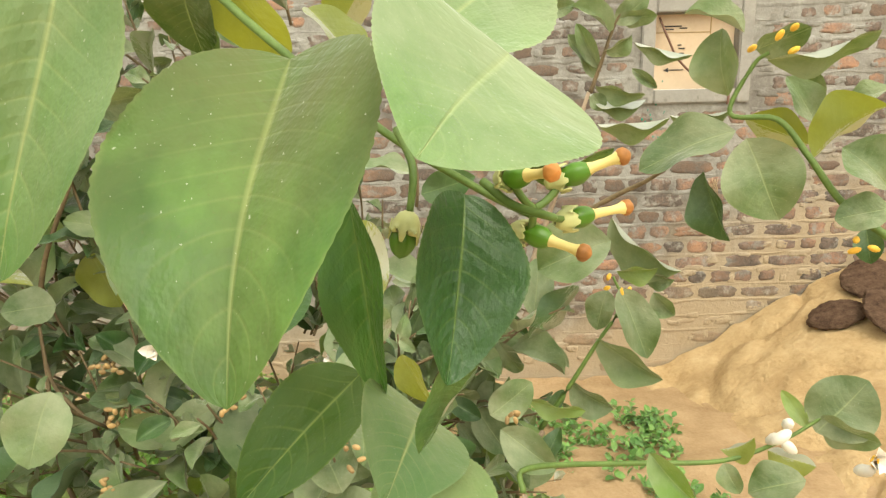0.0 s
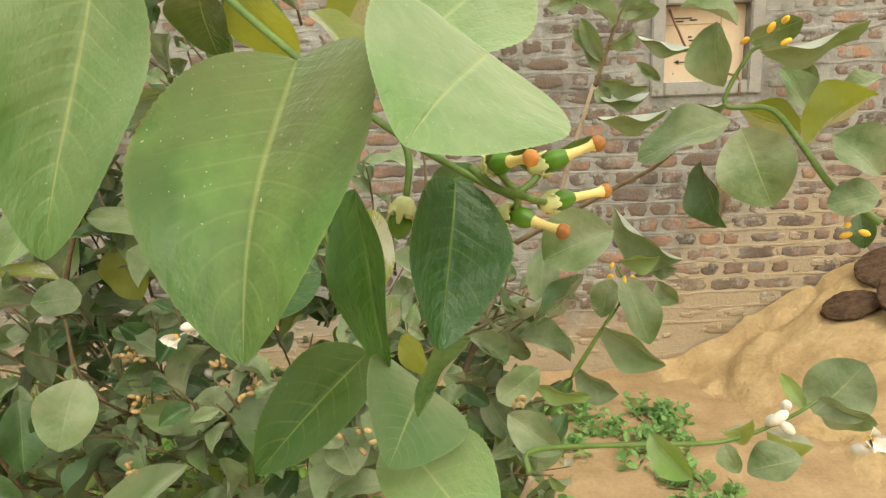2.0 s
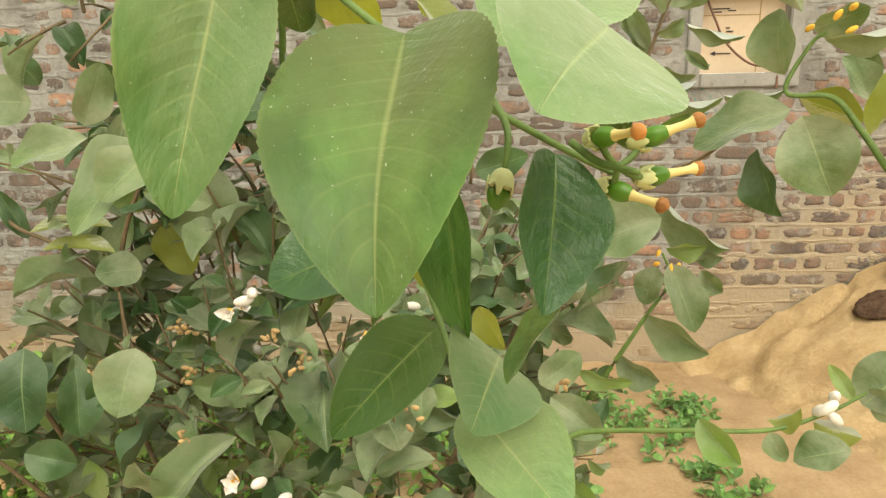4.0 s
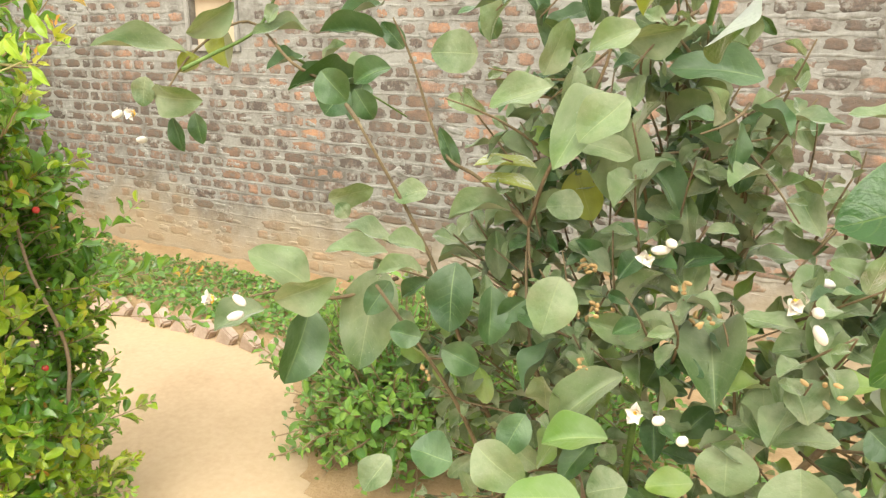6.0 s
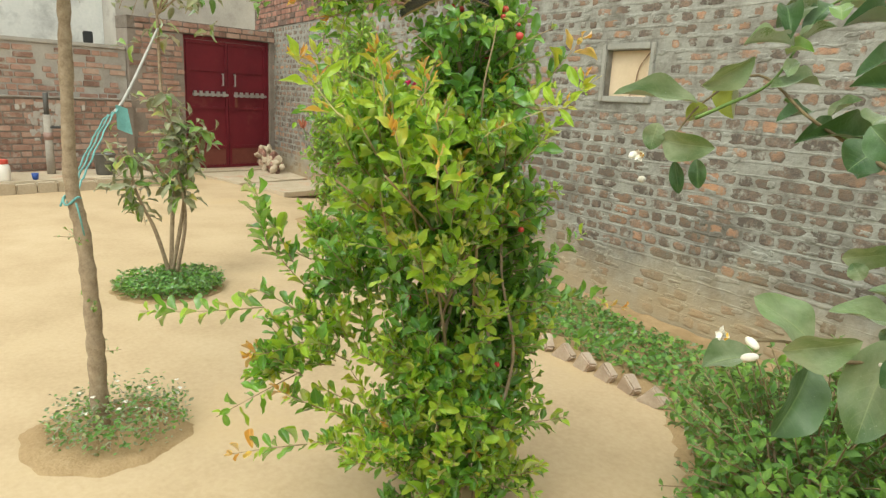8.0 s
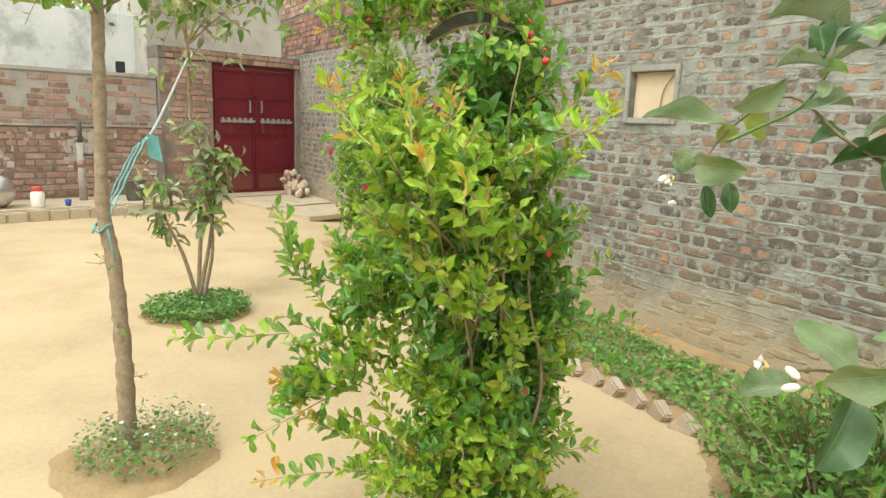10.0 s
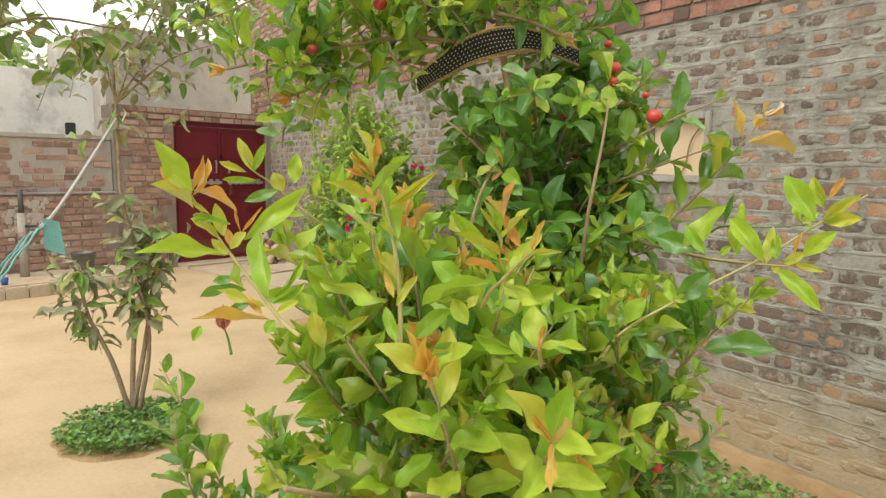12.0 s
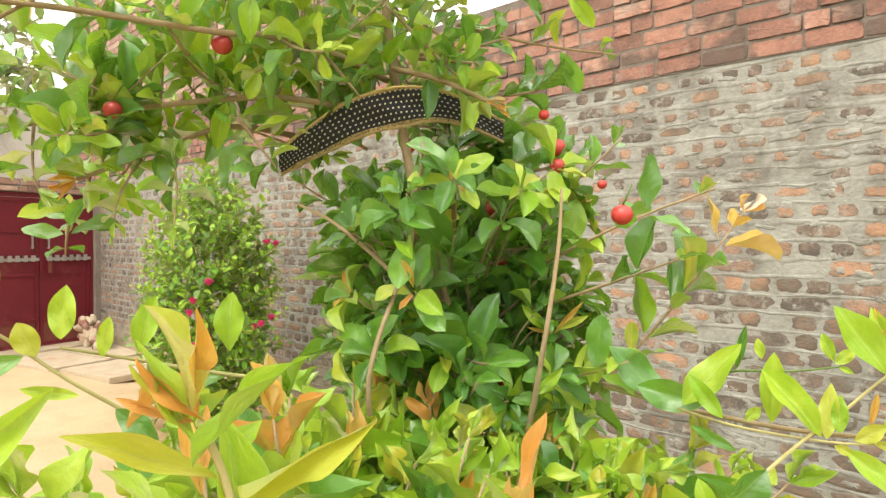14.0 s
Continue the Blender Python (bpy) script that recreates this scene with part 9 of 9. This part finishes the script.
for end in ((-5.35, 0.62, 2.30), (-5.30, 0.90, 2.45), (-5.42, 0.75, 2.62), (-5.38, 0.30, 2.15), (-5.33, 0.98, 2.25)):
    stem("limb", slim_tree, [(-5.43, 0.40, 1.86), (np.array((-5.43, 0.40, 2.0)) + np.array(end)) / 2, end], 0.007, 0.003, BARK, 5, 6)
for count, heart, wide, kinds in ((34, (-5.36, 0.46, 2.06), (0.20, 0.15, 0.15), (DRY, DRY, TREE)), (66, (-5.34, 0.80, 2.42), (0.20, 0.17, 0.17), (TREE, TREE, TREE, DRY))):
    for i in range(count):
        q = np.array(heart) + rng.normal(size=3) * np.array(wide)
        sprig(SF, rng, q, rng.normal(size=3), rng.uniform(0.12, 0.22), 4, rng.uniform(0.10, 0.15), kinds, LONG_SHAPES, tb, 0.40, 0.0, droop=0.5, alternate=True)
SF.close()
tagged(piece("twig_work", tb.mesh("twig_work", TWIG), slim_tree), kind="stuff")

ROPE = plain("teal_rope", (0.16, 0.37, 0.36), 0.8, vary=0.3)
STRAP = plain("grey_strap", (0.50, 0.48, 0.45), 0.7)
line = spline([(-3.253, -0.332, 0.945), (-3.634, -0.240, 1.034), (-4.238, -0.070, 1.212), (-4.530, 0.057, 1.324), (-5.378, 0.393, 1.767)], 8)
rope = empty("tie_rope", line[0], "teal rope and grey strap tying the thin trunk back", "rope")
half = int(len(line) * 0.62)
for off in (-0.03, -0.008, 0.018):
    b = Buf()
    tube(b, [p + np.array((0.0, off, off * 0.6 + 0.006 * math.sin(i * 2))) for i, p in enumerate(line[:half])], 0.0042, 0.0042, 6)
    piece("cord", b.mesh("cord", ROPE), rope)
b = Buf()
tube(b, line[half - 1:], 0.009, 0.008, 6)
piece("strap", b.mesh("strap", STRAP), rope, None, "grey strap")
b = Buf()
ring = [line[0] + np.array((0.030 * math.cos(a), 0.030 * math.sin(a), 0.015 * math.sin(2 * a))) + np.array((-0.01, 0.01, 0)) for a in np.linspace(0, 6.6, 16)]
tube(b, ring, 0.005, 0.005, 6)
tube(b, [line[0] + np.array((0.05, 0.02, 0)), line[0] + np.array((0.06, 0.03, -0.06)), line[0] + np.array((0.05, 0.04, -0.13))], 0.004, 0.003, 6)
piece("knot", b.mesh("knot", ROPE), rope)
bm = bmesh.new()
c = line[half]
vs = [bm.verts.new(tuple(c + np.array(q))) for q in ((0, 0.0, 0.03), (0, 0.06, 0.01), (0.02, 0.075, -0.13), (0.02, 0.0, -0.10))]
bm.faces.new(vs)
bmesh.ops.subdivide_edges(bm, edges=bm.edges, cuts=4, use_grid_fill=True)
for v in bm.verts:
    v.co.x += 0.02 * noise.noise(v.co * 14)
part("rag", bm, ROPE, rope, "teal rag", smooth=True)

# ---- far trees beyond the wall ----
rng = np.random.default_rng(71)
for i, (x, y, r) in enumerate(((-22, -6, 2.6), (-24, -1.5, 3.0), (-21, -11, 2.8), (-26, 4, 3.0))):
    far = empty("far_tree", (x, y, 0.0), "hazy green tree beyond the courtyard wall", "tree", "far trees")
    stem("trunk", far, [(x, y, -0.1), (x + 0.1, y, 2.0), (x, y + 0.2, 3.6)], 0.2, 0.1, BARK)
    f = Foliage(far, 0)
    for k in range(900):
        p = rng.normal(size=3)
        p /= np.linalg.norm(p)
        p *= rng.uniform(0.5, 1.0)
        q = np.array((x, y, 3.9)) + p * np.array((r, r, r * 0.55)) * (1 + 0.4 * noise.noise(Vector(p) * 2 + Vector((i * 7, 0, 0))))
        f.leaf(leaf_pose(q, q + rng.normal(size=3) * 0.22, rng.normal(size=3), 0.22), SMALL_SHAPES, int(rng.integers(4)), TREE)
    f.close()
